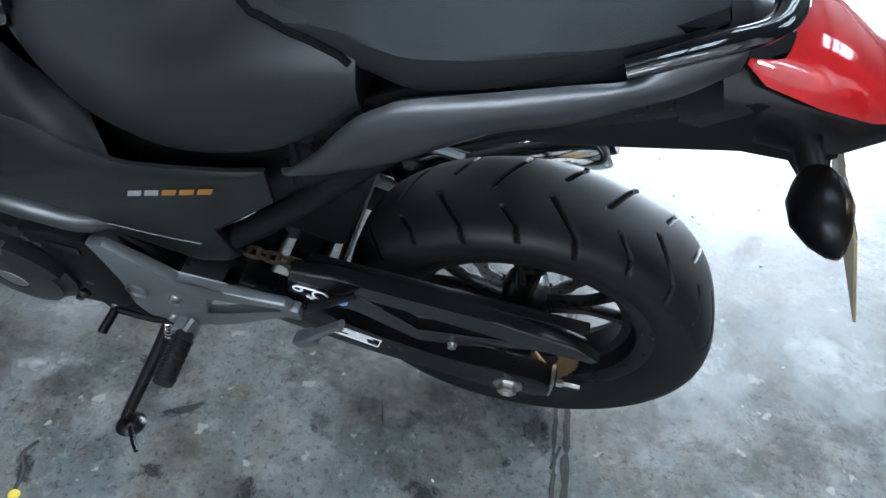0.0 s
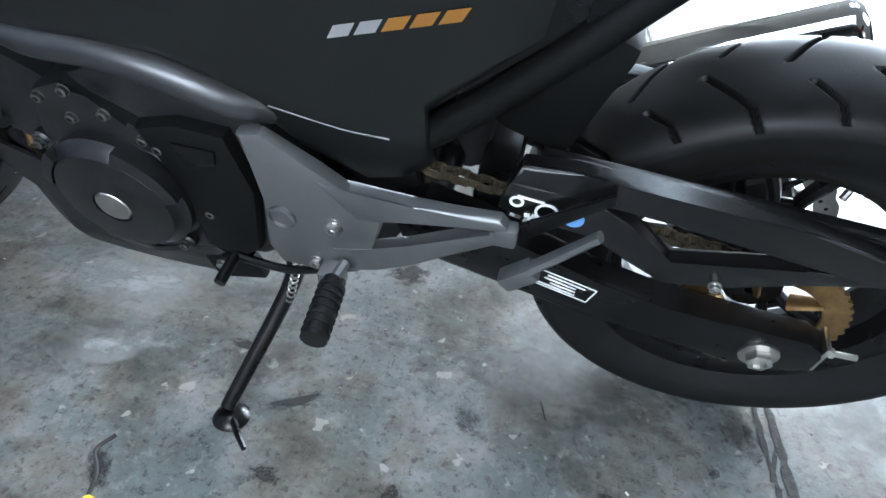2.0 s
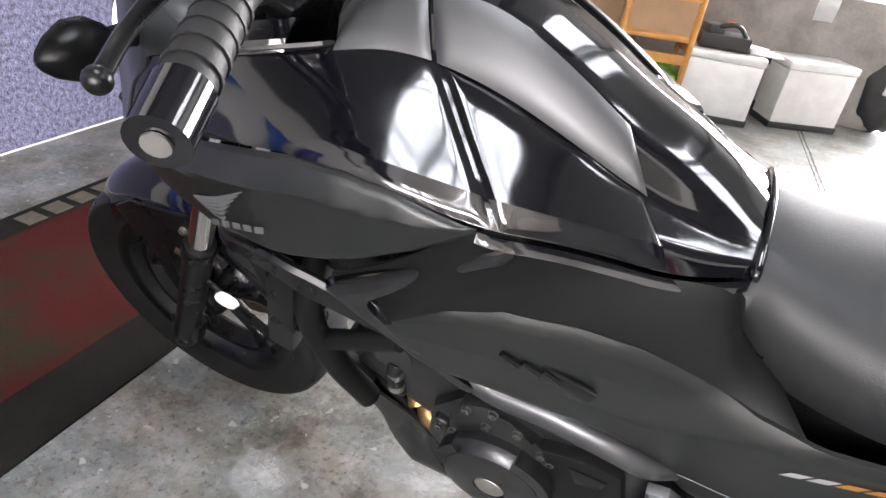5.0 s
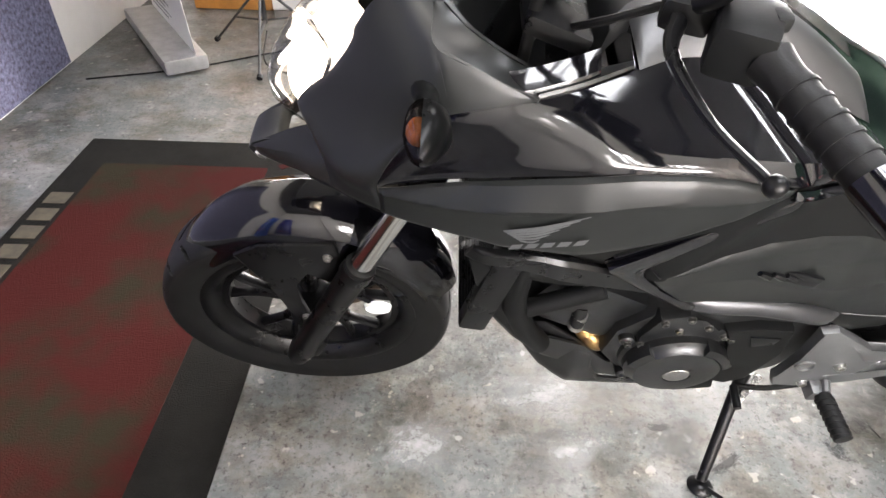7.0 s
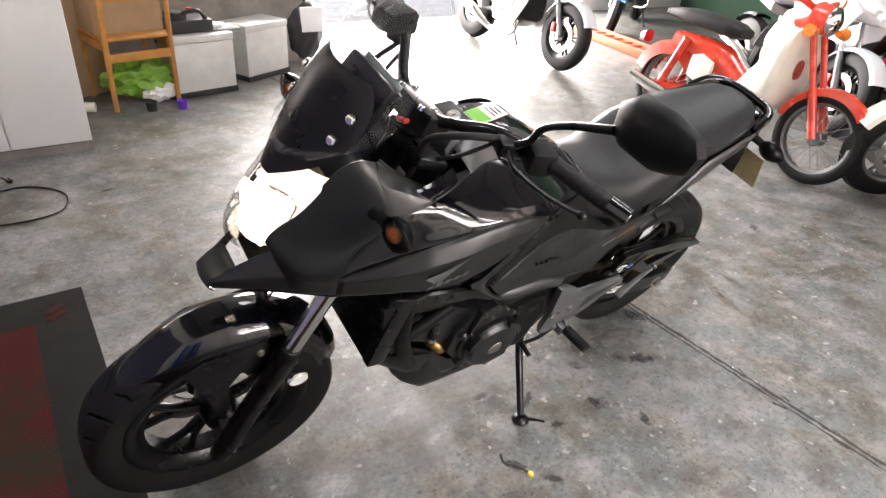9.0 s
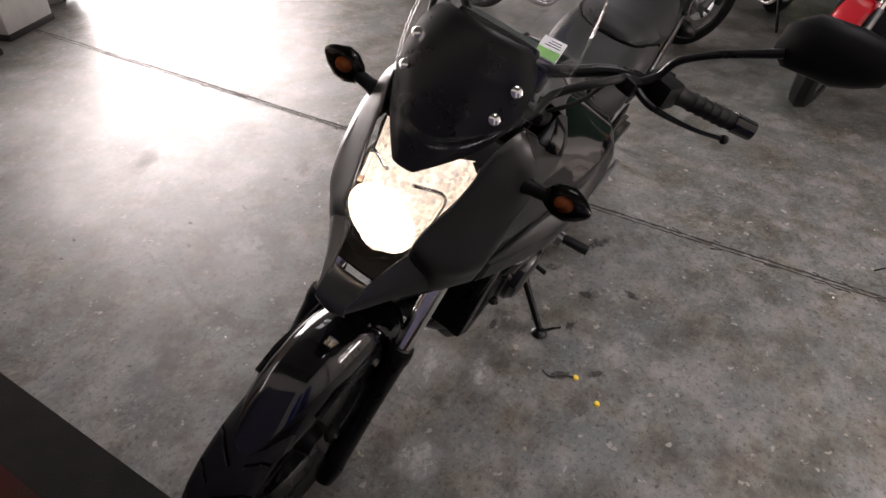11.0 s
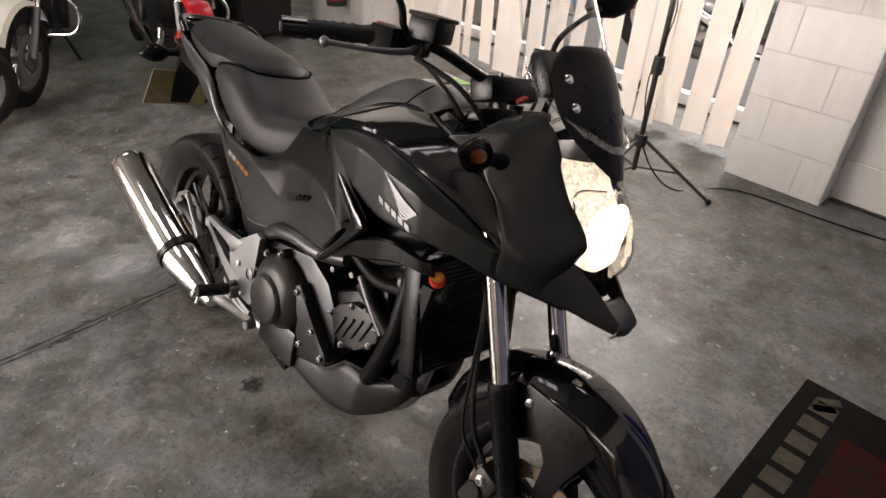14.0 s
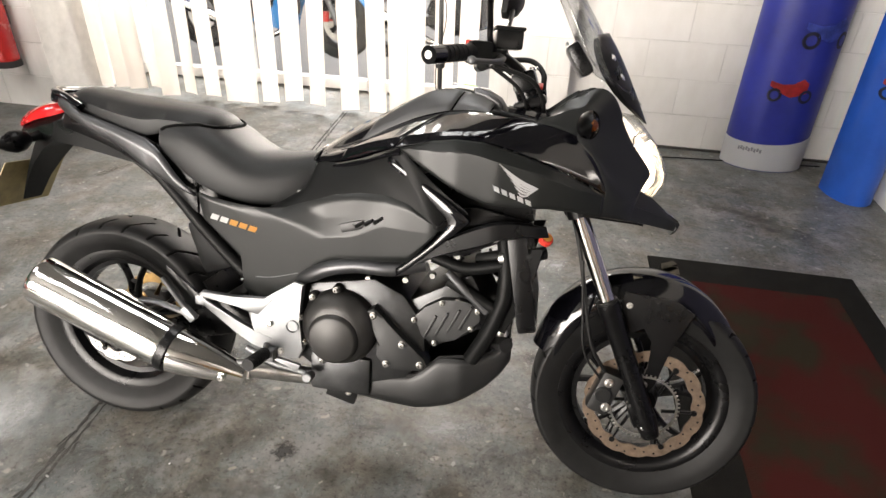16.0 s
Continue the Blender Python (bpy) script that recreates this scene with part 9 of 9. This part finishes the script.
bm = loft(bmesh.new(), tail_rings(((-0.085, 0.092, 0.875, 0.945), (-0.14, 0.086, 0.862, 0.934), (-0.20, 0.078, 0.848, 0.912), (-0.25, 0.062, 0.842, 0.892), (-0.30, 0.036, 0.850, 0.874))))
part("tail_housing", bm, GUARDB, bike, "black tail lamp housing", 50)
bm = loft(bmesh.new(), tail_rings(((-0.126, 0.068, 0.930, 0.947), (-0.145, 0.080, 0.920, 0.956), (-0.20, 0.081, 0.905, 0.948), (-0.25, 0.067, 0.888, 0.927), (-0.29, 0.046, 0.874, 0.904), (-0.312, 0.024, 0.868, 0.886))))
part("tail_lamp", bm, REDL, bike, "red tail lamp", 50)
bm = bmesh.new()
rings = []
for x, z, w, h in ((0.34, 0.675, 0.09, 0.03), (0.24, 0.745, 0.10, 0.04), (0.10, 0.84, 0.10, 0.05), (-0.05, 0.865, 0.10, 0.05), (-0.15, 0.875, 0.09, 0.05), (-0.21, 0.85, 0.06, 0.06), (-0.25, 0.80, 0.055, 0.05), (-0.285, 0.74, 0.045, 0.03), (-0.32, 0.66, 0.035, 0.012)):
    rings.append([(x, -w, z - h / 2), (x, -w * 0.9, z + h / 2), (x, w * 0.9, z + h / 2), (x, w, z - h / 2)])
loft(bm, rings)
ph = part("plate_holder", bm, MATT, bike, "black rear mudguard and plate holder")
pm = Matrix.Translation((-0.330, 0, 0.705)) @ Matrix.Rotation(radians(28), 4, "Y")
bm = boxed((0, 0, 0), (0.003, 0.225, 0.16))
bm.transform(pm)
np_ = part("number_plate", bm, PLATEY, ph, "dusty yellow rear number plate")
bm = bmesh.new()
for r in (0, 1):
    for k in range(4):
        box(bm, (-0.003, -0.075 + 0.05 * k, 0.036 - 0.072 * r), (0.002, 0.03, 0.05))
bm.transform(pm)
part("plate_bars", bm, SATIN, np_)
part("plate_lamp", boxed((-0.258, 0, 0.80), (0.03, 0.05, 0.02), Matrix.Rotation(radians(24), 4, "Y"), 0.008), SATIN, ph)
bm = boxed((0.31, 0, 0.60), (0.10, 0.17, 0.16), Matrix.Rotation(radians(-20), 4, "Y"), 0.02)
part("inner_mudguard", bm, MATT, bike, "black inner mudguard")
part("shock_absorber", tube(bmesh.new(), [(0.42, 0, 0.42), (0.38, 0, 0.68)], 0.03, 14, smooth=False), CASTG, bike)
bm = plate(bmesh.new(), [(0.62, 0.80), (0.45, 0.76), (0.30, 0.80), (0.10, 0.90), (0.0, 0.93), (0.05, 0.86), (0.30, 0.70), (0.45, 0.56), (0.62, 0.58), (0.90, 0.64), (1.08, 0.72), (1.20, 0.78), (1.15, 0.93), (0.90, 0.86)], -0.115, 0.115, bevel=0.004)
part("inner_body", bm, SATIN, bike)
OFFSET.x, OFFSET.z = 0.0, 0.0
both("inner_shroud", plate(bmesh.new(), [(0.86, 0.65), (0.95, 0.66), (1.03, 0.675), (1.12, 0.72), (1.16, 0.78), (1.05, 0.80), (0.93, 0.78)], 0.135, 0.142, bevel=0.002), SATIN, "black inner shroud plate")
# ---- single painted blocks of the walls ----
def block_paint():
    m = material("painted_block_face", (0.74, 0.72, 0.69), 0.6, bump=0.35, bump_scale=110, bump_depth=0.002)
    n, l = m.node_tree.nodes, m.node_tree.links
    inf = n.new("ShaderNodeObjectInfo")
    co = next(q for q in n if q.type == "TEX_COORD")
    mp = n.new("ShaderNodeVectorMath")
    mp.operation = "ADD"
    sc = n.new("ShaderNodeMath")
    sc.operation = "MULTIPLY"
    sc.inputs[1].default_value = 40
    l.new(inf.outputs["Random"], sc.inputs[0])
    l.new(co.outputs["Object"], mp.inputs[0])
    l.new(sc.outputs[0], mp.inputs[1])
    ns = n.new("ShaderNodeTexNoise")
    ns.inputs["Scale"].default_value, ns.inputs["Detail"].default_value = 5, 7
    l.new(mp.outputs[0], ns.inputs["Vector"])
    rp = n.new("ShaderNodeValToRGB")
    rp.color_ramp.elements[0].position, rp.color_ramp.elements[1].position = 0.25, 0.7
    rp.color_ramp.elements[0].color, rp.color_ramp.elements[1].color = (0.70, 0.675, 0.64, 1), (0.77, 0.75, 0.72, 1)
    l.new(ns.outputs["Fac"], rp.inputs["Fac"])
    l.new(rp.outputs["Color"], n["Principled BSDF"].inputs["Base Color"])
    for q in n:
        if q.type == "TEX_NOISE" and q != ns:
            l.new(mp.outputs[0], q.inputs["Vector"])
    return m


BLOCKP = block_paint()
BLOCK_MESH = finish(boxed((0, 0, 0), (1.0, 0.012, 0.2185), None, 0.0025), "block", BLOCKP, 4)
rng = random.Random(12)
for wall_ob, xa, xb, yf in BLOCKS:
    for row in range(12):
        z = 0.112 + 0.2255 * row
        x = xa - (0.225 if row % 2 else 0.0) - (0.1 if xb - xa < 1 else 0)
        while x < xb - 0.02:
            lo, hi = max(x, xa) + 0.0035, min(x + 0.45, xb) - 0.0035
            if hi - lo > 0.03:
                ob = new("block", BLOCK_MESH)
                ob.parent = wall_ob
                ob.matrix_basis = Matrix.Translation(((lo + hi) / 2, yf + 0.007 + rng.uniform(-0.0012, 0.0012), z)) @ Matrix.Diagonal((hi - lo, 1, 1, 1))
            x += 0.45
